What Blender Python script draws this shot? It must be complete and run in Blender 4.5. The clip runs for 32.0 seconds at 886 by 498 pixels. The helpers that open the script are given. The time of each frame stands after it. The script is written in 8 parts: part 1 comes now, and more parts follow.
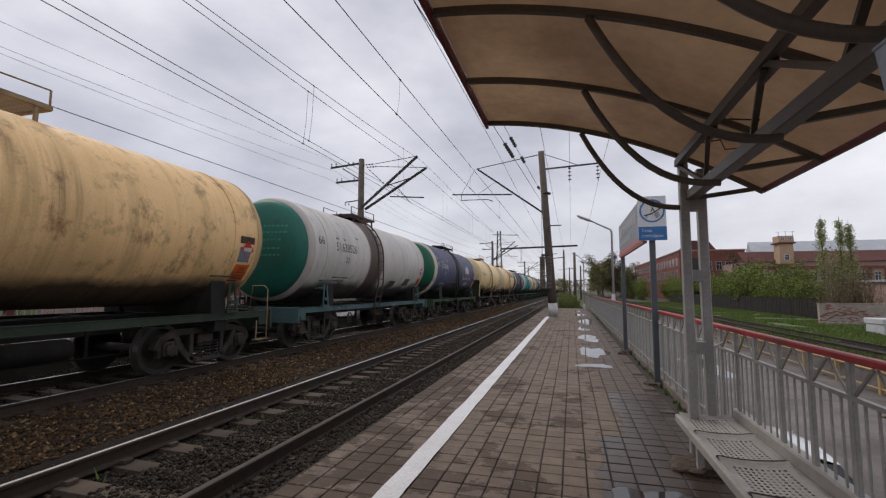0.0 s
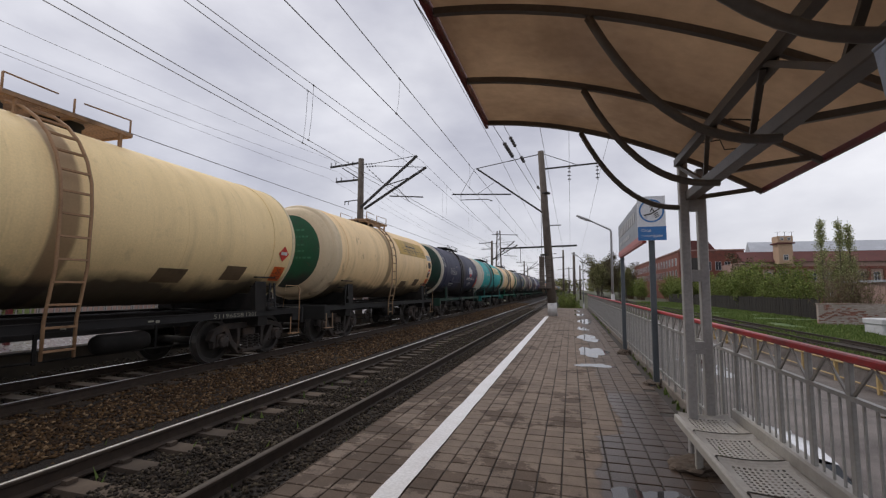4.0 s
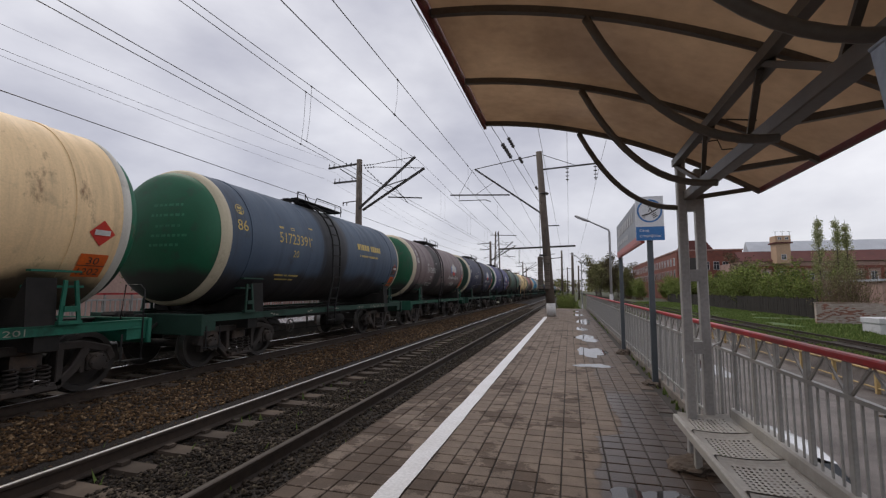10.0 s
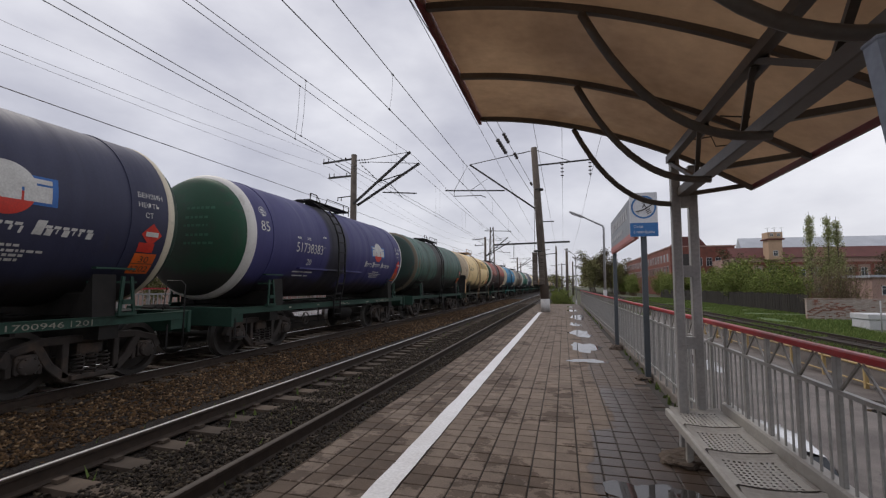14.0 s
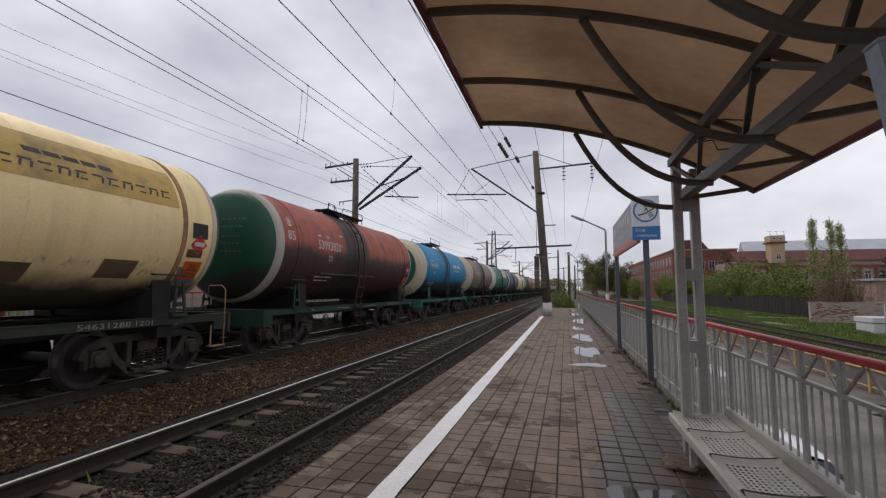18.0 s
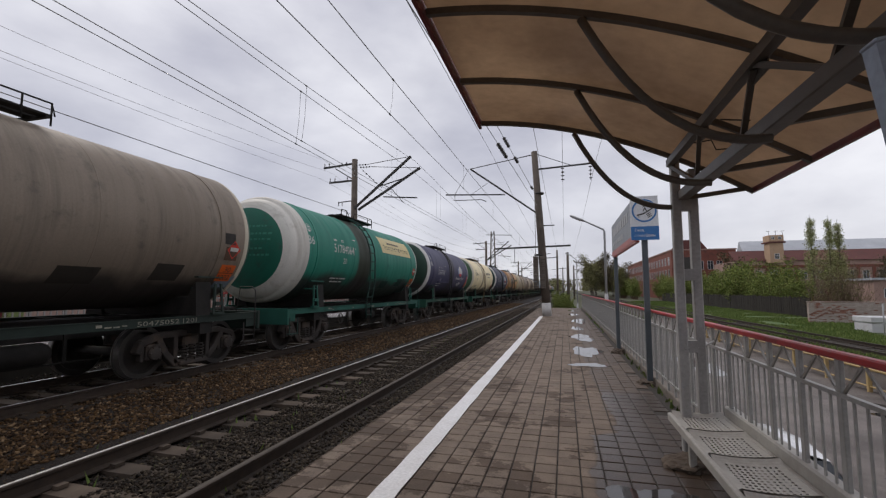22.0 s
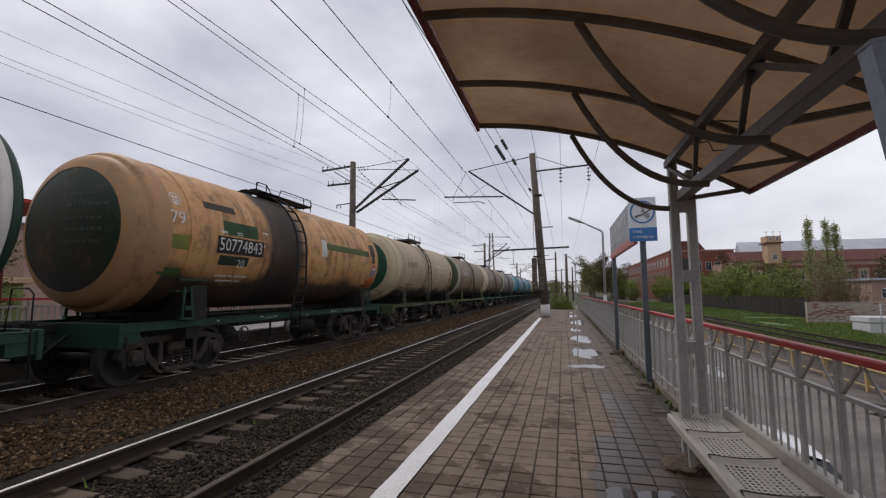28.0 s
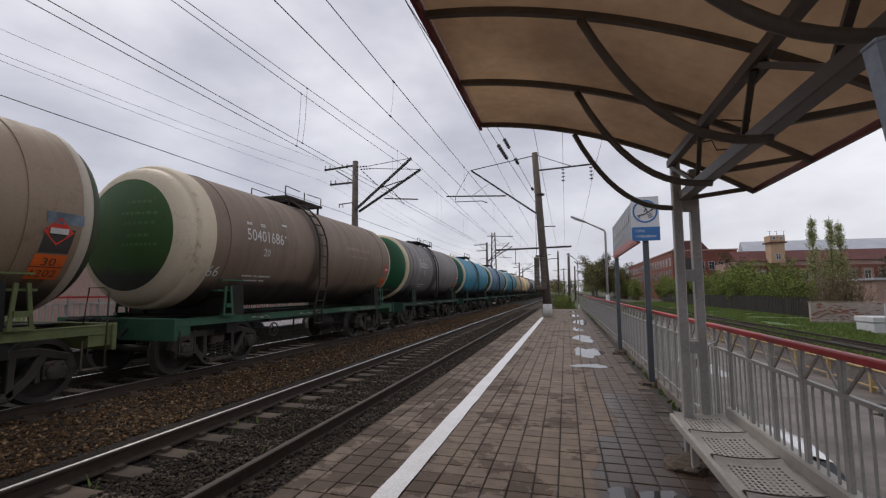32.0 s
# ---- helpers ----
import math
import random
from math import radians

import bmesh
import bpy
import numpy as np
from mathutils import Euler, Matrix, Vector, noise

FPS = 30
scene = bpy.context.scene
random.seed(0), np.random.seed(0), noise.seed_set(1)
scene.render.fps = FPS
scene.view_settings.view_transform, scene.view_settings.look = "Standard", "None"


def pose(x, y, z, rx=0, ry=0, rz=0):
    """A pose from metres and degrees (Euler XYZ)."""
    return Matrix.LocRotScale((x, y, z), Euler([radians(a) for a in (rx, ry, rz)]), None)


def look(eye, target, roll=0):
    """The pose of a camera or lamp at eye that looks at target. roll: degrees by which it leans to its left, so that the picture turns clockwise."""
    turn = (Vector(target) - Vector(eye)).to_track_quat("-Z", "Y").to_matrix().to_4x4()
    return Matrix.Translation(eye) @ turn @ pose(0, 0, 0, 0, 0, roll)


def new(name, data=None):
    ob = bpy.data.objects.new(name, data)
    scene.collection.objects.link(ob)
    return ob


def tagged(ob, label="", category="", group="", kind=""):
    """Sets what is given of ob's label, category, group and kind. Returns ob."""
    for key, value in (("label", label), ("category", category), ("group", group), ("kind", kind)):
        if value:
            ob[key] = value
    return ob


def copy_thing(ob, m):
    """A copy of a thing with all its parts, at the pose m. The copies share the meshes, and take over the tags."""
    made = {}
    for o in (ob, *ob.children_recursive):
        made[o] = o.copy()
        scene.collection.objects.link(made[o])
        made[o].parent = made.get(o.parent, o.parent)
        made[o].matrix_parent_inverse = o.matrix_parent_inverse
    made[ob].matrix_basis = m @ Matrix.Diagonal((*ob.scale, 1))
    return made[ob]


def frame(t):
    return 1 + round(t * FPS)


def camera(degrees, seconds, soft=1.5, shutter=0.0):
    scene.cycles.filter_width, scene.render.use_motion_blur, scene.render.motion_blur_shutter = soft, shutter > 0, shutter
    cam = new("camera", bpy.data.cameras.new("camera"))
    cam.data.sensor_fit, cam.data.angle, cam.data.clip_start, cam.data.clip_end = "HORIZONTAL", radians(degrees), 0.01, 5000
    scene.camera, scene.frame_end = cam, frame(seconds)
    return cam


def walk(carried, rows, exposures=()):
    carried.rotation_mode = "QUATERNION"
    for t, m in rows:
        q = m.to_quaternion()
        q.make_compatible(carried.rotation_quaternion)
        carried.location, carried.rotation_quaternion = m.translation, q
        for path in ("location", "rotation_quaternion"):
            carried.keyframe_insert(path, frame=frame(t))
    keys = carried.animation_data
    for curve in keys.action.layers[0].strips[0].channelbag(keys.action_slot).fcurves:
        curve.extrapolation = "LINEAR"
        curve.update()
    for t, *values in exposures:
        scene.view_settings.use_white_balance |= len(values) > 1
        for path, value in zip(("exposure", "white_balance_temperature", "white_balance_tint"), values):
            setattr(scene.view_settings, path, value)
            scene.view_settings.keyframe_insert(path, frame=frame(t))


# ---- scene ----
cam = camera(89.29, 32.0, soft=1.25)
EYE = (0.0, 0.0, 1.617)
TURNS = [
    (0, 95.217, -0.259, 15.887), (0.5, 95.297, -0.044, 15.708), (1, 94.998, -0.094, 15.743), (1.5, 94.899, -0.310, 15.810),
    (2, 94.879, -0.309, 15.951), (2.5, 94.988, -0.120, 15.774), (3, 94.908, -0.072, 15.898), (3.5, 95.018, -0.304, 15.880),
    (5.5, 95.334, -0.286, 15.658), (6, 95.245, -0.464, 15.783), (6.5, 95.263, -0.386, 15.689), (7, 95.342, -0.240, 15.500),
    (7.5, 95.336, -0.231, 15.568), (8, 95.318, -0.312, 15.605), (8.5, 95.241, -0.295, 15.536), (9, 95.219, -0.070, 15.403),
    (9.5, 95.228, -0.045, 15.396), (10, 95.272, -0.125, 15.651), (10.5, 95.081, -0.137, 15.673), (11, 94.817, -0.015, 15.506),
    (11.5, 94.504, -0.185, 15.339), (12, 94.550, -0.155, 15.276), (12.5, 94.683, -0.303, 15.280), (13, 94.664, -0.303, 15.260),
    (13.5, 94.694, -0.219, 15.156), (14, 94.703, -0.201, 14.979), (14.5, 94.749, -0.217, 14.979), (16.5, 95.144, -0.126, 15.105),
    (17, 95.236, -0.101, 15.101), (17.5, 95.209, -0.235, 15.214), (18, 95.199, -0.120, 15.216), (18.5, 95.276, 0.001, 15.163),
    (19, 95.230, -0.021, 15.173), (19.5, 95.293, -0.026, 15.268), (20, 95.321, -0.082, 15.370), (20.5, 95.241, -0.015, 15.198),
    (21, 95.300, 0.046, 15.105), (21.5, 95.268, 0.094, 15.083), (22, 95.245, -0.006, 15.102), (22.5, 95.253, -0.047, 15.082),
    (23, 95.367, 0.103, 14.981), (23.5, 95.388, 0.140, 14.953), (24, 95.405, 0.128, 14.977), (24.5, 95.420, 0.005, 15.153),
    (25, 95.333, 0.035, 15.081), (25.5, 95.382, 0.186, 14.954), (27.5, 95.432, 0.187, 15.025), (28, 95.524, 0.269, 14.942),
    (28.5, 95.561, 0.269, 14.954), (29, 95.638, 0.160, 15.068), (29.5, 95.622, 0.158, 15.076), (30, 95.707, 0.348, 15.059),
    (30.5, 95.548, 0.293, 15.134), (31, 95.467, 0.310, 15.261), (31.5, 95.470, 0.140, 15.328), (32, 95.429, 0.192, 15.228),
]
walk(cam, [(t, pose(*EYE, a, b, c)) for t, a, b, c in TURNS])

# ---- world, sun ----
SUN_EL, SUN_AZ = radians(52), radians(-60)
world = bpy.data.worlds.new("overcast_sky")
scene.world = world
world.use_nodes = True


def build_world():
    nt = world.node_tree
    nt.nodes.clear()
    N, L = nt.nodes.new, nt.links.new
    out, bg = N("ShaderNodeOutputWorld"), N("ShaderNodeBackground")
    sky = N("ShaderNodeTexSky")
    sky.sky_type, sky.sun_disc = "NISHITA", False
    sky.sun_elevation, sky.sun_rotation = SUN_EL, SUN_AZ
    co, mp = N("ShaderNodeTexCoord"), N("ShaderNodeMapping")
    mp.inputs["Scale"].default_value = (1.0, 1.0, 2.1)
    mp.inputs["Location"].default_value = (1.3, -0.4, 0.2)
    n1, n2 = N("ShaderNodeTexNoise"), N("ShaderNodeTexNoise")
    n1.inputs["Scale"].default_value, n1.inputs["Detail"].default_value = 2.0, 7
    n2.inputs["Scale"].default_value, n2.inputs["Detail"].default_value = 5.5, 6
    r1, r2 = N("ShaderNodeValToRGB"), N("ShaderNodeValToRGB")
    r1.color_ramp.elements[0].position, r1.color_ramp.elements[0].color = 0.33, (5.5, 5.5, 6.3, 1)
    r1.color_ramp.elements[1].position, r1.color_ramp.elements[1].color = 0.66, (9.3, 9.25, 9.7, 1)
    r2.color_ramp.elements[0].position, r2.color_ramp.elements[0].color = 0.30, (0.86, 0.86, 0.88, 1)
    r2.color_ramp.elements[1].position, r2.color_ramp.elements[1].color = 0.70, (1.05, 1.05, 1.05, 1)
    mul, mix = N("ShaderNodeMix"), N("ShaderNodeMix")
    for m in (mul, mix):
        m.data_type = "RGBA"
    mul.blend_type = "MULTIPLY"
    mul.inputs[0].default_value, mix.inputs[0].default_value = 1.0, 0.90
    L(co.outputs["Generated"], mp.inputs[0])
    L(mp.outputs[0], n1.inputs["Vector"]), L(mp.outputs[0], n2.inputs["Vector"])
    L(n1.outputs[0], r1.inputs[0]), L(n2.outputs[0], r2.inputs[0])
    L(r1.outputs[0], mul.inputs[6]), L(r2.outputs[0], mul.inputs[7])
    L(sky.outputs[0], mix.inputs[6]), L(mul.outputs[2], mix.inputs[7])
    L(mix.outputs[2], bg.inputs[0])
    bg.inputs[1].default_value = 0.100
    L(bg.outputs[0], out.inputs[0])


build_world()
sun = new("sun", bpy.data.lights.new("sun", "SUN"))
sun.data.energy, sun.data.angle, sun.data.color = 1.0, radians(25), (1.0, 0.92, 0.82)
sun.matrix_world = look((0, 0, 50), (50 * math.sin(SUN_AZ) * -1, -50 * math.cos(SUN_AZ), 50 - 50 * math.tan(SUN_EL)))
scene.view_settings.exposure = 0.0


# ---- materials ----
def ramp(nt, fac, stops):
    r = nt.nodes.new("ShaderNodeValToRGB")
    e = r.color_ramp.elements
    while len(e) < len(stops):
        e.new(0.5)
    for el, (p, c) in zip(e, stops):
        el.position, el.color = p, (c[0], c[1], c[2], 1) if not isinstance(c, (int, float)) else (c, c, c, 1)
    nt.links.new(fac, r.inputs[0])
    return r.outputs[0]


def mixed(nt, fac, a, b, mode="MIX"):
    m = nt.nodes.new("ShaderNodeMix")
    m.data_type, m.blend_type = "RGBA", mode
    for sock, v in ((m.inputs[0], fac), (m.inputs[6], a), (m.inputs[7], b)):
        if isinstance(v, (int, float)):
            sock.default_value = v
        elif isinstance(v, (tuple, list)):
            sock.default_value = (v[0], v[1], v[2], 1)
        else:
            nt.links.new(v, sock)
    return m.outputs[2]


def noise_tex(nt, scale, detail=6, stretch=(1, 1, 1), rough=0.55, coord="Object", seed=0.0):
    co, mp, n = nt.nodes.new("ShaderNodeTexCoord"), nt.nodes.new("ShaderNodeMapping"), nt.nodes.new("ShaderNodeTexNoise")
    mp.inputs["Scale"].default_value = stretch
    mp.inputs["Location"].default_value = (seed * 3.1, seed * 1.7, seed * 2.3)
    n.inputs["Scale"].default_value, n.inputs["Detail"].default_value, n.inputs["Roughness"].default_value = scale, detail, rough
    nt.links.new(co.outputs[coord], mp.inputs[0])
    nt.links.new(mp.outputs[0], n.inputs["Vector"])
    return n.outputs[0]


def shader(name):
    m = bpy.data.materials.new(name)
    m.use_nodes = True
    return m, m.node_tree, m.node_tree.nodes["Principled BSDF"]


def put(nt, sock, v):
    if isinstance(v, (int, float)):
        sock.default_value = v
    elif isinstance(v, (tuple, list)):
        sock.default_value = (v[0], v[1], v[2], 1)
    else:
        nt.links.new(v, sock)


def bump(nt, bsdf, height, strength=0.3, dist=0.01):
    b = nt.nodes.new("ShaderNodeBump")
    b.inputs["Strength"].default_value, b.inputs["Distance"].default_value = strength, dist
    nt.links.new(height, b.inputs["Height"])
    nt.links.new(b.outputs[0], bsdf.inputs["Normal"])


def surface(name, c1, c2, scale=4.0, rough=0.7, metal=0.0, fine=40.0, bumps=0.2, dist=0.004, vary=0.0, stretch=(1, 1, 1), dirt=None, spec=0.5):
    """A two-scale painted, stone or metal surface."""
    m, nt, b = shader(name)
    big = noise_tex(nt, scale, 5, stretch)
    small = noise_tex(nt, fine, 4, stretch)
    col = mixed(nt, ramp(nt, big, [(0.35, 0.0), (0.68, 1.0)]), c1, c2)
    col = mixed(nt, 0.35, col, ramp(nt, small, [(0.3, 0.55), (0.7, 1.25)]), "MULTIPLY")
    if dirt:
        d = noise_tex(nt, scale * 0.6, 8, stretch, 0.7, seed=4)
        col = mixed(nt, ramp(nt, d, [(0.52, 0.0), (0.66, 0.8)]), col, dirt)
    if vary:
        oi = nt.nodes.new("ShaderNodeObjectInfo")
        col = mixed(nt, 1.0, col, ramp(nt, oi.outputs["Random"], [(0.0, 1 - vary), (1.0, 1 + vary)]), "MULTIPLY")
    put(nt, b.inputs["Base Color"], col)
    put(nt, b.inputs["Roughness"], ramp(nt, small, [(0.2, max(0.05, rough - 0.12)), (0.8, min(1, rough + 0.12))]))
    b.inputs["Metallic"].default_value = metal
    b.inputs["Specular IOR Level"].default_value = spec
    bump(nt, b, small, bumps, dist)
    return m


def islands(name, stops, rough=0.9, fine=60.0, spec=0.4, trans=0.0):
    """Many loose pieces in one mesh, each with its own shade."""
    m, nt, b = shader(name)
    g = nt.nodes.new("ShaderNodeNewGeometry")
    col = ramp(nt, g.outputs["Random Per Island"], stops)
    small = noise_tex(nt, fine, 4)
    col = mixed(nt, 0.4, col, ramp(nt, small, [(0.3, 0.5), (0.7, 1.3)]), "MULTIPLY")
    put(nt, b.inputs["Base Color"], col)
    b.inputs["Roughness"].default_value = rough
    b.inputs["Specular IOR Level"].default_value = spec
    if trans:
        b.inputs["Subsurface Weight"].default_value = 0.0
        b.inputs["Transmission Weight"].default_value = 0.0
    bump(nt, b, small, 0.3, 0.004)
    return m


M_RAIL = surface("rail_rust", (0.026, 0.016, 0.010), (0.044, 0.028, 0.018), 9, 0.7, 0.0)
M_RAILTOP = surface("rail_polished", (0.86, 0.86, 0.87), (0.76, 0.75, 0.74), 12, 0.46, 1.0, bumps=0.03)
M_RAILDULL = surface("rail_dull", (0.045, 0.033, 0.025), (0.075, 0.058, 0.045), 12, 0.65, 0.1, bumps=0.1)
M_SLEEPER = surface("sleeper_concrete", (0.052, 0.036, 0.025), (0.105, 0.078, 0.056), 2.2, 0.9, vary=0.35, dirt=(0.020, 0.013, 0.008))
M_SLEEPER_OLD = surface("sleeper_dark", (0.035, 0.028, 0.021), (0.06, 0.048, 0.037), 3, 0.9, vary=0.25)
M_GROUND = surface("soil", (0.085, 0.07, 0.05), (0.05, 0.075, 0.025), 0.25, 0.95, fine=9, bumps=0.6, dist=0.03)
M_BED = surface("ballast_bed", (0.022, 0.014, 0.008), (0.014, 0.009, 0.006), 1.3, 0.95, fine=38, bumps=1.0, dist=0.03, dirt=(0.015, 0.012, 0.010))
M_STONES = islands("ballast_stone", [(0.0, (0.018, 0.010, 0.004)), (0.5, (0.058, 0.029, 0.0095)), (0.85, (0.115, 0.062, 0.022)), (1.0, (0.27, 0.18, 0.10))])
M_STONES_DARK = islands("ballast_stone_oily", [(0.0, (0.009, 0.006, 0.004)), (0.5, (0.026, 0.017, 0.010)), (0.88, (0.050, 0.036, 0.022)), (1.0, (0.105, 0.085, 0.055))])
M_PLATFORM = surface("platform_bed", (0.055, 0.047, 0.04), (0.035, 0.03, 0.026), 2, 0.9)
M_KERB = surface("platform_concrete", (0.15, 0.125, 0.105), (0.22, 0.19, 0.165), 2, 0.9, dirt=(0.07, 0.06, 0.05))
M_LINE = surface("white_line_paint", (0.74, 0.74, 0.75), (0.66, 0.65, 0.65), 3, 0.6, dirt=None, bumps=0.15)
M_GREY = surface("grey_paint", (0.30, 0.29, 0.285), (0.36, 0.35, 0.34), 3, 0.5, bumps=0.08)
M_STEEL = surface("canopy_steel_paint", (0.090, 0.075, 0.062), (0.125, 0.106, 0.088), 3, 0.5, bumps=0.08)
M_FENCE = surface("fence_paint", (0.265, 0.260, 0.248), (0.335, 0.328, 0.312), 4, 0.42, bumps=0.12, dirt=(0.19, 0.17, 0.145))
M_RED = surface("red_paint", (0.42, 0.03, 0.035), (0.34, 0.025, 0.03), 3, 0.45, bumps=0.08, dirt=(0.20, 0.03, 0.03))
M_REDTRIM = surface("dark_red_trim", (0.16, 0.02, 0.025), (0.12, 0.018, 0.02), 3, 0.5, bumps=0.08)
M_MAST = surface("mast_concrete", (0.100, 0.080, 0.066), (0.160, 0.131, 0.107), 1.6, 0.9, dirt=(0.058, 0.047, 0.039))
M_WHITEWASH = surface("whitewash", (0.62, 0.61, 0.60), (0.5, 0.49, 0.48), 2, 0.85, dirt=(0.3, 0.28, 0.26))
M_WIRE = surface("wire", (0.17, 0.17, 0.175), (0.21, 0.21, 0.215), 3, 0.5, 0.3)
M_DARKSTEEL = surface("dark_steel", (0.035, 0.033, 0.032), (0.06, 0.055, 0.05), 4, 0.6, 0.2)
M_FOLIAGE = islands("spring_leaves", [(0.0, (0.075, 0.105, 0.024)), (0.5, (0.165, 0.215, 0.045)), (1.0, (0.29, 0.32, 0.085))])
M_FOLIAGE_OLIVE = islands("budding_twigs", [(0.0, (0.085, 0.082, 0.034)), (0.5, (0.165, 0.158, 0.062)), (1.0, (0.25, 0.24, 0.10))])
M_FOLIAGE_DARK = islands("dark_twigs", [(0.0, (0.05, 0.040, 0.026)), (0.5, (0.095, 0.077, 0.042)), (1.0, (0.15, 0.125, 0.06))])
M_GRASS = islands("grass_blades", [(0.0, (0.060, 0.095, 0.020)), (0.5, (0.115, 0.175, 0.035)), (1.0, (0.20, 0.235, 0.075))])
M_BARK = surface("bark", (0.09, 0.075, 0.06), (0.14, 0.12, 0.10), 6, 0.95, stretch=(1, 1, 0.3))
M_BRICK = surface("factory_brick", (0.24, 0.085, 0.06), (0.17, 0.06, 0.045), 0.6, 0.9, fine=8, dirt=(0.11, 0.05, 0.04))


# ---- building blocks ----
def box(bm, x0, y0, z0, x1, y1, z1, m=None, bevel=0.0):
    """An axis-aligned block, turned by the matrix m."""
    vs = [Vector((x, y, z)) for z in (z0, z1) for y in (y0, y1) for x in (x0, x1)]
    if m is not None:
        vs = [m @ v for v in vs]
    v = [bm.verts.new(p) for p in vs]
    fs = [bm.faces.new([v[i] for i in q]) for q in ((0, 2, 3, 1), (4, 5, 7, 6), (0, 1, 5, 4), (2, 6, 7, 3), (0, 4, 6, 2), (1, 3, 7, 5))]
    if bevel:
        es = list({e for f in fs for e in f.edges})
        bmesh.ops.bevel(bm, geom=es, offset=bevel, segments=1, affect="EDGES")
    return bm


def bar(bm, a, b, w, h=None, up=(0, 0, 1), bevel=0.0):
    """A rectangular bar from a to b, w wide and h high."""
    a, b = Vector(a), Vector(b)
    h = h or w
    d = b - a
    n = d.length
    d.normalize()
    u = Vector(up)
    if abs(d.dot(u)) > 0.98:
        u = Vector((0, 1, 0))
    s = d.cross(u).normalized()
    u = s.cross(d)
    m = Matrix((s, d, u)).transposed().to_4x4()
    m.translation = a
    return box(bm, -w / 2, 0, -h / 2, w / 2, n, h / 2, m, bevel)


def tube(bm, pts, r, n=8, caps=True, r1=None):
    """A round tube through the points; r1: the radius at its end."""
    pts = [Vector(p) for p in pts]
    rings = []
    for i, p in enumerate(pts):
        d = (pts[min(i + 1, len(pts) - 1)] - pts[max(i - 1, 0)]).normalized()
        u = Vector((0, 0, 1)) if abs(d.z) < 0.95 else Vector((1, 0, 0))
        s = d.cross(u).normalized()
        u = s.cross(d)
        k = r if r1 is None else r + (r1 - r) * i / max(1, len(pts) - 1)
        rings.append([bm.verts.new(p + (s * math.cos(2 * math.pi * j / n) + u * math.sin(2 * math.pi * j / n)) * k) for j in range(n)])
    for a, b in zip(rings, rings[1:]):
        for j in range(n):
            f = bm.faces.new((a[j], a[(j + 1) % n], b[(j + 1) % n], b[j]))
            f.smooth = True
    if caps:
        bm.faces.new(rings[0][::-1]), bm.faces.new(rings[-1])
    return bm


def lathe(bm, prof, axis="y", n=32, at=(0, 0, 0), smooth=True, a0=0.0, a1=2 * math.pi):
    """Turns the profile (position along the axis, radius) round the axis."""
    full = abs(a1 - a0 - 2 * math.pi) < 1e-6
    cols = n if full else n + 1
    at = Vector(at)
    rings = []
    for s, r in prof:
        ring = []
        for j in range(cols):
            a = a0 + (a1 - a0) * j / n
            c, d = r * math.cos(a), r * math.sin(a)
            p = {"y": (c, s, d), "x": (s, c, d), "z": (c, d, s)}[axis]
            ring.append(bm.verts.new(at + Vector(p)))
        rings.append(ring)
    for a, b in zip(rings, rings[1:]):
        for j in range(n):
            q = [a[j], a[(j + 1) % cols], b[(j + 1) % cols], b[j]]
            f = bm.faces.new(q)
            f.smooth = smooth
    return bm


def mesh_of(name, bm, material, tidy=True):
    if tidy:
        bmesh.ops.remove_doubles(bm, verts=bm.verts, dist=1e-5)
        bmesh.ops.recalc_face_normals(bm, faces=bm.faces)
    me = bpy.data.meshes.new(name)
    bm.to_mesh(me)
    bm.free()
    if material:
        me.materials.append(material)
    return me


def part(name, bm, material, parent, label="", at=None):
    """Links a bmesh, or a mesh, as one mesh object under a thing or a part."""
    me = bm if isinstance(bm, bpy.types.Mesh) else mesh_of(name, bm, material)
    ob = new(name, me)
    ob.parent = parent
    if at is not None:
        ob.matrix_basis = at
    return tagged(ob, label)


def thing(name, label, category, group="", at=None, kind=""):
    ob = new(name)
    if at is not None:
        ob.matrix_basis = at
    return tagged(ob, label, category, group, kind)


def single(name, bm, material, label, category, group="", kind="", at=None, tidy=True):
    ob = new(name, mesh_of(name, bm, material, tidy))
    if at is not None:
        ob.matrix_basis = at
    return tagged(ob, label, category, group, kind)


def from_lists(name, verts, faces, material):
    me = bpy.data.meshes.new(name)
    me.from_pydata(verts, [], faces)
    me.materials.append(material)
    return me


B = bmesh.new
PZ = 0.20          # platform surface above the rail heads
GL, GR = -0.55, -1.0  # ground beside the main line and below the platform's back
YARD = -1.9        # car park below the platform
FAR = 900.0


# ---- ground ----
def smooth01(x):
    x = max(0.0, min(1.0, x))
    return x * x * (3 - 2 * x)


def ground_z(x, y):
    z = GL + (YARD - GL) * smooth01((x + 0.8) / 2.0)
    return z + (GR - YARD) * smooth01((x - 10.3) / 0.7)


def build_ground():
    xs = [-3000, -400, -60, -16, -13, -6, -3, -1, -0.6, -0.2, 0.2, 0.6, 1.0, 1.2, 3, 6, 9, 10.3, 10.45, 10.6, 10.8, 11.0, 14, 18, 26, 60, 400, 3000]
    ys = [-1500, -200, -40, 0, 20, 37, 45, 60, 100, 200, 500, 1200, 4500]
    vs = [(x, y, ground_z(x, y)) for y in ys for x in xs]
    n = len(xs)
    fs = [(j * n + i, j * n + i + 1, (j + 1) * n + i + 1, (j + 1) * n + i) for j in range(len(ys) - 1) for i in range(n - 1)]
    ob = new("ground", from_lists("ground", vs, fs, M_GROUND))
    return tagged(ob, "bare soil with patches of spring grass", "ground", kind="structure")


build_ground()

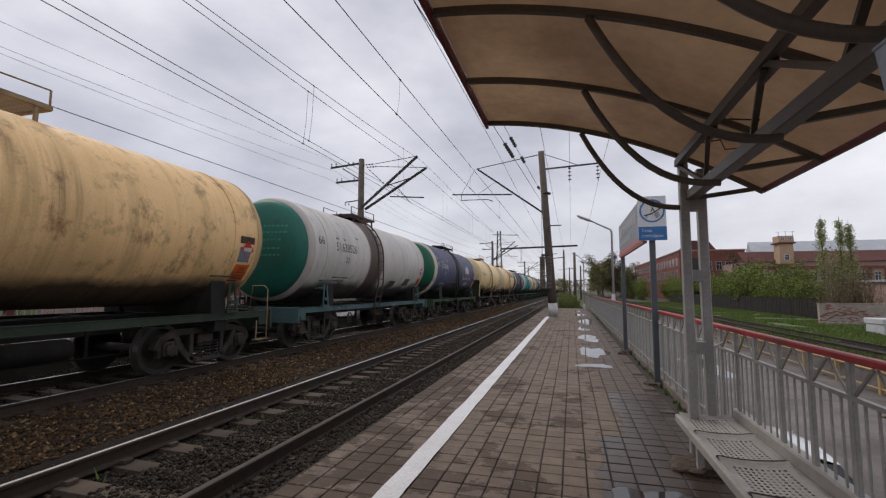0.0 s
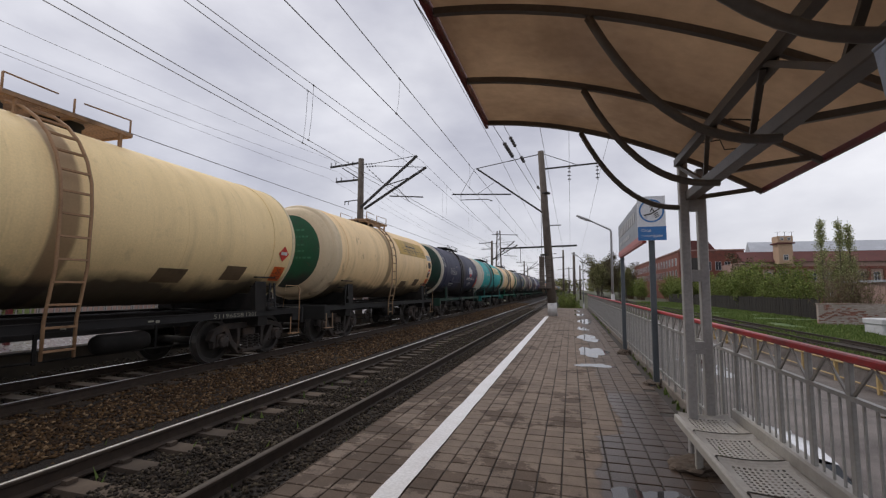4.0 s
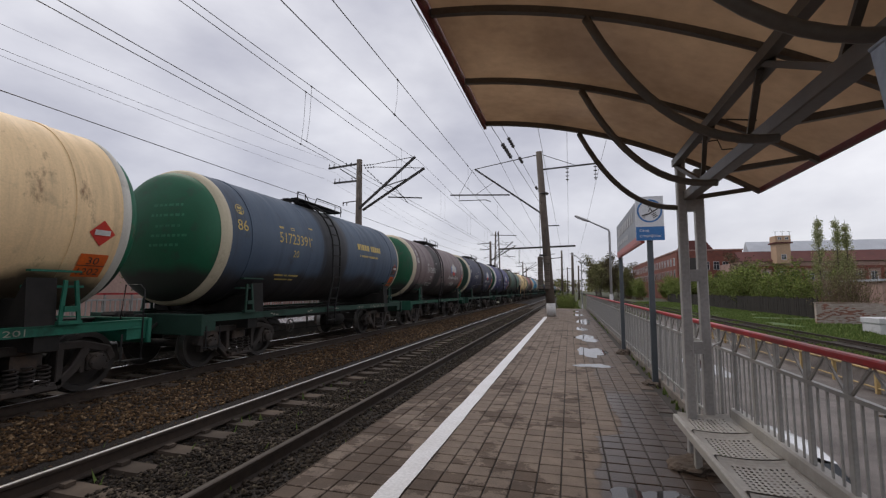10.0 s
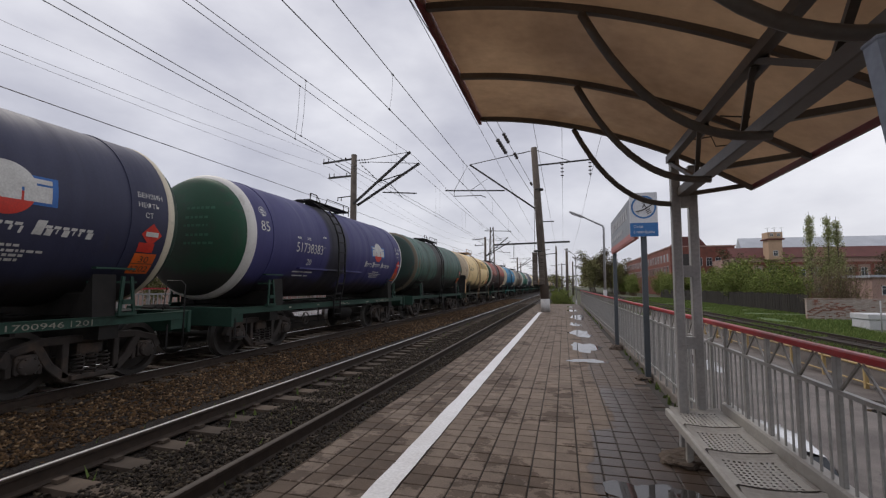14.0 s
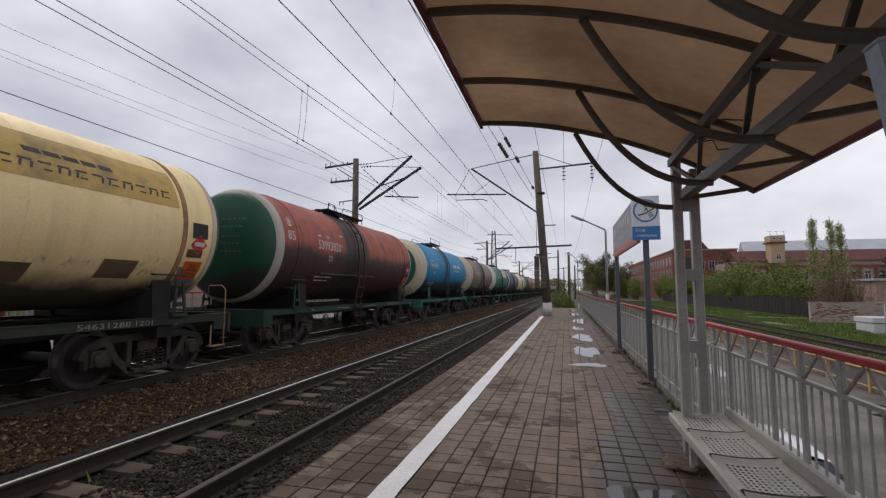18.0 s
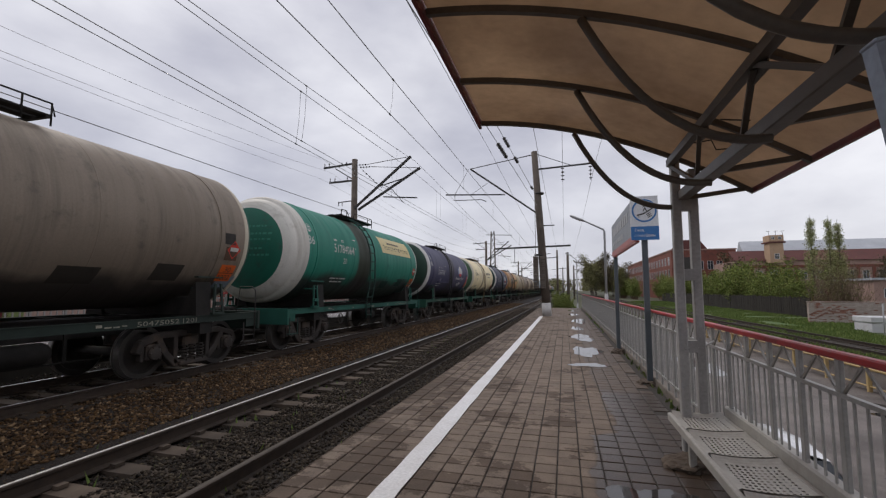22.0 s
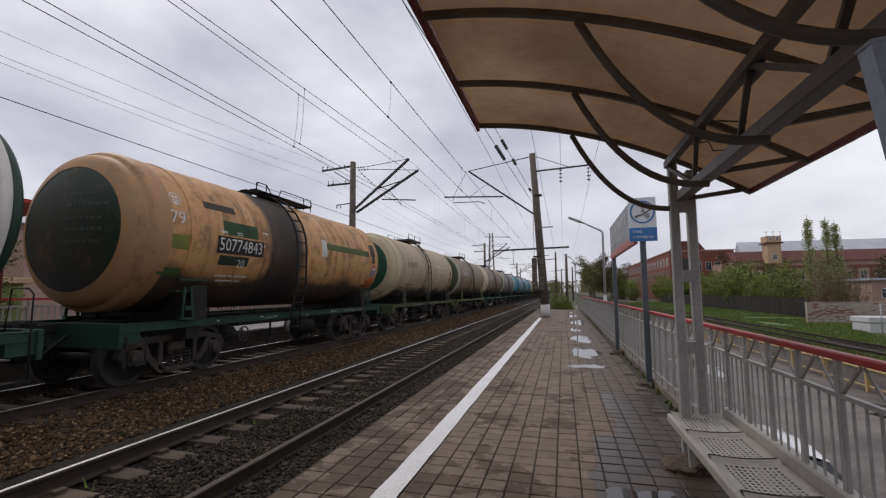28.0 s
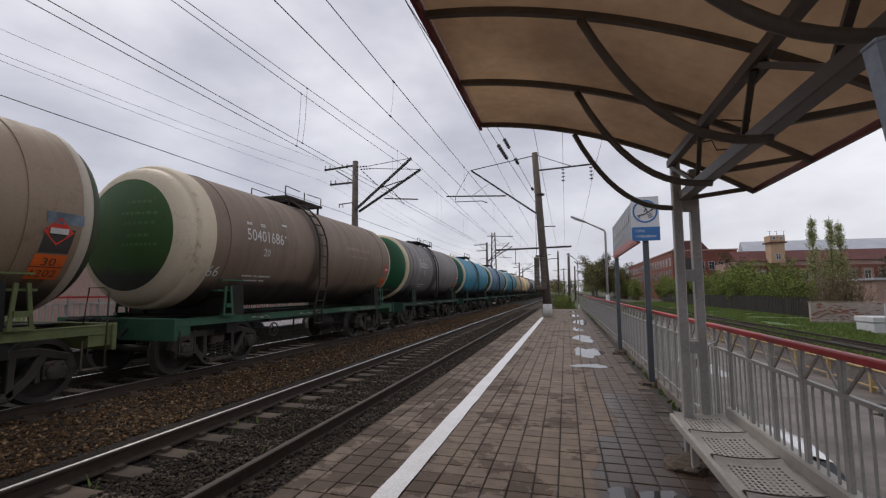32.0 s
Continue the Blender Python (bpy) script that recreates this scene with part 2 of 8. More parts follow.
# ---- tracks ----
NEAR_C, TRAIN_C, SIDE_C = -2.95 - 0.795, -7.584 - 0.795, 12.4
RAIL_PROFILE = [(-0.036, -0.005), (-0.021, 0.0), (0.019, 0.0), (0.036, -0.005), (0.036, -0.028), (0.012, -0.045), (0.010, -0.13), (0.065, -0.15), (0.065, -0.165), (-0.065, -0.165), (-0.065, -0.15), (-0.010, -0.13), (-0.012, -0.045), (-0.036, -0.028)]


def rail(cx, y0, y1, zt, top):
    bm = B()
    a = [bm.verts.new((cx + x, y0, zt + z)) for x, z in RAIL_PROFILE]
    b = [bm.verts.new((cx + x, y1, zt + z)) for x, z in RAIL_PROFILE]
    n = len(a)
    for i in range(n):
        bm.faces.new((a[i], a[(i + 1) % n], b[(i + 1) % n], b[i]))
    bm.faces.new(a), bm.faces.new(b[::-1])
    me = mesh_of("rail", bm, M_RAIL)
    me.materials.append(top)
    for p in me.polygons:
        if p.center.z > zt - 0.001:
            p.material_index = 1
    return me


def sleeper_mesh(mat):
    bm = B()
    prof = [(-1.35, 0.0), (-0.9, 0.0), (-0.55, -0.008), (0.55, -0.008), (0.9, 0.0), (1.35, 0.0)]
    rows = []
    for x, z in prof:
        rows.append([bm.verts.new((x, y, zz)) for y, zz in ((-0.14, -0.2), (-0.115, z), (0.115, z), (0.14, -0.2))])
    for a, b in zip(rows, rows[1:]):
        for i in range(3):
            bm.faces.new((a[i], a[i + 1], b[i + 1], b[i]))
    bm.faces.new(rows[0]), bm.faces.new(rows[-1][::-1])
    for s in (-1, 1):
        for k in (-1, 1):
            box(bm, s * 0.795 + k * 0.11 - 0.035, -0.05, 0.0, s * 0.795 + k * 0.11 + 0.035, 0.05, 0.035)
    return mesh_of("sleeper", bm, mat)


def bed(name, cx, half, top, base, y0, y1, label, slope=0.9):
    bm = B()
    prof = [(-half - slope, base), (-half, top), (half, top), (half + min(slope, 0.1 if slope < 0.5 else slope), base)]
    ys = [y0, 0, 10, 30, 80, 200, y1]
    rows = [[bm.verts.new((cx + x, y, z)) for x, z in prof] for y in ys]
    for a, b in zip(rows, rows[1:]):
        for i in range(len(prof) - 1):
            bm.faces.new((a[i], a[i + 1], b[i + 1], b[i]))
    return single(name, bm, M_BED, label, "ballast", kind="structure")


def track(cx, zt, y0, y1, label, sl_mat, sl_y1, rail_top):
    th = thing("railway_track", label, "railway track", at=pose(cx, 0, zt), kind="structure")
    for s in (-1, 1):
        part("rail", rail(s * 0.795, y0, y1, 0, rail_top if s < 0 or cx < -5 else M_RAILDULL), None, th, "rusty steel rail with a polished head")
    sl = sleeper_mesh(sl_mat)
    y, i, rest = 1.0, 0, [pose(0, 1.0 - 0.543 * j, -0.165) for j in range(1, 34)]
    rng = random.Random(int(cx * 100))
    while y < sl_y1:
        m = pose(rng.uniform(-0.02, 0.02), y, -0.165 + rng.uniform(-0.012, 0.008), 0, 0, rng.uniform(-0.8, 0.8))
        if i < 130:
            part("sleeper", sl, None, th, at=m)
        else:
            rest.append(m)
        i += 1
        y += 0.543
    bm = B()
    for m in rest:
        box(bm, -1.35, -0.13, -0.2, 1.35, 0.13, 0.0, m)
    if rest:
        tagged(part("sleeper_row", bm, sl_mat, th), kind="stuff")
    return th


bed("ballast_main", (NEAR_C + TRAIN_C) / 2, 4.0, -0.225, -0.56, -60, FAR, "brown crushed stone ballast under the main tracks")
track(NEAR_C, 0.0, -40, FAR, "empty near track of rusty rails on concrete sleepers", M_SLEEPER, 220, M_RAILTOP)
track(TRAIN_C, 0.0, -40, FAR, "main track on concrete sleepers under the goods train", M_SLEEPER, 220, M_RAILTOP)
bed("ballast_shoulder", (-2.86 + -2.06) / 2, 0.36, -0.145, -0.25, -60, 200, "dark crushed stone against the platform edge")
bed("ballast_mound", (TRAIN_C + 0.795 + NEAR_C - 0.795) / 2, 0.75, -0.13, -0.215, -60, 300, "brown crushed stone heaped between the tracks")
bed("ballast_infill", NEAR_C + 0.22, 0.38, -0.183, -0.22, -60, 200, "dark crushed stone between the near rails", 0.3)
bed("ballast_side", SIDE_C, 1.5, -0.93, -1.02, -30, 600, "thin dark ballast of the overgrown siding", 0.45)
track(SIDE_C, -0.74, -20, 600, "overgrown siding with dark rails and timber sleepers", M_SLEEPER_OLD, 180, M_RAIL)

# ---- lettering ----
TEXTS = {}


def letter_meshes(strings):
    """Outline meshes of the strings in the built-in font, one unit high, standing in x and y from the lower left."""
    made = []
    for s in strings:
        cu = bpy.data.curves.new("lettering", "FONT")
        cu.body, cu.size, cu.resolution_u = s, 1.0, 2
        made.append((s, new("lettering", cu)))
    bpy.context.view_layer.update()
    dg = bpy.context.evaluated_depsgraph_get()
    for s, ob in made:
        me = ob.evaluated_get(dg).to_mesh()
        bm = bmesh.new()
        bm.from_mesh(me)
        for i in range(-1, 8):
            bmesh.ops.bisect_plane(bm, geom=bm.verts[:] + bm.edges[:] + bm.faces[:], plane_co=(0, i * 0.11, 0), plane_no=(0, 1, 0))
        bm.verts.index_update()
        TEXTS[s] = ([tuple(v.co) for v in bm.verts], [tuple(v.index for v in f.verts) for f in bm.faces])
        bm.free()
        ob.evaluated_get(dg).to_mesh_clear()
    for s, ob in made:
        cu = ob.data
        bpy.data.objects.remove(ob)
        bpy.data.curves.remove(cu)


def text_size(s):
    vs = TEXTS[s][0]
    xs, ys = [v[0] for v in vs], [v[1] for v in vs]
    return min(xs), max(xs), min(ys), max(ys)


def flat_text(bm, s, m, height, width=None):
    """Letters in the plane of m: x to the right, y up."""
    x0, x1, y0, y1 = text_size(s)
    ky = height / (y1 - y0)
    kx = ky if width is None else width / (x1 - x0)
    vs = [bm.verts.new(m @ Vector(((x - x0) * kx, (y - y0) * ky, 0))) for x, y, _ in TEXTS[s][0]]
    for f in TEXTS[s][1]:
        try:
            bm.faces.new([vs[i] for i in f])
        except ValueError:
            pass
    return bm


# ---- tank wagons ----
R, ZC, HALF, TIP = 1.5, 2.77, 4.98, 5.40


def on_tank(y, s, lift=0.006):
    """The place on the tank's side at y and the girth s above its middle height."""
    a = s / R
    return Vector(((R + lift) * math.cos(a), y, ZC + (R + lift) * math.sin(a)))


def girth(z):
    return math.asin(max(-1, min(1, (z - ZC) / R))) * R


def tank_text(bm, s, y, z, height, width=None, lift=0.006):
    x0, x1, y0, y1 = text_size(s)
    ky = height / (y1 - y0)
    kx = ky if width is None else width / (x1 - x0)
    g = girth(z)
    vs = [bm.verts.new(on_tank(y + (p[0] - x0) * kx, g + (p[1] - y0) * ky, lift)) for p in TEXTS[s][0]]
    for f in TEXTS[s][1]:
        try:
            bm.faces.new([vs[i] for i in f])
        except ValueError:
            pass
    return bm


def tank_patch(bm, y0, y1, z0, z1, lift=0.005, slant=0.0, n=5):
    """A painted patch or plate that follows the tank's side."""
    a, b = girth(z0), girth(z1)
    rows = []
    for i in range(n + 1):
        s = a + (b - a) * i / n
        o = slant * (s - a)
        rows.append((bm.verts.new(on_tank(y0 + o, s, lift)), bm.verts.new(on_tank(y1 + o, s, lift))))
    for p, q in zip(rows, rows[1:]):
        bm.faces.new((p[0], p[1], q[1], q[0]))
    return bm


def tank_disc(bm, y, z, r, a0=0.0, a1=360.0, lift=0.006, inner=0.0, n=20):
    """A painted disc, part of a disc, or ring on the tank's side."""
    g = girth(z)
    radii = [inner + (r - inner) * i / 5 for i in range(6)]
    rings = []
    for q in radii:
        ring = []
        for i in range(n + 1):
            a = radians(a0 + (a1 - a0) * i / n)
            ring.append(bm.verts.new(on_tank(y + q * math.cos(a), g + q * math.sin(a), lift)))
        rings.append(ring)
    for p, q in zip(rings, rings[1:]):
        for i in range(n):
            bm.faces.new((p[i], p[i + 1], q[i + 1], q[i]))
    return bm


def on_end(x, z, lift=0.009):
    """The place on the front dished end at x and z."""
    r = min(R - 0.101, math.hypot(x, z - ZC))
    a = math.asin((r / (R - 0.1)) ** (1 / 0.92))
    return Vector((x, -(HALF + 0.02 + (TIP - HALF - 0.02) * math.cos(a) ** 0.8) - lift, z))


def paint(name, base, grime=(0.05, 0.045, 0.04), amount=0.35, spill=None, width=0.6, at=-0.1, rust=0.0, rough=0.42, fade=1.12, seed=0, soot=0.0):
    """Tank paint with run-down streaks, blotches, rust, a spill below the hatch and a painted lower band of soot and
    shade.
    """
    m, nt, b = shader(name)
    big = noise_tex(nt, 0.55, 5, seed=seed)
    run = noise_tex(nt, 1.0, 6, (0.35, 4.0, 0.25), 0.65, seed=seed + 1)
    thin = noise_tex(nt, 1.0, 5, (0.6, 17.0, 0.45), 0.6, seed=seed + 5)
    where = noise_tex(nt, 0.9, 3, (0.5, 1, 0.5), seed=seed + 6)
    spot = noise_tex(nt, 2.6, 8, (1, 1, 1), 0.68, seed=seed + 2)
    fine = noise_tex(nt, 34, 4, seed=seed)
    c2 = tuple(min(1, v * fade + 0.01) for v in base)
    col = mixed(nt, ramp(nt, big, [(0.35, 0.0), (0.65, 1.0)]), base, c2)
    a = amount
    clumps = ramp(nt, where, [(0.42, 0.12), (0.62, 1.0)])
    col = mixed(nt, mixed(nt, 1.0, ramp(nt, run, [(0.46, 0.0), (0.74, min(1.0, a * 1.5))]), clumps, "MULTIPLY"), col, grime)
    col = mixed(nt, mixed(nt, 1.0, ramp(nt, thin, [(0.57, 0.0), (0.72, min(0.7, a * 0.9))]), clumps, "MULTIPLY"), col, tuple(v * 0.55 + 0.008 for v in grime))
    col = mixed(nt, ramp(nt, spot, [(0.60 - 0.12 * a, 0.0), (0.74, min(1.0, a * 1.5))]), col, tuple(v * 0.8 + 0.01 for v in grime))
    if rust:
        rr = noise_tex(nt, 1.7, 9, (1, 1, 0.6), 0.72, seed=seed + 7)
        col = mixed(nt, ramp(nt, rr, [(0.62 - 0.2 * rust, 0.0), (0.70, 0.85)]), col, (0.17, 0.075, 0.035))
    if spill:
        co, sp = nt.nodes.new("ShaderNodeTexCoord"), nt.nodes.new("ShaderNodeSeparateXYZ")
        nt.links.new(co.outputs["Object"], sp.inputs[0])
        sub, ab, ad = nt.nodes.new("ShaderNodeMath"), nt.nodes.new("ShaderNodeMath"), nt.nodes.new("ShaderNodeMath")
        sub.operation, ab.operation, ad.operation = "SUBTRACT", "ABSOLUTE", "MULTIPLY_ADD"
        nt.links.new(sp.outputs[1], sub.inputs[0])
        sub.inputs[1].default_value = at
        nt.links.new(sub.outputs[0], ab.inputs[0])
        edge = noise_tex(nt, 1.0, 5, (0.5, 3.2, 0.35), 0.6, seed=seed + 3)
        nt.links.new(edge, ad.inputs[0])
        ad.inputs[1].default_value = width * 1.1
        nt.links.new(ab.outputs[0], ad.inputs[2])
        mr = nt.nodes.new("ShaderNodeMapRange")
        mr.interpolation_type = "SMOOTHSTEP"
        nt.links.new(ad.outputs[0], mr.inputs["Value"])
        for k, v in (("From Min", width * 1.25), ("From Max", width * 1.75), ("To Min", 0.93), ("To Max", 0.0)):
            mr.inputs[k].default_value = v
        col = mixed(nt, mr.outputs[0], col, mixed(nt, run, tuple(v * 0.7 for v in spill), tuple(v * 1.5 for v in spill)))
    # ragged dark band low on the tank: soot plus underside shade put into the colour
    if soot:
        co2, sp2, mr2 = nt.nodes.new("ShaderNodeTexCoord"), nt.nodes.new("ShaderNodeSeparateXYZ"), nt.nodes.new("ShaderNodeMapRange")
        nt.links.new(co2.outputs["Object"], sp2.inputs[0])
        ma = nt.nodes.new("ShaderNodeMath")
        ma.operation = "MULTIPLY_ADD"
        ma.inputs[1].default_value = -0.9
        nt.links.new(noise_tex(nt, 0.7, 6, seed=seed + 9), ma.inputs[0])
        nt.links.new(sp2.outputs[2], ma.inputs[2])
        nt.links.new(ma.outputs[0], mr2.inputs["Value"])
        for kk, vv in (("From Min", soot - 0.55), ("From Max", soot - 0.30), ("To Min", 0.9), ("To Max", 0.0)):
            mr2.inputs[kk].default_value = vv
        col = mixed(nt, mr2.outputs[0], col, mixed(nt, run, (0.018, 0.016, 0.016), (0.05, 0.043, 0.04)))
    col = mixed(nt, 0.25, col, ramp(nt, fine, [(0.3, 0.7), (0.7, 1.2)]), "MULTIPLY")
    put(nt, b.inputs["Base Color"], col)
    put(nt, b.inputs["Roughness"], ramp(nt, run, [(0.3, rough), (0.75, min(1, rough + 0.3))]))
    b.inputs["Specular IOR Level"].default_value = 0.36
    bump(nt, b, mixed(nt, 0.5, fine, big), 0.12, 0.006)
    return m


M_BOGIE = surface("bogie_grime", (0.026, 0.021, 0.018), (0.050, 0.040, 0.034), 3, 0.75, 0.0, bumps=0.3, dirt=(0.095, 0.062, 0.042))
M_WHEEL = surface("wheel_steel", (0.022, 0.019, 0.017), (0.04, 0.034, 0.029), 4, 0.7)
M_TREAD = surface("wheel_tread", (0.20, 0.19, 0.18), (0.28, 0.27, 0.26), 6, 0.45, 0.9)
M_UNDER = surface("underframe_black", (0.012, 0.011, 0.010), (0.025, 0.022, 0.02), 3, 0.8, spec=0.3)
M_PLATE_ORANGE = surface("orange_plate", (0.75, 0.14, 0.015), (0.62, 0.11, 0.02), 4, 0.5, bumps=0.05)
M_PLATE_RED = surface("red_plate", (0.62, 0.04, 0.02), (0.5, 0.03, 0.02), 4, 0.5, bumps=0.05)
M_INK_WHITE = surface("white_lettering", (0.66, 0.65, 0.62), (0.5, 0.49, 0.46), 3, 0.6, bumps=0.05)
M_MARKBLUE = surface("mark_blue", (0.02, 0.11, 0.36), (0.025, 0.13, 0.40), 3, 0.5, bumps=0.05)
M_INK_DARK = surface("dark_lettering", (0.035, 0.032, 0.03), (0.06, 0.055, 0.05), 3, 0.6, bumps=0.05)
M_INK_YELLOW = surface("yellow_lettering", (0.62, 0.45, 0.12), (0.5, 0.38, 0.12), 3, 0.6, bumps=0.05)
M_CREAMPANEL = surface("cream_panel", (0.72, 0.60, 0.30), (0.66, 0.56, 0.32), 2, 0.6, bumps=0.05)
M_YELLOWPANEL = surface("yellow_panel", (0.56, 0.36, 0.085), (0.50, 0.34, 0.10), 2, 0.6, bumps=0.05, dirt=(0.25, 0.18, 0.08))


def make_wheelset():
    bm = B()
    for s in (-1, 1):
        prof = [(0.855, 0.02), (0.855, 0.10), (0.80, 0.115), (0.765, 0.36), (0.86, 0.385), (0.86, 0.468), (0.735, 0.476), (0.728, 0.50), (0.712, 0.503), (0.70, 0.48), (0.70, 0.39), (0.735, 0.36), (0.77, 0.12), (0.70, 0.10), (0.70, 0.085), (0.0, 0.08)]
        lathe(bm, [(s * x, r) for x, r in prof], "x", 36, smooth=False)
        lathe(bm, [(s * 0.85, 0.08), (s * 1.10, 0.08), (s * 1.10, 0.0)], "x", 12)
    me = mesh_of("wheelset", bm, M_WHEEL)
    me.materials.append(M_TREAD)
    for p in me.polygons:
        r = math.hypot(p.center.y, p.center.z)
        if r > 0.46 and abs(p.normal.x) < 0.9:
            p.material_index = 1
    return me


def make_side_frame():
    bm = B()
    x0, x1 = 0.93, 1.08
    top = [(-1.2, 0.50), (-1.12, 0.66), (-0.72, 0.77), (0.72, 0.77), (1.12, 0.66), (1.2, 0.50)]
    low = [(-1.2, 0.40), (-0.72, 0.60), (-0.36, 0.16), (0.36, 0.16), (0.72, 0.60), (1.2, 0.40)]

    def strip(pts, h):
        for a, b in zip(pts, pts[1:]):
            d = Vector((0, b[0] - a[0], b[1] - a[1])).normalized() * 0.02
            bar(bm, Vector(((x0 + x1) / 2, a[0], a[1])) - d, Vector(((x0 + x1) / 2, b[0], b[1])) + d, x1 - x0, h, (0, 0, 1), 0.015)
    strip(top, 0.12)
    strip([(-0.78, 0.70), (-0.62, 0.42), (-0.38, 0.20), (0.38, 0.20), (0.62, 0.42), (0.78, 0.70)], 0.13)
    for y in (-0.40, 0.40):
        box(bm, x0, y - 0.05, 0.2, x1, y + 0.05, 0.74, bevel=0.012)
    box(bm, x0, -0.34, 0.16, x1 + 0.06, 0.34, 0.24, bevel=0.012)
    for y in (-0.925, 0.925):
        for k in (-1, 1):
            box(bm, x0 + 0.02, y + k * 0.19 - 0.035, 0.33, x1 - 0.01, y + k * 0.19 + 0.035, 0.62, bevel=0.01)
    return mesh_of("side_frame", bm, M_BOGIE)


def make_axle_box():
    bm = B()
    box(bm, 0.92, -0.14, -0.13, 1.12, 0.14, 0.15, bevel=0.03)
    lathe(bm, [(1.11, 0.0), (1.11, 0.135), (1.15, 0.135), (1.17, 0.11), (1.17, 0.0)], "x", 16)
    for j in range(6):
        a = j * math.pi / 3
        lathe(bm, [(1.15, 0.016), (1.185, 0.016), (1.185, 0.0)], "x", 6, (0, 0.115 * math.cos(a), 0.115 * math.sin(a)))
    return mesh_of("axle_box", bm, M_BOGIE)


def make_spring():
    bm = B()
    pts = [(0.075 * math.cos(a), 0.075 * math.sin(a), 0.24 + 0.30 * a / (10 * math.pi)) for a in [i * math.pi / 5 for i in range(51)]]
    tube(bm, pts, 0.016, 5)
    return mesh_of("spring", bm, M_BOGIE)


WHEELSET, SIDE_FRAME, AXLE_BOX, SPRING = make_wheelset(), make_side_frame(), make_axle_box(), make_spring()


def flip(me):
    me = me.copy()
    for v in me.vertices:
        v.co.x = -v.co.x
    me.flip_normals()
    return me


SIDE_FRAME_L, AXLE_BOX_L = flip(SIDE_FRAME), flip(AXLE_BOX)


def bogie(wagon, y):
    bm = B()
    box(bm, -1.05, -0.2, 0.46, 1.05, 0.2, 0.72, bevel=0.03)
    for s in (-1, 1):
        box(bm, s * 0.75 - 0.08, -0.6, 0.40, s * 0.75 + 0.08, 0.6, 0.5)
    b = part("bogie", bm, M_BOGIE, wagon, "rusty grey cast steel bogie", at=pose(0, y, 0))
    for me, bx, s in ((SIDE_FRAME, AXLE_BOX, 1), (SIDE_FRAME_L, AXLE_BOX_L, -1)):
        part("side_frame", me, None, b)
        for k in (-0.925, 0.925):
            part("axle_box", bx, None, b, at=pose(0, k, 0.475))
        if s > 0:
            for k in (-0.2, 0.0, 0.2):
                part("spring", SPRING, None, b, at=pose(1.06, k, 0))
    for k in (-0.925, 0.925):
        part("wheelset", WHEELSET, None, b, "dark steel wheels with bright rims", at=pose(0, k, 0.475))
    return b


def ladder_path(y, over=0.14):
    pts = [(1.50, y, 0.62), (1.50, y, 1.15), (R + over, y, 1.9), (R + over, y, ZC)]
    for i in range(1, 7):
        a = radians(13 * i)
        pts.append(((R + over) * math.cos(a), y, ZC + (R + over) * math.sin(a)))
    return pts


def along(pts, s):
    for a, b in zip(pts, pts[1:]):
        a, b = Vector(a), Vector(b)
        d = (b - a).length
        if s <= d:
            return a + (b - a) * (s / d)
        s -= d
    return Vector(pts[-1])


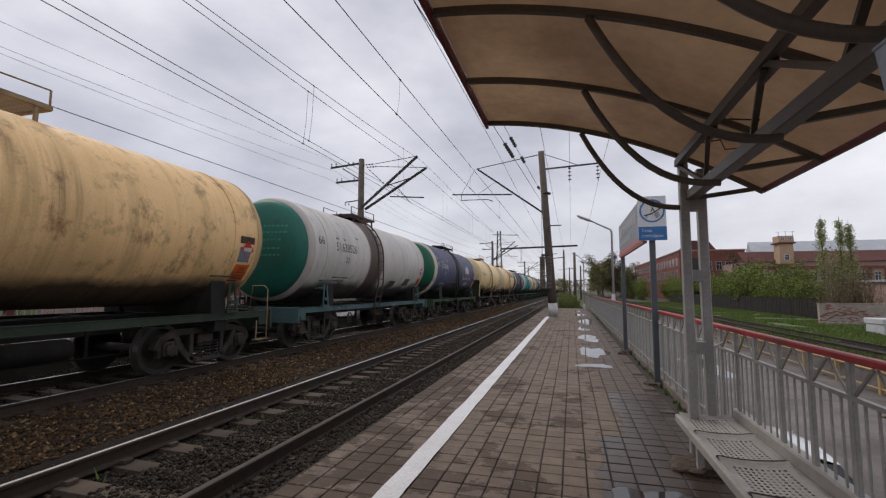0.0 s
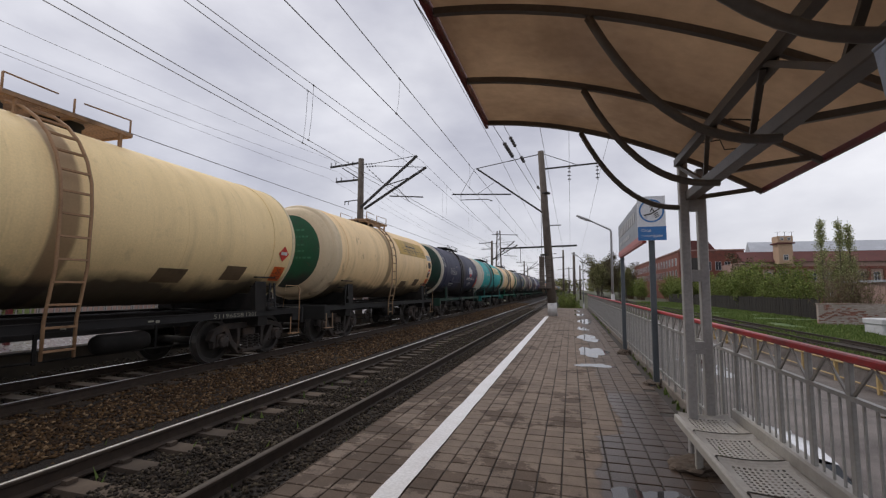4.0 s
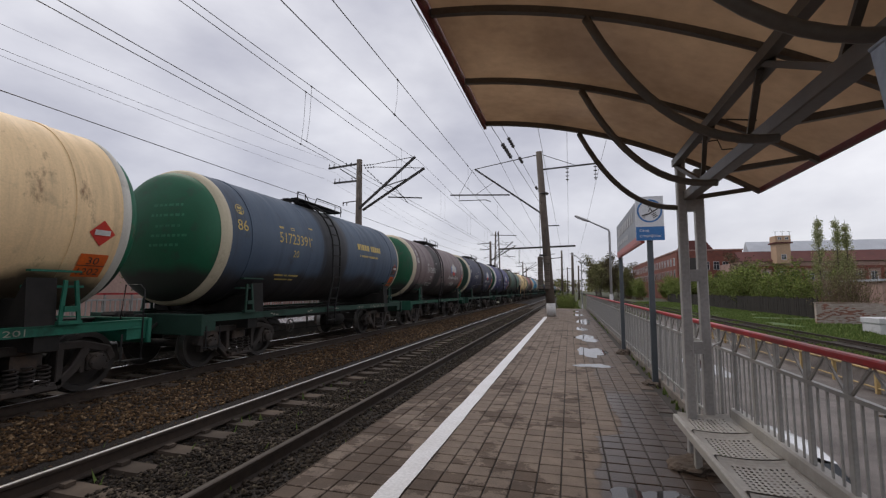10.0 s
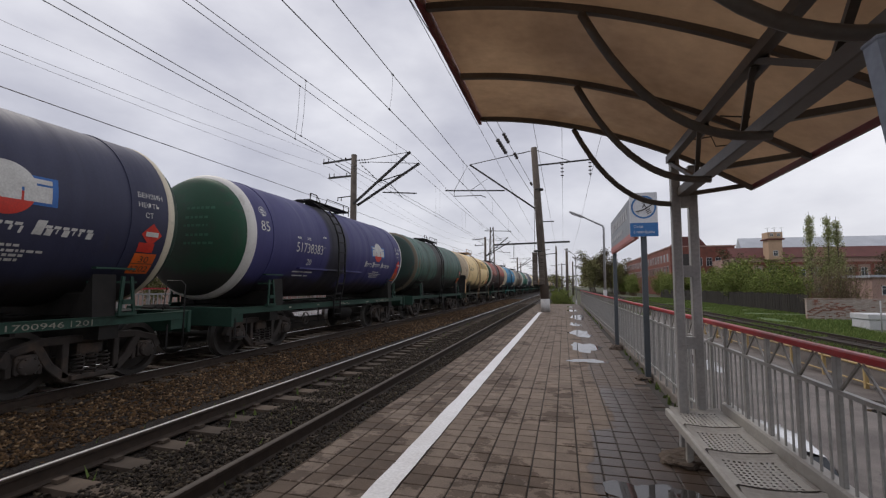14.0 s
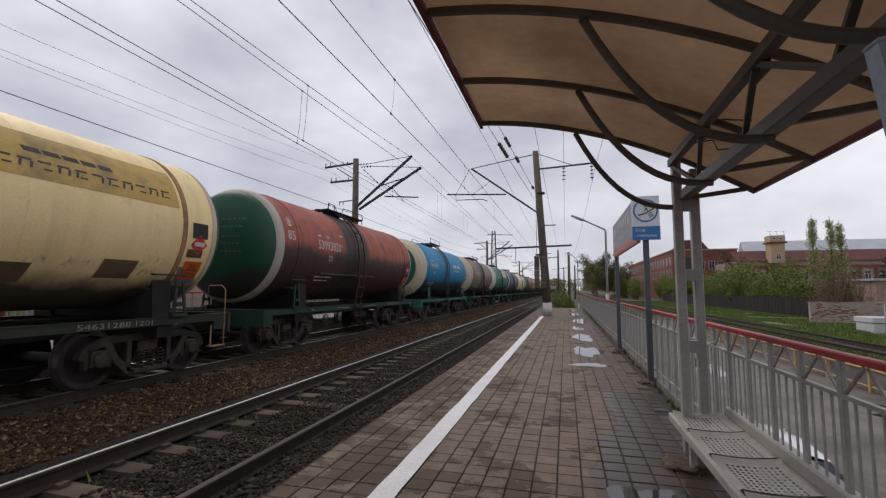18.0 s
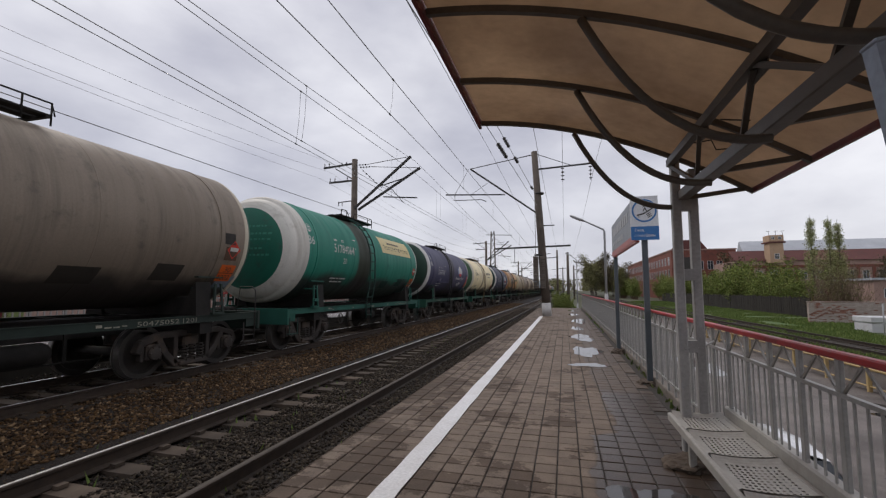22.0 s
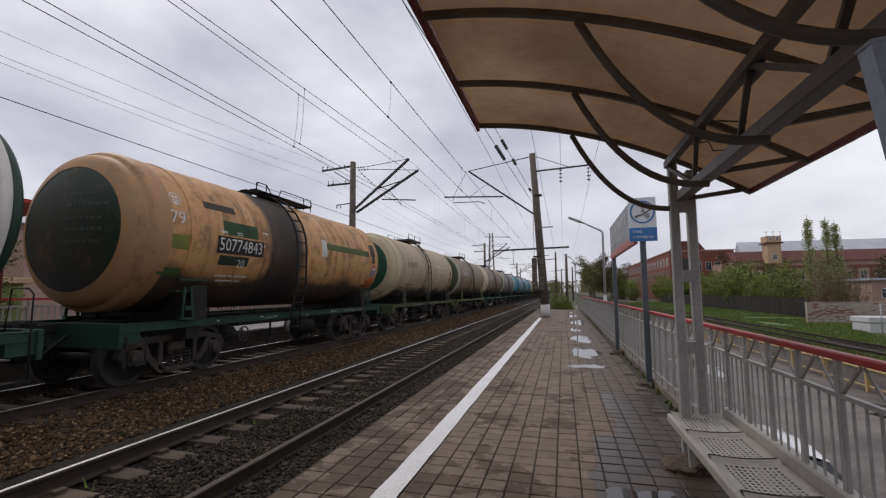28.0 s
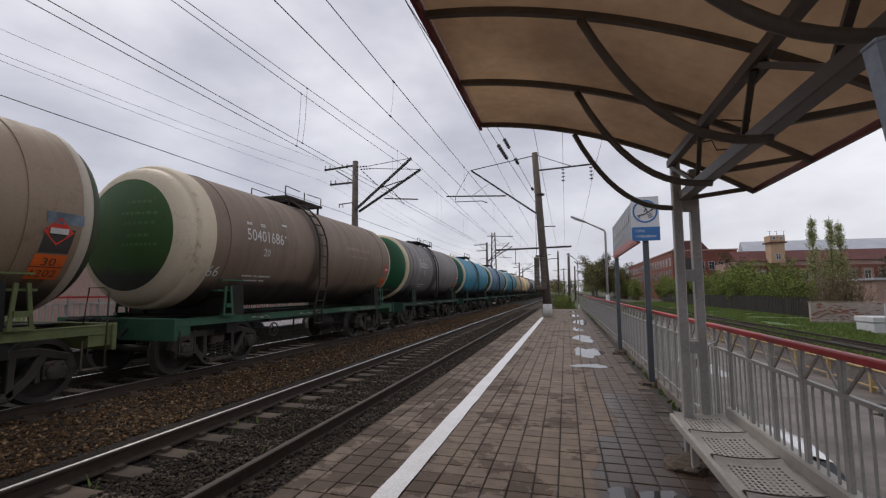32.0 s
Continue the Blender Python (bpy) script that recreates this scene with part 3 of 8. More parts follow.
def make_wagon():
    """The bare tank wagon, its buffers' middle at the origin, on the rail heads."""
    w = thing("tank_wagon", "", "tank wagon")
    # shell, heads, painted bands
    bm = B()
    lathe(bm, [(-HALF + 0.17, R), (0, R), (HALF - 0.17, R)], "y", 64, (0, 0, ZC))
    part("shell", bm, M_UNDER, w)
    for s in (-1, 1):
        prof = []
        for i in range(15):
            a = math.pi / 2 * i / 14
            prof.append((s * (HALF + 0.02 + (TIP - HALF - 0.02) * math.cos(a) ** 0.8), (R - 0.1) * math.sin(a) ** 0.92 + 0.001))
        bm = B()
        lathe(bm, prof, "y", 64, (0, 0, ZC))
        part("tank_end", bm, M_UNDER, w)
        bm = B()
        band = [(HALF + 0.02, R - 0.1), (HALF - 0.01, R - 0.045), (HALF - 0.06, R - 0.012), (HALF - 0.12, R + 0.004), (HALF - 0.19, R + 0.004), (HALF - 0.19, R - 0.02)]
        lathe(bm, [(s * y, r) for y, r in band], "y", 64, (0, 0, ZC))
        part("band", bm, M_UNDER, w)
        bm = B()
        lathe(bm, [(s * 4.12 - 0.05, R + 0.001), (s * 4.12 - 0.05, R + 0.014), (s * 4.12 + 0.05, R + 0.014), (s * 4.12 + 0.05, R + 0.001)], "y", 64, (0, 0, ZC), False)
        part("strap", bm, M_UNDER, w)
        # saddle under the tank
        bm = B()
        box(bm, -1.2, s * 3.78 - 0.12, 1.12, 1.2, s * 3.78 + 0.12, 1.5, bevel=0.02)
        for k in (-1, 1):
            v = [bm.verts.new(p) for p in ((k * 0.95, s * 3.78 - 0.19, 1.12), (k * 1.42, s * 3.78 - 0.19, 1.12), (k * 1.38, s * 3.78 - 0.19, 1.78), (k * 0.95, s * 3.78 + 0.19, 1.12), (k * 1.42, s * 3.78 + 0.19, 1.12), (k * 1.38, s * 3.78 + 0.19, 1.78))]
            for f in ((0, 1, 2), (3, 5, 4), (0, 3, 4, 1), (1, 4, 5, 2), (2, 5, 3, 0)):
                bm.faces.new([v[i] for i in f])
        part("saddle", bm, M_UNDER, w)
        for k in (-1, 1):
            bm = B()
            for d in (-0.13, 0.13):
                bar(bm, (k * 1.46, s * 4.12 + d, 1.12), (k * 1.44, s * 4.12 + d * 0.55, 1.75), 0.03, 0.05)
            box(bm, k * 1.44 - 0.05, s * 4.12 - 0.16, 1.12, k * 1.44 + 0.05, s * 4.12 + 0.16, 1.17)
            box(bm, k * 1.46 - 0.05, s * 4.12 - 0.1, 1.30, k * 1.46 + 0.04, s * 4.12 + 0.1, 1.38)
            part("strap_anchor", bm, M_UNDER, w)
        for k in (-1, 1):
            bm = B()
            bar(bm, (k * 1.36, s * 4.28, 1.88), (k * 1.36, s * 3.62, 1.88), 0.10, 0.03)
            bar(bm, (k * 1.30, s * 4.34, 1.66), (k * 1.30, s * 3.62, 1.66), 0.16, 0.035)
            part("saddle_rib", bm, M_UNDER, w)
    for y in (-1.75, 1.55):
        bm = B()
        lathe(bm, [(y - 0.012, R - 0.001), (y - 0.005, R + 0.004), (y + 0.005, R + 0.004), (y + 0.012, R - 0.001)], "y", 64, (0, 0, ZC))
        part("weld_seam", bm, M_UNDER, w)
    # underframe
    bm = B()
    for k in (-1, 1):
        box(bm, k * 0.17 - 0.02, -5.4, 0.78, k * 0.17 + 0.02, 5.4, 1.12)
    box(bm, -0.25, -5.4, 1.10, 0.25, 5.4, 1.125)
    part("centre_sill", bm, M_UNDER, w)
    for k in (-1, 1):
        bm = B()
        prof = [(1.30, 0.978), (1.425, 0.978), (1.425, 0.990), (1.412, 0.990), (1.412, 1.106), (1.425, 1.106), (1.425, 1.12), (1.30, 1.12)]
        ra, rb = [[bm.verts.new((k * x, y, z)) for x, z in prof] for y in (-5.395, 5.395)]
        for i in range(8):
            bm.faces.new((ra[i], ra[(i + 1) % 8], rb[(i + 1) % 8], rb[i]))
        bm.faces.new(ra), bm.faces.new(rb)
        part("side_sill", bm, M_UNDER, w)
    for y, hw, z in ((-2.6, 0.03, 0.93), (2.6, 0.03, 0.93), (-3.9, 0.16, 0.76), (3.9, 0.16, 0.76)):
        bm = B()
        box(bm, -1.385, y - hw, z, 1.385, y + hw, 1.10)
        part("cross_beam", bm, M_UNDER, w)
    for s in (-1, 1):
        bm = B()
        box(bm, -1.46, s * 5.43 - 0.035, 0.72, 1.46, s * 5.43 + 0.035, 1.14, bevel=0.012)
        for k in (-1, 1):
            box(bm, k * 1.33 - 0.10, s * 5.22 - 0.17, 0.80, k * 1.33 + 0.08, s * 5.22 + 0.17, 0.978)
        part("end_beam", bm, M_UNDER, w)
        bm = B()
        box(bm, -0.09, min(s * 5.45, s * 5.86), 0.96, 0.09, max(s * 5.45, s * 5.86), 1.12, bevel=0.02)
        box(bm, -0.21, min(s * 5.8, s * 6.0), 0.90, 0.20, max(s * 5.8, s * 6.0), 1.20, bevel=0.05)
        part("coupler", bm, M_UNDER, w)
        for k in (-1, 1):
            bm = B()
            x, y = k * 1.42, s * 5.32
            if s < 0:
                y = s * 5.30
            tube(bm, [(x, y, 0.5), (x, y, 1.62), (x - k * 0.1, y, 1.70), (x - k * 0.42, y, 1.70), (x - k * 0.5, y, 1.12)], 0.013, 6)
            if s > 0:
                part("hand_rail", bm, M_UNDER, w)
            else:
                bm.free()
            bm = B()
            for d in (0.0, 0.36):
                bar(bm, (x, y - s * d, 0.46), (x, y - s * d, 0.9), 0.03, 0.012, (1, 0, 0))
            box(bm, x - 0.1, min(y, y - s * 0.36), 0.46, x + 0.06, max(y, y - s * 0.36), 0.475)
            part("step", bm, M_UNDER, w)
        bm = B()
        tube(bm, [(0.35, s * 5.45, 0.95), (0.36, s * 5.65, 0.80), (0.3, s * 5.85, 0.62), (0.12, s * 5.98, 0.55)], 0.028, 7)
        part("brake_hose", bm, M_UNDER, w)
    # brake gear
    bm = B()
    lathe(bm, [(-0.55, 0.0), (-0.52, 0.14), (-0.45, 0.17), (0.35, 0.17), (0.42, 0.14), (0.45, 0.0)], "y", 18, (0.75, 1.0, 0.66))
    part("air_reservoir", bm, M_UNDER, w)
    bm = B()
    lathe(bm, [(-0.3, 0.0), (-0.3, 0.2), (0.12, 0.2), (0.2, 0.06), (0.6, 0.03), (0.6, 0.0)], "y", 18, (0.2, -1.6, 0.62))
    part("brake_cylinder", bm, M_UNDER, w)
    bm = B()
    tube(bm, [(0.45, -3.0, 0.5), (0.45, 3.0, 0.42)], 0.018, 6)
    tube(bm, [(0.30, -3.0, 0.6), (0.30, 0.2, 0.6)], 0.018, 6)
    for y in (-2.2, -0.2, 1.9):
        bar(bm, (0.45, y, 0.42), (0.45, y, 0.95), 0.03, 0.05)
    part("brake_rod", bm, M_UNDER, w)
    bm = B()
    lathe(bm, [(1.30, 0.17), (1.32, 0.175), (1.335, 0.16), (1.32, 0.145), (1.30, 0.155)], "x", 20, (0, -2.35, 0.70))
    for j in range(3):
        a = 2 * math.pi * j / 3
        bar(bm, (1.32, -2.35, 0.70), (1.32, -2.35 + 0.155 * math.cos(a), 0.70 + 0.155 * math.sin(a)), 0.02)
    tube(bm, [(1.32, -2.35, 0.70), (0.4, -2.35, 0.70)], 0.018, 6)
    part("brake_wheel", bm, M_BOGIE, w, "small rusty hand wheel of the brake")
    # ladders on both sides, hatch and walkway
    for k in (-1, 1):
        for y in (-0.78, -0.36):
            bm = B()
            tube(bm, [(k * p[0], p[1], p[2]) for p in ladder_path(y)], 0.026, 6)
            part("ladder_rail", bm, M_UNDER, w)
        path = ladder_path(-0.78)
        for i in range(13):
            p = along(path, 0.12 + i * 0.32)
            bm = B()
            bar(bm, (k * p.x, -0.78, p.z), (k * p.x, -0.36, p.z), 0.05, 0.03)
            part("rung", bm, M_UNDER, w)
    top = ZC + R
    bm = B()
    bar(bm, (0, -1.35, 0.05), (0, 1.25, 0.05), 0.2, 0.03)
    me = mesh_of("walkway_board", bm, M_UNDER)
    for k in (-0.62, -0.34, 0.34, 0.62):
        part("walkway_board", me, None, w, at=pose(k, 0, top))
    bm = B()
    bar(bm, (-0.75, 0, 0.02), (0.75, 0, 0.02), 0.06, 0.05)
    me = mesh_of("walkway_beam", bm, M_UNDER)
    for y in (-1.3, -0.1, 1.2):
        part("walkway_beam", me, None, w, at=pose(0, y, top))
    for k in (-0.74, 0.74):
        bm = B()
        for y in (-1.35, -0.95, 0.85, 1.25):
            tube(bm, [(k, y, top - 0.12), (k, y, top + 0.24)], 0.015, 5)
        tube(bm, [(k, -1.35, top + 0.10), (k, -1.3, top + 0.24), (k, -0.95, top + 0.24), (k, -0.75, top + 0.06)], 0.015, 5)
        tube(bm, [(k, 1.3, top + 0.05), (k, 1.25, top + 0.24), (k, -0.3, top + 0.24), (k, -0.4, top + 0.06)], 0.015, 5)
        part("top_rail", bm, M_UNDER, w)
    bm = B()
    lathe(bm, [(top - 0.1, 0.32), (top + 0.12, 0.32), (top + 0.13, 0.36), (top + 0.16, 0.36), (top + 0.22, 0.28), (top + 0.24, 0.0)], "z", 24, (0, 0.15, 0))
    part("hatch", bm, M_UNDER, w)
    bm = B()
    lathe(bm, [(top - 0.1, 0.11), (top + 0.16, 0.11), (top + 0.18, 0.0)], "z", 14, (0, -0.75, 0))
    part("valve", bm, M_UNDER, w)
    for s in (-3.9, 3.9):
        bogie(w, s)
    return w


def wide_band():
    """A painted end band that reaches onto the dished end."""
    prof = []
    for i in range(8, 15):
        a = math.pi / 2 * i / 14
        prof.append((-(HALF + 0.028 + (TIP - HALF - 0.02) * math.cos(a) ** 0.8), (R - 0.1) * math.sin(a) ** 0.92 + 0.004))
    prof += [(-HALF - 0.005, R - 0.085), (-HALF + 0.005, R - 0.040), (-HALF + 0.06, R - 0.008), (-HALF + 0.12, R + 0.006), (-HALF + 0.40, R + 0.006)]
    bm = B()
    lathe(bm, prof, "y", 64, (0, 0, ZC))
    return mesh_of("band", bm, M_UNDER)


def raised_hatch():
    """Meshes of the older wagons' raised grating, its rails and the stepped ladder."""
    top = ZC + R
    meshes = {}
    for name, ends, wd, ht in (("grating_bar", ((0, -1.0, 0.272), (0, 1.0, 0.272)), 0.024, 0.025), ("grating_beam", ((-0.6, 0, 0.25), (0.6, 0, 0.25)), 0.05, 0.05), ("grating_edge", ((0, -1.0, 0.265), (0, 1.0, 0.265)), 0.05, 0.06), ("grating_leg", ((0, 0, -0.15), (0, 0, 0.25)), 0.05, 0.05)):
        bm = B()
        bar(bm, *ends, wd, ht, (1, 0, 0) if name == "grating_leg" else (0, 0, 1))
        meshes[name] = mesh_of(name, bm, M_UNDER)
    b = B()
    for y in (-0.98, 0.0, 0.98):
        tube(b, [(0.58, y, top + 0.14), (0.58, y, top + 0.44)], 0.018, 5)
    tube(b, [(0.58, -0.98, top + 0.44), (0.58, -0.25, top + 0.42)], 0.014, 5)
    tube(b, [(0.58, 0.98, top + 0.44), (0.58, 0.15, top + 0.42)], 0.014, 5)
    meshes.update(top_rail=mesh_of("top_rail", b, M_UNDER), band=wide_band())
    return meshes


RAISED = raised_hatch()


def raised_walkway(w, paint_of):
    top = ZC + R - 0.12
    spots = [("grating_bar", -0.54 + i * 0.09, 0) for i in range(13)] + [("grating_beam", 0, y) for y in (-0.98, 0.0, 0.98)] + [("grating_edge", x, 0) for x in (-0.6, 0.6)] + [("grating_leg", x, y) for x in (-0.58, 0.58) for y in (-0.8, 0.8)]
    for name, x, y in spots:
        relink(part(name, RAISED[name], None, w, at=pose(x, y, top)), paint_of)


WIDE = (6, 13, 15, 16, 17, 21, 22, 24, 4)
OLDER = (0, 1, 3, 4, 13, 15, 22, 23, 24, 26, 27)

# body, ends, bands, frame colours and wear of each wagon, in the order of the train
WAGONS = {}


def spec(k, label, body, end, band, frame, number="", code="", ink="white", spill=None, width=0.55, amount=0.35, rust=0.0, logo="", ladder=None, grime=(0.05, 0.045, 0.04), plate=True):
    WAGONS[k] = dict(label=label, body=body, end=end, band=band, frame=frame, number=number, code=code, ink=ink, spill=spill, width=width, amount=amount, rust=rust, logo=logo, ladder=ladder, grime=grime, plate=plate)


DKGREEN = (0.008, 0.045, 0.026)
NAVY, VIOLET, BLACK = (0.028, 0.030, 0.062), (0.038, 0.037, 0.125), (0.016, 0.015, 0.015)
GF = (0.03, 0.085, 0.06)
spec(0, "dirty beige tank wagon with rust streaks and peeling stickers", (0.68, 0.45, 0.21), (0.5, 0.34, 0.18), (0.52, 0.36, 0.17), (0.05, 0.075, 0.05), amount=0.5, rust=0.3, grime=(0.14, 0.08, 0.035), ladder=(0.28, 0.2, 0.12))
spec(1, "light grey tank wagon with a teal green end", (0.48, 0.455, 0.43), (0.012, 0.16, 0.12), (0.46, 0.43, 0.40), (0.12, 0.22, 0.23), "51638526", "66", "dark", spill=(0.085, 0.055, 0.042), width=0.62, amount=0.3, ladder=(0.075, 0.05, 0.042))
spec(2, "faded violet blue tank wagon with a green end and cream band", (0.072, 0.080, 0.145), (0.012, 0.15, 0.08), (0.60, 0.56, 0.47), (0.06, 0.12, 0.06), "51765881", "85", "white", spill=(0.04, 0.035, 0.04), width=0.8, amount=0.45, logo="arc", rust=0.2)
spec(3, "cream tank wagon with dark lettering", (0.80, 0.53, 0.275), (0.60, 0.46, 0.26), (0.64, 0.53, 0.33), (0.022, 0.02, 0.02), "51196558", "66", "dark", spill=(0.30, 0.20, 0.11), width=0.18, amount=0.12, rust=0.0, ladder=(0.3, 0.18, 0.1))
spec(4, "cream tank wagon with a yellow lettered panel and green end", (0.76, 0.51, 0.275), (0.012, 0.12, 0.05), (0.62, 0.50, 0.33), (0.03, 0.03, 0.028), "", "", "dark", spill=(0.33, 0.24, 0.13), width=0.2, amount=0.2, rust=0.08, logo="yellow", ladder=(0.3, 0.2, 0.12))
spec(5, "dark navy tank wagon with a green end and white band", NAVY, DKGREEN, (0.60, 0.55, 0.46), GF, "51738128", "85", "white", spill=(0.036, 0.030, 0.029), width=0.7, amount=0.2, logo="arc", ladder=BLACK)
spec(6, "turquoise tank wagon with a cream panel and white band", (0.018, 0.30, 0.30), (0.012, 0.13, 0.08), (0.60, 0.55, 0.46), (0.03, 0.22, 0.2), "51749364", "85", "white", spill=(0.035, 0.04, 0.04), width=0.6, amount=0.3, logo="panel", ladder=BLACK)
spec(7, "cream tank wagon with a black spill and bright green end", (0.72, 0.505, 0.285), (0.012, 0.15, 0.075), (0.58, 0.56, 0.50), (0.02, 0.19, 0.12), "53922514", "85", "dark", spill=BLACK, width=0.75, amount=0.22, rust=0.12, ladder=BLACK)
spec(8, "slate blue tank wagon with a green end and cream band", (0.052, 0.078, 0.118), (0.012, 0.13, 0.06), (0.52, 0.46, 0.33), GF, "51723391", "86", "yellow", spill=(0.028, 0.027, 0.028), width=0.75, amount=0.35, ladder=BLACK, logo="gold")
spec(9, "dusty mauve brown tank wagon with a green end", (0.155, 0.115, 0.115), (0.012, 0.12, 0.055), (0.55, 0.48, 0.36), (0.02, 0.13, 0.08), "51758035", "85", "white", spill=(0.03, 0.026, 0.026), width=0.65, amount=0.55, logo="arc", ladder=BLACK, grime=(0.11, 0.085, 0.075))
spec(10, "dark navy tank wagon with dark green end and cream band", NAVY, DKGREEN, (0.58, 0.52, 0.40), GF, "51700946", "85", "white", spill=(0.036, 0.030, 0.029), width=0.75, amount=0.2, logo="arc", ladder=BLACK)
spec(11, "royal blue tank wagon with a green end and white band", VIOLET, (0.008, 0.075, 0.035), (0.66, 0.64, 0.60), GF, "51738383", "85", "white", spill=(0.026, 0.025, 0.03), width=0.6, amount=0.12, logo="arc", ladder=BLACK)
spec(12, "grimy green tank wagon with peeling patches", (0.05, 0.11, 0.085), (0.03, 0.06, 0.05), (0.12, 0.10, 0.07), GF, "", "", "dark", spill=(0.035, 0.03, 0.028), width=0.7, amount=0.8, rust=0.28, ladder=BLACK, grime=(0.045, 0.045, 0.04))
spec(13, "cream tank wagon with rusty ladder and dark green end", (0.82, 0.535, 0.27), (0.03, 0.09, 0.05), (0.55, 0.45, 0.32), (0.05, 0.06, 0.045), "54631288", "", "dark", spill=(0.35, 0.22, 0.12), width=0.22, amount=0.12, rust=0.05, logo="yellow", ladder=(0.28, 0.18, 0.11))
spec(14, "red brown tank wagon black with soot and a green end", (0.30, 0.070, 0.042), (0.01, 0.085, 0.045), (0.42, 0.39, 0.34), GF, "53993820", "85", "white", spill=(0.03, 0.027, 0.026), width=1.0, amount=0.6, ladder=(0.06, 0.025, 0.02), grime=(0.04, 0.03, 0.028), rust=0.05)
spec(15, "bright blue tank wagon with a cream band", (0.007, 0.185, 0.36), (0.012, 0.14, 0.10), (0.66, 0.57, 0.42), (0.05, 0.21, 0.18), "54663075", "66", "white", spill=(0.02, 0.05, 0.075), width=0.3, amount=0.42, logo="words_white", ladder=(0.05, 0.06, 0.07))
spec(16, "grey brown tank wagon with green end and cream band", (0.165, 0.132, 0.100), (0.012, 0.09, 0.055), (0.56, 0.50, 0.40), (0.03, 0.05, 0.04), "50475052", "", "white", spill=(0.06, 0.045, 0.035), width=0.55, amount=0.4, ladder=(0.035, 0.03, 0.028))
spec(17, "green tank wagon with a cream lettered panel", (0.008, 0.150, 0.105), (0.012, 0.15, 0.10), (0.62, 0.60, 0.55), (0.03, 0.16, 0.12), "51784064", "86", "white", spill=(0.04, 0.035, 0.025), width=0.6, amount=0.25, logo="panel", ladder=(0.02, 0.05, 0.04))
spec(18, "violet navy tank wagon with dark green end and white band", (0.05, 0.048, 0.10), (0.01, 0.05, 0.03), (0.64, 0.63, 0.61), (0.03, 0.12, 0.08), "51692945", "86", "white", spill=(0.035, 0.033, 0.045), width=0.6, amount=0.15, logo="arc", ladder=BLACK)
spec(19, "cream tank wagon with stencilled dark lettering", (0.78, 0.60, 0.385), (0.06, 0.14, 0.07), (0.60, 0.55, 0.45), (0.02, 0.12, 0.08), "58147166", "", "dark", spill=(0.16, 0.10, 0.05), width=0.25, amount=0.22, rust=0.1, logo="words", ladder=(0.16, 0.11, 0.06))
spec(20, "dark navy tank wagon with a white banded end", NAVY, DKGREEN, (0.62, 0.60, 0.56), GF, "51738490", "85", "white", spill=(0.036, 0.030, 0.029), width=0.6, amount=0.18, logo="arc", ladder=BLACK)
spec(21, "orange brown tank wagon with a black spill", (0.42, 0.225, 0.09), (0.014, 0.032, 0.016), (0.36, 0.20, 0.09), (0.02, 0.07, 0.045), "50774843", "79", "white", spill=(0.020, 0.018, 0.017), width=0.85, amount=0.75, rust=0.42, logo="stripe", ladder=BLACK, grime=(0.075, 0.036, 0.018))
spec(22, "beige grey tank wagon with a green end", (0.345, 0.270, 0.180), (0.012, 0.085, 0.045), (0.50, 0.42, 0.28), (0.10, 0.12, 0.05), "50425876", "", "dark", spill=(0.25, 0.2, 0.14), width=0.3, amount=0.3, ladder=(0.06, 0.05, 0.04), logo="faint")
spec(23, "grey brown tank wagon with rusty pale end", (0.190, 0.138, 0.094), (0.05, 0.07, 0.03), (0.40, 0.34, 0.28), (0.17, 0.20, 0.075), "50393099", "66", "white", spill=(0.10, 0.075, 0.055), width=0.35, amount=0.3, rust=0.08, ladder=(0.05, 0.04, 0.03))
spec(24, "umber brown tank wagon with bright green end", (0.150, 0.105, 0.075), (0.035, 0.10, 0.018), (0.55, 0.47, 0.35), (0.05, 0.15, 0.09), "50401686", "66", "white", spill=(0.07, 0.05, 0.035), width=0.25, amount=0.3, rust=0.05, ladder=(0.04, 0.03, 0.025), logo="faint")
spec(25, "grey violet tank wagon with green end and cream band", (0.15, 0.135, 0.135), (0.012, 0.10, 0.04), (0.60, 0.50, 0.34), GF, "50422011", "", "white", spill=(0.05, 0.045, 0.04), width=0.4, amount=0.35, ladder=BLACK)
spec(26, "light blue tank wagon with a cream band", (0.03, 0.19, 0.28), (0.012, 0.12, 0.09), (0.60, 0.52, 0.36), GF, "", "", "white", spill=(0.03, 0.04, 0.05), width=0.3, amount=0.3, ladder=BLACK)
spec(27, "faded blue tank wagon with a cream band", (0.07, 0.15, 0.24), (0.012, 0.10, 0.06), (0.60, 0.54, 0.42), GF, "", "", "white", spill=(0.04, 0.04, 0.045), width=0.4, amount=0.35, ladder=BLACK)
FAR_STYLES = [26, 22, 3, 10, 18, 3, 23, 16, 7, 5, 9, 15, 2, 19]
for _i, _s in enumerate(FAR_STYLES):
    _d = dict(WAGONS[_s])
    _d.update(number="", code="", logo="", plate=False)
    WAGONS[28 + _i] = _d
_d = dict(WAGONS[10])
_d.update(number="", code="", logo="", plate=False)
WAGONS[-1] = _d

letter_meshes(sorted(({w["number"] for w in WAGONS.values()} | {w["code"] for w in WAGONS.values()} | {"20", "26", "30", "1202", "МТБЭ X", "БЕНЗИН", "НЕФТЬ", "СТ", "Сход", "с плат", "о", "рмы"}) - {""}))
INKS = {"white": M_INK_WHITE, "dark": M_INK_DARK, "yellow": M_INK_YELLOW}


def relink(ob, m):
    ob.material_slots[0].link = "OBJECT"
    ob.material_slots[0].material = m


PLAIN = {}


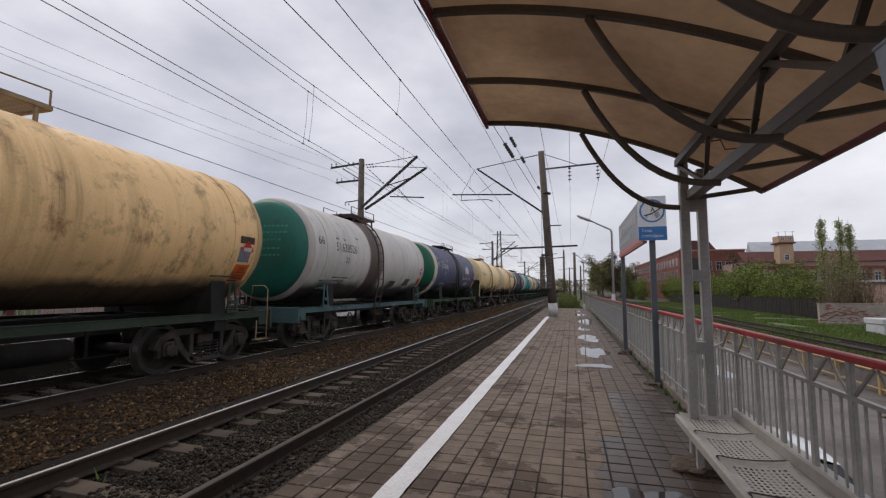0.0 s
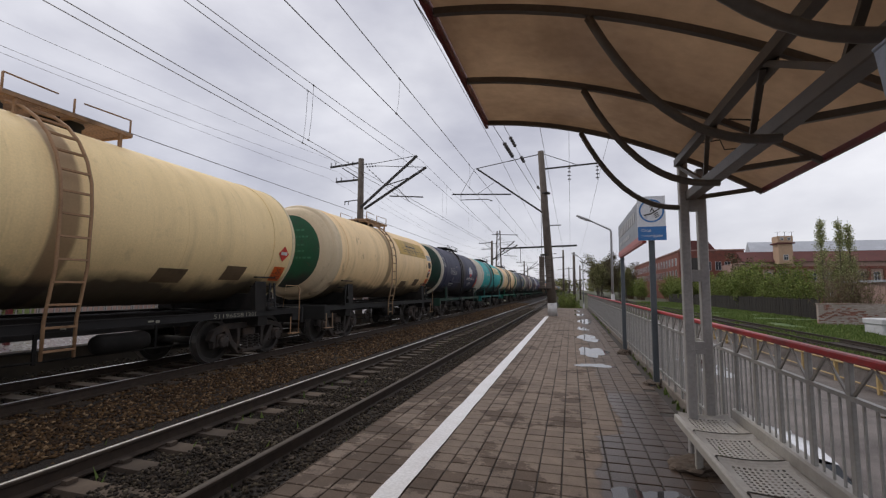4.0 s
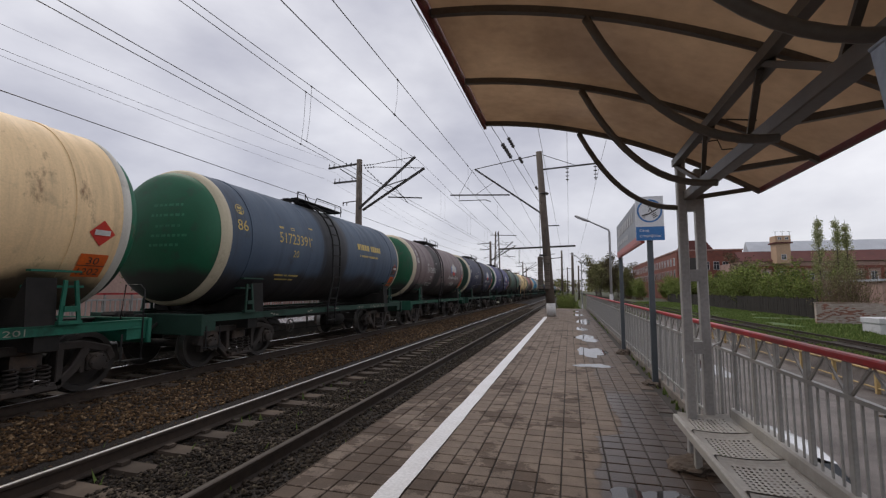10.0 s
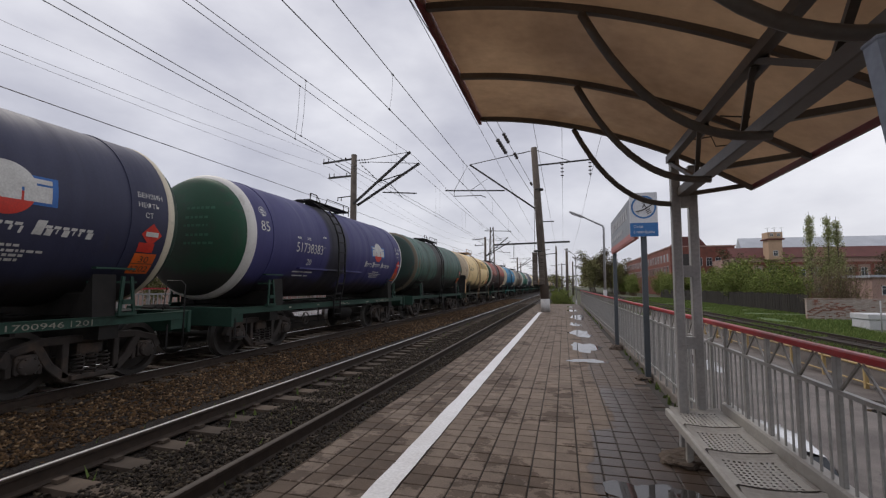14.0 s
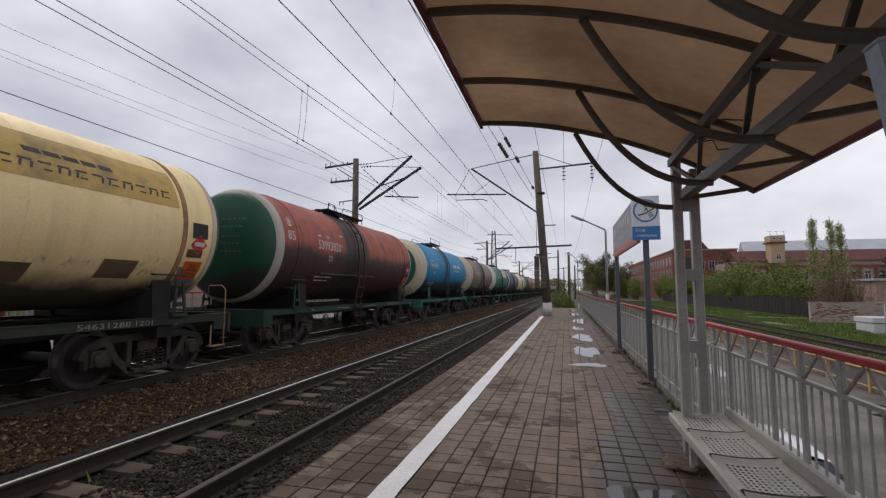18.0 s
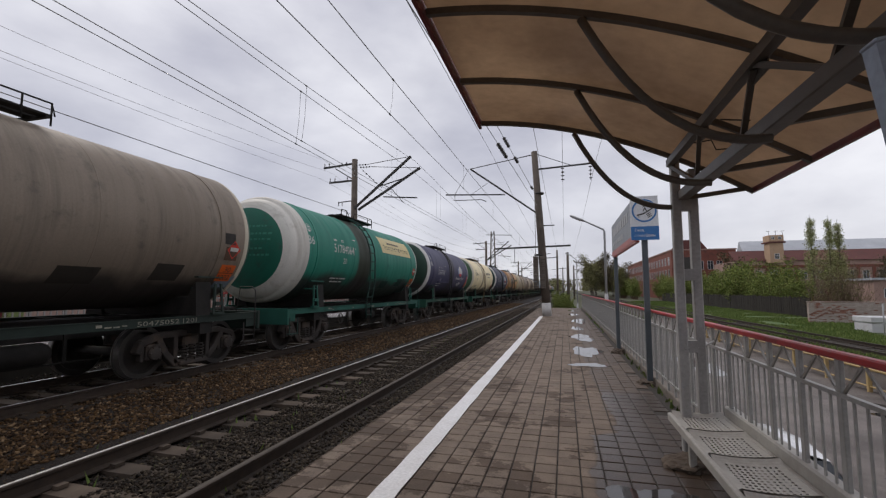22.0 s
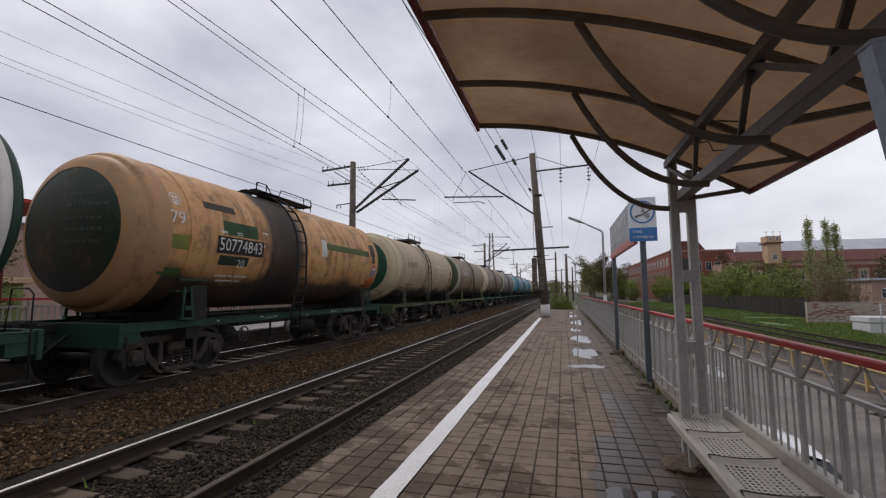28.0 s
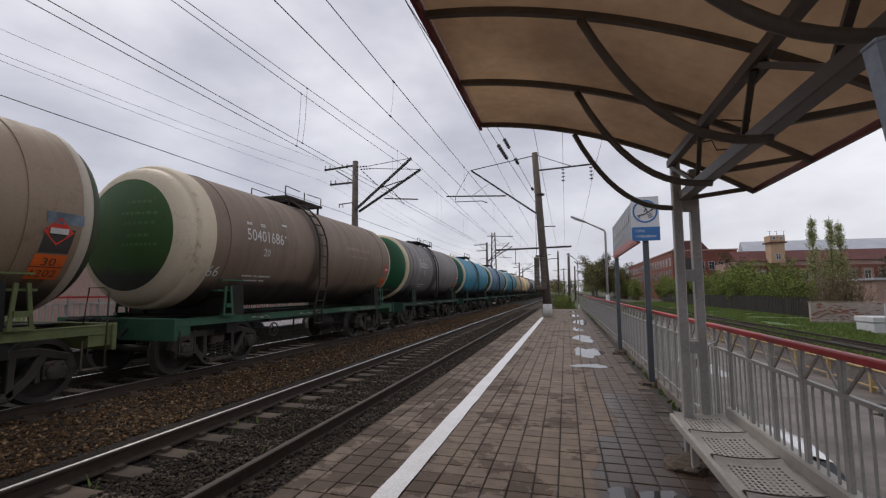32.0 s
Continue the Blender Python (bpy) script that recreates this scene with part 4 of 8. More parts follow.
def plain_paint(c, name):
    key = tuple(round(v, 3) for v in c)
    if key not in PLAIN:
        PLAIN[key] = surface(name, c, tuple(v * 1.2 + 0.003 for v in c), 1.5, 0.65, fine=30, bumps=0.1, dirt=tuple(v * 0.35 + 0.008 for v in c), spec=0.25)
    return PLAIN[key]


M_INK_SILL = surface("worn_sill_lettering", (0.30, 0.28, 0.22), (0.20, 0.19, 0.16), 6, 0.7, dirt=(0.08, 0.08, 0.07))


NUMBER_Y = {2: -3.95, 3: -4.0, 9: -3.0, 13: -3.95, 15: -3.85, 19: -3.98, 21: -3.4, 24: -3.65}


SPILL_Y = {6: -0.95, 7: -0.9, 8: -0.3, 9: -1.25, 11: -0.8, 17: -0.9, 21: -1.0}


def dress(w, k, s):
    """Paints a wagon and puts its lettering, panels and plates on the platform side."""
    w["label"] = s["label"]
    lift = 1.22 if max(s["body"]) > 0.13 else 1.1
    # every tank's bottom gets painted underside shade; higher bands also stand for soot
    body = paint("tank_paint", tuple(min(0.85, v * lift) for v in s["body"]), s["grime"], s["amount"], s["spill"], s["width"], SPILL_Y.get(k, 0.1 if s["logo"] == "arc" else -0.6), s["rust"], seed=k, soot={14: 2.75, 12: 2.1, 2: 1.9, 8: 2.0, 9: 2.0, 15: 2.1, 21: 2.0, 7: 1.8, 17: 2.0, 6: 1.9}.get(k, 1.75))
    # ends of lettered wagons mostly carry the same painted shade low down
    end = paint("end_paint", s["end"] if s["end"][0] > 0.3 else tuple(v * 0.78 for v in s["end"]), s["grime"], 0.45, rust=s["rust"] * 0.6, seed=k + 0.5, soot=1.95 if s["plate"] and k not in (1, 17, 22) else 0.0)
    band = paint("band_paint", s["band"], (0.22, 0.17, 0.11), 0.3, rust=s["rust"] * 0.9, seed=k + 0.7)
    frame_m = plain_paint(tuple(v * 0.58 + 0.003 for v in s["frame"]), "frame_paint")
    lad = plain_paint(s["ladder"] or BLACK, "ladder_paint")
    by = {"shell": body, "weld_seam": body, "strap": body, "saddle_rib": frame_m, "tank_end": end, "band": band, "side_sill": frame_m, "end_beam": frame_m, "step": lad, "hand_rail": lad, "strap_anchor": frame_m, "ladder_rail": lad, "rung": lad}
    if k == 13:
        by["strap"] = plain_paint((0.36, 0.19, 0.085), "rusty_strap")
    if k in OLDER:
        raised_walkway(w, lad)
    for o in list(w.children):
        n = o.name.split(".")[0]
        if k in OLDER and n in ("walkway_board", "walkway_beam"):
            bpy.data.objects.remove(o)
            continue
        if k in OLDER and n == "top_rail":
            left = o.bound_box[0][0] < -0.5
            o.data = RAISED[n]
            if left:
                o.matrix_basis = pose(0, 0, 0, 0, 0, 180)
            relink(o, lad)
        if k in WIDE and n == "band" and o.bound_box[0][1] < 0:
            o.data = RAISED["band"]
        if s["logo"] == "arc" and n in ("ladder_rail", "rung"):
            o.matrix_basis = pose(0, -0.3, 0) @ o.matrix_basis
        if n in by:
            relink(o, by[n])
    if s["plate"]:
        rng = random.Random(k + 50)
        bm = B()
        for i in range(5):
            z, x = 3.35 - i * 0.21 + rng.uniform(-0.03, 0.03), 0.05 + rng.uniform(-0.1, 0.1)
            while x < 0.75 + rng.uniform(-0.2, 0.1):
                n = rng.uniform(0.05, 0.12)
                bm.faces.new([bm.verts.new(on_end(a, b)) for a, b in ((x, z), (x + n, z), (x + n, z + 0.055), (x, z + 0.055))])
                x += n + 0.04
        tagged(part("end_lettering", bm, plain_paint(tuple(v * 1.2 + 0.04 for v in s["end"]), "faded_lettering"), w), kind="stuff")
    ink = INKS[s["ink"]]
    ny = NUMBER_Y.get(k, -3.6 if k in OLDER else -3.15)
    nz = 2.52 if (s["logo"] == "arc" and k != 2) or k == 21 else 2.80
    if s["number"]:
        bm = B()
        tank_text(bm, s["number"], ny, nz, 0.27, 1.35)
        part("wagon_number", bm, ink, w, "stencilled wagon number")
        bm = B()
        tank_text(bm, "26" if k == 15 else "20", ny + 0.6, nz - 0.33, 0.18)
        part("capacity_number", bm, ink, w, "small stencilled number")
        bm = B()
        for a, b, z, h in ((ny + 0.03, ny + 0.08, nz + 0.36, 0.06), (ny + 0.10, ny + 0.15, nz + 0.36, 0.06), (ny + 0.17, ny + 0.2, nz + 0.36, 0.06), (ny + 0.5, ny + 0.68, nz + 0.365, 0.018), (ny + 0.5, ny + 0.68, nz + 0.41, 0.018), (ny + 1.38, ny + 1.42, nz + 0.5, 0.04), (ny + 1.44, ny + 1.58, nz + 0.5, 0.04), (ny + 1.42, ny + 1.46, nz + 0.19, 0.05), (ny + 0.1, ny + 0.45, 1.98, 0.035), (ny + 0.5, ny + 0.62, 1.98, 0.035), (ny + 0.68, ny + 1.1, 1.98, 0.035), (ny + 0.2, ny + 0.7, 1.88, 0.03), (ny + 0.76, ny + 0.95, 1.88, 0.03)):
            tank_patch(bm, a, b, z, z + h)
        tagged(part("small_lettering", bm, ink, w), kind="stuff")
        bm = B()
        rng = random.Random(k)
        y = -3.3
        while y < 2.1:
            n = rng.uniform(0.05, 0.16)
            z = rng.uniform(1.0, 1.045)
            box(bm, 1.4125, y, z, 1.4155, y + n, z + rng.uniform(0.02, 0.045))
            y += n + rng.choice((0.03, 0.04, 0.04, 1.3))
        tagged(part("sill_lettering", bm, M_INK_SILL, w), kind="stuff")
        bm = B()
        side = Matrix(((0, 0, 1, 1.4165), (1, 0, 0, 0), (0, 1, 0, 0), (0, 0, 0, 1)))
        flat_text(bm, s["number"], Matrix.Translation((0, 2.35, 1.0)) @ side, 0.082, 0.86)
        flat_text(bm, "20", Matrix.Translation((0, 3.36, 1.0)) @ side, 0.082, 0.20)
        for y in (3.30, 3.60):
            box(bm, 1.4125, y, 0.995, 1.4165, y + 0.012, 1.087)
        part("sill_number", bm, M_INK_SILL, w, "worn pale wagon number on the sill")
    if s["code"]:
        bm = B()
        cz = 1.95 if k in (23, 24) else 2.92
        tank_text(bm, s["code"], -4.62, cz, 0.25)
        if k not in OLDER:
            tank_disc(bm, -4.46, 3.40, 0.13, inner=0.115)
            tank_patch(bm, -4.54, -4.38, 3.36, 3.375)
            for a, b, c, d in ((-4.52, -4.47, 3.40, 3.46), (-4.45, -4.40, 3.40, 3.46), (-4.50, -4.42, 3.29, 3.34)):
                tank_patch(bm, a, b, c, d)
        part("class_mark", bm, ink, w)
    if s["logo"] == "arc":
        c = 2.33
        bm = B()
        tank_patch(bm, c - 0.62, c + 0.62, 2.69, 3.09, 0.004)
        part("logo_ground", bm, M_MARKBLUE, w, "blue ground of the painted mark")
        bm = B()
        tank_disc(bm, c, 2.88, 0.36, 8, 172, 0.007)
        part("logo_dome", bm, M_INK_WHITE, w)
        bm = B()
        tank_disc(bm, c, 2.88, 0.36, 188, 352, 0.007)
        part("logo_sun", bm, M_PLATE_RED, w)
        for y in (c - 0.54, c - 0.17, c + 0.20):
            bm = B()
            tank_patch(bm, y, y + 0.34, 2.985, 3.05, 0.010)
            tank_patch(bm, y, y + 0.34, 2.73, 2.955, 0.010)
            part("logo_block", bm, M_INK_WHITE, w)
        bm = B()
        rng = random.Random(k)
        for a, n in ((1.22, 4), (1.88, 5), (2.69, 6)):
            tank_patch(bm, a, a + 0.12, 2.30, 2.50, slant=0.25)
            y = a + 0.15
            for q in range(n):
                z = rng.choice((2.30, 2.30, 2.33))
                tank_patch(bm, y, y + 0.085, 2.40, 2.44, slant=0.25)
                tank_patch(bm, y + rng.choice((0.0, 0.05)), y + rng.choice((0.03, 0.085)), z, 2.395, slant=0.25)
                y += 0.112
        for z, a, b in ((2.12, 2.05, 2.6), (2.05, 1.8, 2.85), (1.99, 1.95, 2.7), (1.93, 1.95, 2.65)):
            y = a
            while y < b:
                n = rng.uniform(0.03, 0.09)
                tank_patch(bm, y, y + n, z, z + 0.035)
                y += n + 0.02
        tagged(part("logo_lettering", bm, M_INK_WHITE, w), kind="stuff")
        bm = B()
        bm.free()
        for txt, z, n in (("БЕНЗИН", 3.10, 0.5), ("НЕФТЬ", 2.93, 0.42), ("СТ", 2.76, 0.16)):
            bm = B()
            tank_text(bm, txt, 4.2 + (0.13 if n < 0.2 else 0.0), z, 0.095, n * 0.95)
            part("cargo_lettering", bm, M_INK_WHITE, w, "white stencilled cargo word")
    elif s["logo"] in ("panel", "yellow"):
        bm = B()
        if s["logo"] == "panel":
            tank_patch(bm, 0.75, 4.15, 3.1, 3.75)
        else:
            tank_patch(bm, 0.5, 4.0, 3.12, 3.80, n=9)
        part("panel", bm, M_CREAMPANEL if s["logo"] == "panel" else M_YELLOWPANEL, w, "painted cream panel with dark lettering")
        bm = B()
        for i in range(12):
            y = 0.95 + i * 0.245
            h = 0.13 if i else 0.17
            tank_patch(bm, y, y + 0.17, 3.26 + h - 0.03, 3.26 + h, 0.009, slant=0.2)
            if i % 3:
                tank_patch(bm, y, y + 0.035, 3.26, 3.26 + h - 0.035, 0.009, slant=0.2)
            if i % 2:
                tank_patch(bm, y + 0.06, y + 0.17, 3.26, 3.285, 0.009, slant=0.2)
            else:
                tank_patch(bm, y + 0.135, y + 0.17, 3.26, 3.26 + h - 0.035, 0.009, slant=0.2)
        for i in range(5):
            y = 1.55 + i * 0.26
            tank_patch(bm, y, y + 0.22, 3.50, 3.57, 0.009, slant=-0.4)
        tagged(part("panel_lettering", bm, M_INK_DARK, w), kind="stuff")
        if s["logo"] == "panel":
            bm = B()
            for y, z, hh in ((1.2, 2.45, 0.2), (2.3, 2.1, 0.22), (3.3, 2.25, 0.15)):
                tank_patch(bm, y, y + 0.62, z, z + hh)
                tank_patch(bm, y, y + 0.5, z - 0.12, z - 0.06)
            part("stencil_patch", bm, plain_paint(tuple(v * 1.2 + 0.03 for v in s["body"]), "patch_paint"), w)
    elif s["logo"] in ("words", "words_white", "gold", "faint"):
        bm = B()
        ink2 = {"words": M_INK_DARK, "words_white": M_INK_WHITE, "gold": M_INK_YELLOW, "faint": plain_paint(tuple(v * 1.5 + 0.03 for v in s["body"]), "faint_lettering")}[s["logo"]]
        n, h = (10, 0.2) if s["logo"] != "faint" else (9, 0.1)
        y = 1.15
        for i in range(n):
            wd = (0.17, 0.14, 0.18, 0.09)[(i * 3 + k) % 4]
            tank_patch(bm, y, y + wd, 3.0, 3.0 + h, slant=0.1)
            y += wd + (0.04 if i != 4 else 0.14)
        y = 1.3
        for i in range(13):
            wd = (0.07, 0.10, 0.05)[(i + k) % 3]
            tank_patch(bm, y, y + wd, 2.76, 2.83)
            y += wd + (0.03 if i % 5 else 0.08)
        tagged(part("company_lettering", bm, ink2, w), kind="stuff")
    elif s["logo"] == "stripe":
        bm = B()
        tank_patch(bm, 0.9, 4.1, 2.92, 3.12)
        part("stripe", bm, plain_paint((0.075, 0.10, 0.035), "olive_stripe"), w, "olive green painted stripe")
        for y0, y1, z0, z1, c, lab in ((-3.47, -1.98, 2.46, 2.82, (0.02, 0.018, 0.017), "black number panel"), (-3.3, -2.2, 2.86, 3.16, (0.03, 0.07, 0.03), "rough green overpainted patch"), (-3.35, -2.45, 2.22, 2.42, (0.02, 0.03, 0.018), "rough green overpainted patch"), (-4.6, -4.2, 2.45, 2.72, (0.16, 0.17, 0.04), "olive stencilled square"), (-3.75, -2.85, 3.35, 3.5, (0.05, 0.04, 0.03), "dark overpainted patch"), (-4.7, -4.2, 1.95, 2.1, (0.05, 0.09, 0.03), "rough green overpainted patch"), (4.19, 4.62, 2.95, 3.4, (0.06, 0.05, 0.04), "dark overpainted patch")):
            bm = B()
            tank_patch(bm, y0, y1, z0, z1, 0.0045 if y1 < 0 else 0.008)
            part("paint_patch", bm, plain_paint(c, "patch_paint"), w, lab)
        bm = B()
        tank_patch(bm, 0.7, 1.0, 2.7, 3.2, 0.008)
        part("stencil_patch", bm, M_INK_WHITE, w)
    if k in (1, 3, 4, 13, 16, 17, 15):
        for y0, y1, z0, z1 in ((1.1, 1.75, 1.72, 1.98), (2.7, 3.3, 1.80, 2.10)):
            bm = B()
            tank_patch(bm, y0, y1, z0, z1, slant=0.12)
            part("paint_patch", bm, plain_paint(tuple(v * 0.16 + 0.01 for v in s["body"]), "patch_paint"), w, "dark overpainted patch")
    if k in (5, 10, 11, 18, 20, 14, 2):
        bm = B()
        bar(bm, (R - 0.14, -2.9, 2.09), (R - 0.14, 1.0, 2.09), 0.14, 0.05)
        part("drip_ledge", bm, body, w)
    if s["plate"]:
        bm = B()
        tank_patch(bm, 4.27, 4.69, 1.82, 2.16, 0.012)
        part("hazard_plate", bm, M_PLATE_ORANGE, w, "orange hazard number plate")
        bm = B()
        tank_text(bm, "30", 4.39, 2.01, 0.12, 0.18, 0.018)
        tank_text(bm, "1202", 4.32, 1.855, 0.12, 0.32, 0.018)
        tank_patch(bm, 4.27, 4.69, 1.984, 1.996, 0.016)
        part("plate_lettering", bm, M_INK_DARK, w)
        bm = B()
        g = girth(2.48)
        vs = [bm.verts.new(on_tank(4.49 + a, g + b, 0.012)) for a, b in ((0, -0.2), (0.2, 0), (0, 0.2), (-0.2, 0))]
        bm.faces.new(vs)
        part("hazard_diamond", bm, M_PLATE_RED, w, "red diamond hazard placard")
        bm = B()
        tank_patch(bm, 4.37, 4.61, 2.45, 2.53, 0.017)
        part("placard_lettering", bm, M_INK_WHITE, w)
        if s["logo"] == "arc":
            bm = B()
            tank_patch(bm, 4.28, 4.58, 2.18, 2.34, 0.013)
            part("red_plate", bm, M_PLATE_RED, w)
        if k in (0, 2, 4, 8, 13, 16, 21, 22, 23):
            for q in range(3):
                a, z = 4.2 + rng.uniform(0.0, 0.12), (1.72, 2.2, 2.62)[q] + rng.uniform(-0.05, 0.08)
                bm = B()
                tank_patch(bm, a, a + rng.uniform(0.25, 0.5), z, z + rng.uniform(0.15, 0.36), 0.0075, slant=rng.uniform(-0.3, 0.3))
                part("peeled_sticker", bm, plain_paint(((0.05, 0.045, 0.04), (0.16, 0.20, 0.24), (0.10, 0.06, 0.04))[(q + k) % 3], "sticker_rest"), w, "peeling remains of a sticker")
    if k == 4:
        bm = B()
        tank_patch(bm, 4.05, 4.78, 3.05, 3.32, 0.01)
        part("notice_plate", bm, M_INK_WHITE, w, "white notice with black letters")
        bm = B()
        tank_text(bm, "МТБЭ X", 4.10, 3.09, 0.19, 0.62, 0.016)
        part("notice_lettering", bm, M_INK_DARK, w)


def end_shield(w, c):
    """The tall bent sheet at the wagon's leading end."""
    bm = B()
    prof = [(-5.46, 1.12), (-5.40, 1.35), (-5.30, 1.75), (-5.28, 2.1), (-5.30, 2.42)]
    rows = [[bm.verts.new((x, y, z - (0.06 if x in (0.78, 1.42) and z > 2.3 else 0))) for x in (0.78, 0.86, 1.34, 1.42)] for y, z in prof]
    for a, b in zip(rows, rows[1:]):
        for i in range(3):
            bm.faces.new((a[i], a[i + 1], b[i + 1], b[i]))
    bmesh.ops.solidify(bm, geom=bm.faces[:], thickness=0.03)
    part("end_shield", bm, M_UNDER, w, "tall bent black sheet shield")
    bm = B()
    tube(bm, [(1.43, y, z) for y, z in prof[:-1]], 0.035, 6)
    part("shield_edge", bm, plain_paint(c, "shield_edge_paint"), w)


SPEED, PITCH = 8.766, 12.02
TRAIN = {}


def build_train():
    first = make_wagon()
    first["group"] = "wagons of the goods train"
    for k in sorted(WAGONS):
        w = first if k == min(WAGONS) else copy_thing(first, Matrix())
        TRAIN[k] = w
    for k, w in TRAIN.items():
        dress(w, k, WAGONS[k])
        if k in (3, 13):
            end_shield(w, WAGONS[k]["body"])
        w.matrix_basis = pose(TRAIN_C, wagon_y(k, 0), 0)


def wagon_y(k, t):
    return 10.46 + PITCH * (k - 10) - SPEED * (t - 13) - (0.35 if k < 3 else 0.0)


build_train()

# ---- platform ----
PX0, PX1, PY0, PY1 = -2.06, 1.50, -14.0, 37.6
TW, TL = 0.1775, 0.1826
TX0 = -0.09 - 11 * TW


def build_platform():
    bm = B()
    box(bm, PX0 + 0.04, PY0, -1.75, PX1, PY1, PZ - 0.012)
    pf = single("platform", bm, M_PLATFORM, "low station platform paved with small grey brown tiles", "platform", kind="structure")
    bm = B()
    box(bm, PX0, PY0, -0.45, PX0 + 0.06, PY1, PZ - 0.02, bevel=0.01)
    part("edge_beam", bm, M_PLATFORM, pf)
    bm = B()
    box(bm, 1.28, PY0, PZ - 0.02, 1.46, PY1, PZ + 0.10, bevel=0.012)
    part("back_kerb", bm, M_KERB, pf, "weathered concrete kerb")
    return pf


PLATFORM = build_platform()


def paving_material():
    m, nt, b = shader("paving")
    oi, ge = nt.nodes.new("ShaderNodeObjectInfo"), nt.nodes.new("ShaderNodeNewGeometry")
    co = nt.nodes.new("ShaderNodeTexCoord")
    ad = nt.nodes.new("ShaderNodeMath")
    ad.operation = "FRACT"
    s = nt.nodes.new("ShaderNodeMath")
    s.operation = "ADD"
    nt.links.new(oi.outputs["Random"], s.inputs[0])
    nt.links.new(ge.outputs["Random Per Island"], s.inputs[1])
    nt.links.new(s.outputs[0], ad.inputs[0])
    world_pos = ge.outputs["Position"]

    def wn(scale, detail, rough=0.6):
        n = nt.nodes.new("ShaderNodeTexNoise")
        n.inputs["Scale"].default_value, n.inputs["Detail"].default_value, n.inputs["Roughness"].default_value = scale, detail, rough
        nt.links.new(world_pos, n.inputs["Vector"])
        return n.outputs[0]
    col = ramp(nt, ad.outputs[0], [(0.0, (0.156, 0.118, 0.092)), (0.5, (0.180, 0.138, 0.107)), (1.0, (0.212, 0.163, 0.126))])
    wet = wn(1.9, 7, 0.66)
    fine = wn(70, 4)
    mid = wn(6, 5)
    edge_mr = nt.nodes.new("ShaderNodeMapRange")
    sp0 = nt.nodes.new("ShaderNodeSeparateXYZ")
    nt.links.new(world_pos, sp0.inputs[0])
    for kk, v in (("From Min", -2.1), ("From Max", -0.6), ("To Min", 0.13), ("To Max", -0.02)):
        edge_mr.inputs[kk].default_value = v
    nt.links.new(sp0.outputs[0], edge_mr.inputs["Value"])
    wsum = nt.nodes.new("ShaderNodeMath")
    wsum.operation = "ADD"
    nt.links.new(wet, wsum.inputs[0])
    nt.links.new(edge_mr.outputs[0], wsum.inputs[1])
    own = nt.nodes.new("ShaderNodeMath")
    own.operation = "MULTIPLY_ADD"
    nt.links.new(ad.outputs[0], own.inputs[0])
    own.inputs[1].default_value = 0.10
    nt.links.new(wsum.outputs[0], own.inputs[2])
    damp = ramp(nt, own.outputs[0], [(0.590, 0.0), (0.625, 1.0)])
    # the damp strip towards the back of the platform
    sp, mr = nt.nodes.new("ShaderNodeSeparateXYZ"), nt.nodes.new("ShaderNodeMapRange")
    nt.links.new(world_pos, sp.inputs[0])
    mr.interpolation_type = "SMOOTHSTEP"
    for kk, v in (("From Min", 0.57), ("From Max", 0.61), ("To Min", 0.0), ("To Max", 0.95)):
        mr.inputs[kk].default_value = v
    wob = nt.nodes.new("ShaderNodeMath")
    wob.operation = "MULTIPLY_ADD"
    wob.inputs[1].default_value = 0.75
    nt.links.new(wn(0.8, 4), wob.inputs[0])
    step = nt.nodes.new("ShaderNodeMapRange")
    for kk, v in (("From Min", 4.78), ("From Max", 4.92), ("To Min", 0.0), ("To Max", -0.22)):
        step.inputs[kk].default_value = v
    nt.links.new(sp.outputs[1], step.inputs["Value"])
    stepped = nt.nodes.new("ShaderNodeMath")
    stepped.operation = "ADD"
    nt.links.new(sp.outputs[0], stepped.inputs[0])
    nt.links.new(step.outputs[0], stepped.inputs[1])
    nt.links.new(stepped.outputs[0], wob.inputs[2])
    nt.links.new(wob.outputs[0], mr.inputs["Value"])
    near = nt.nodes.new("ShaderNodeMapRange")
    for kk, v in (("From Min", 6.7), ("From Max", 7.0), ("To Min", 1.0), ("To Max", 0.5)):
        near.inputs[kk].default_value = v
    nt.links.new(sp.outputs[1], near.inputs["Value"])
    strip = mixed(nt, 1.0, mr.outputs[0], near.outputs[0], "MULTIPLY")
    dampness = mixed(nt, 1.0, damp, strip, "LIGHTEN")
    col = mixed(nt, 0.5, col, ramp(nt, mid, [(0.3, 0.6), (0.7, 1.3)]), "MULTIPLY")
    col = mixed(nt, 0.5, col, ramp(nt, fine, [(0.3, 0.6), (0.7, 1.3)]), "MULTIPLY")
    col = mixed(nt, dampness, col, mixed(nt, 1.0, col, (0.47, 0.43, 0.40), "MULTIPLY"))
    col = mixed(nt, strip, col, mixed(nt, 1.0, col, (0.60, 0.56, 0.53), "MULTIPLY"))
    put(nt, b.inputs["Base Color"], col)
    put(nt, b.inputs["Roughness"], mixed(nt, strip, (0.8, 0.8, 0.8), (0.28, 0.28, 0.28)))
    b.inputs["Specular IOR Level"].default_value = 0.35
    bump(nt, b, fine, 0.35, 0.004)
    return m


M_PAVING = paving_material()


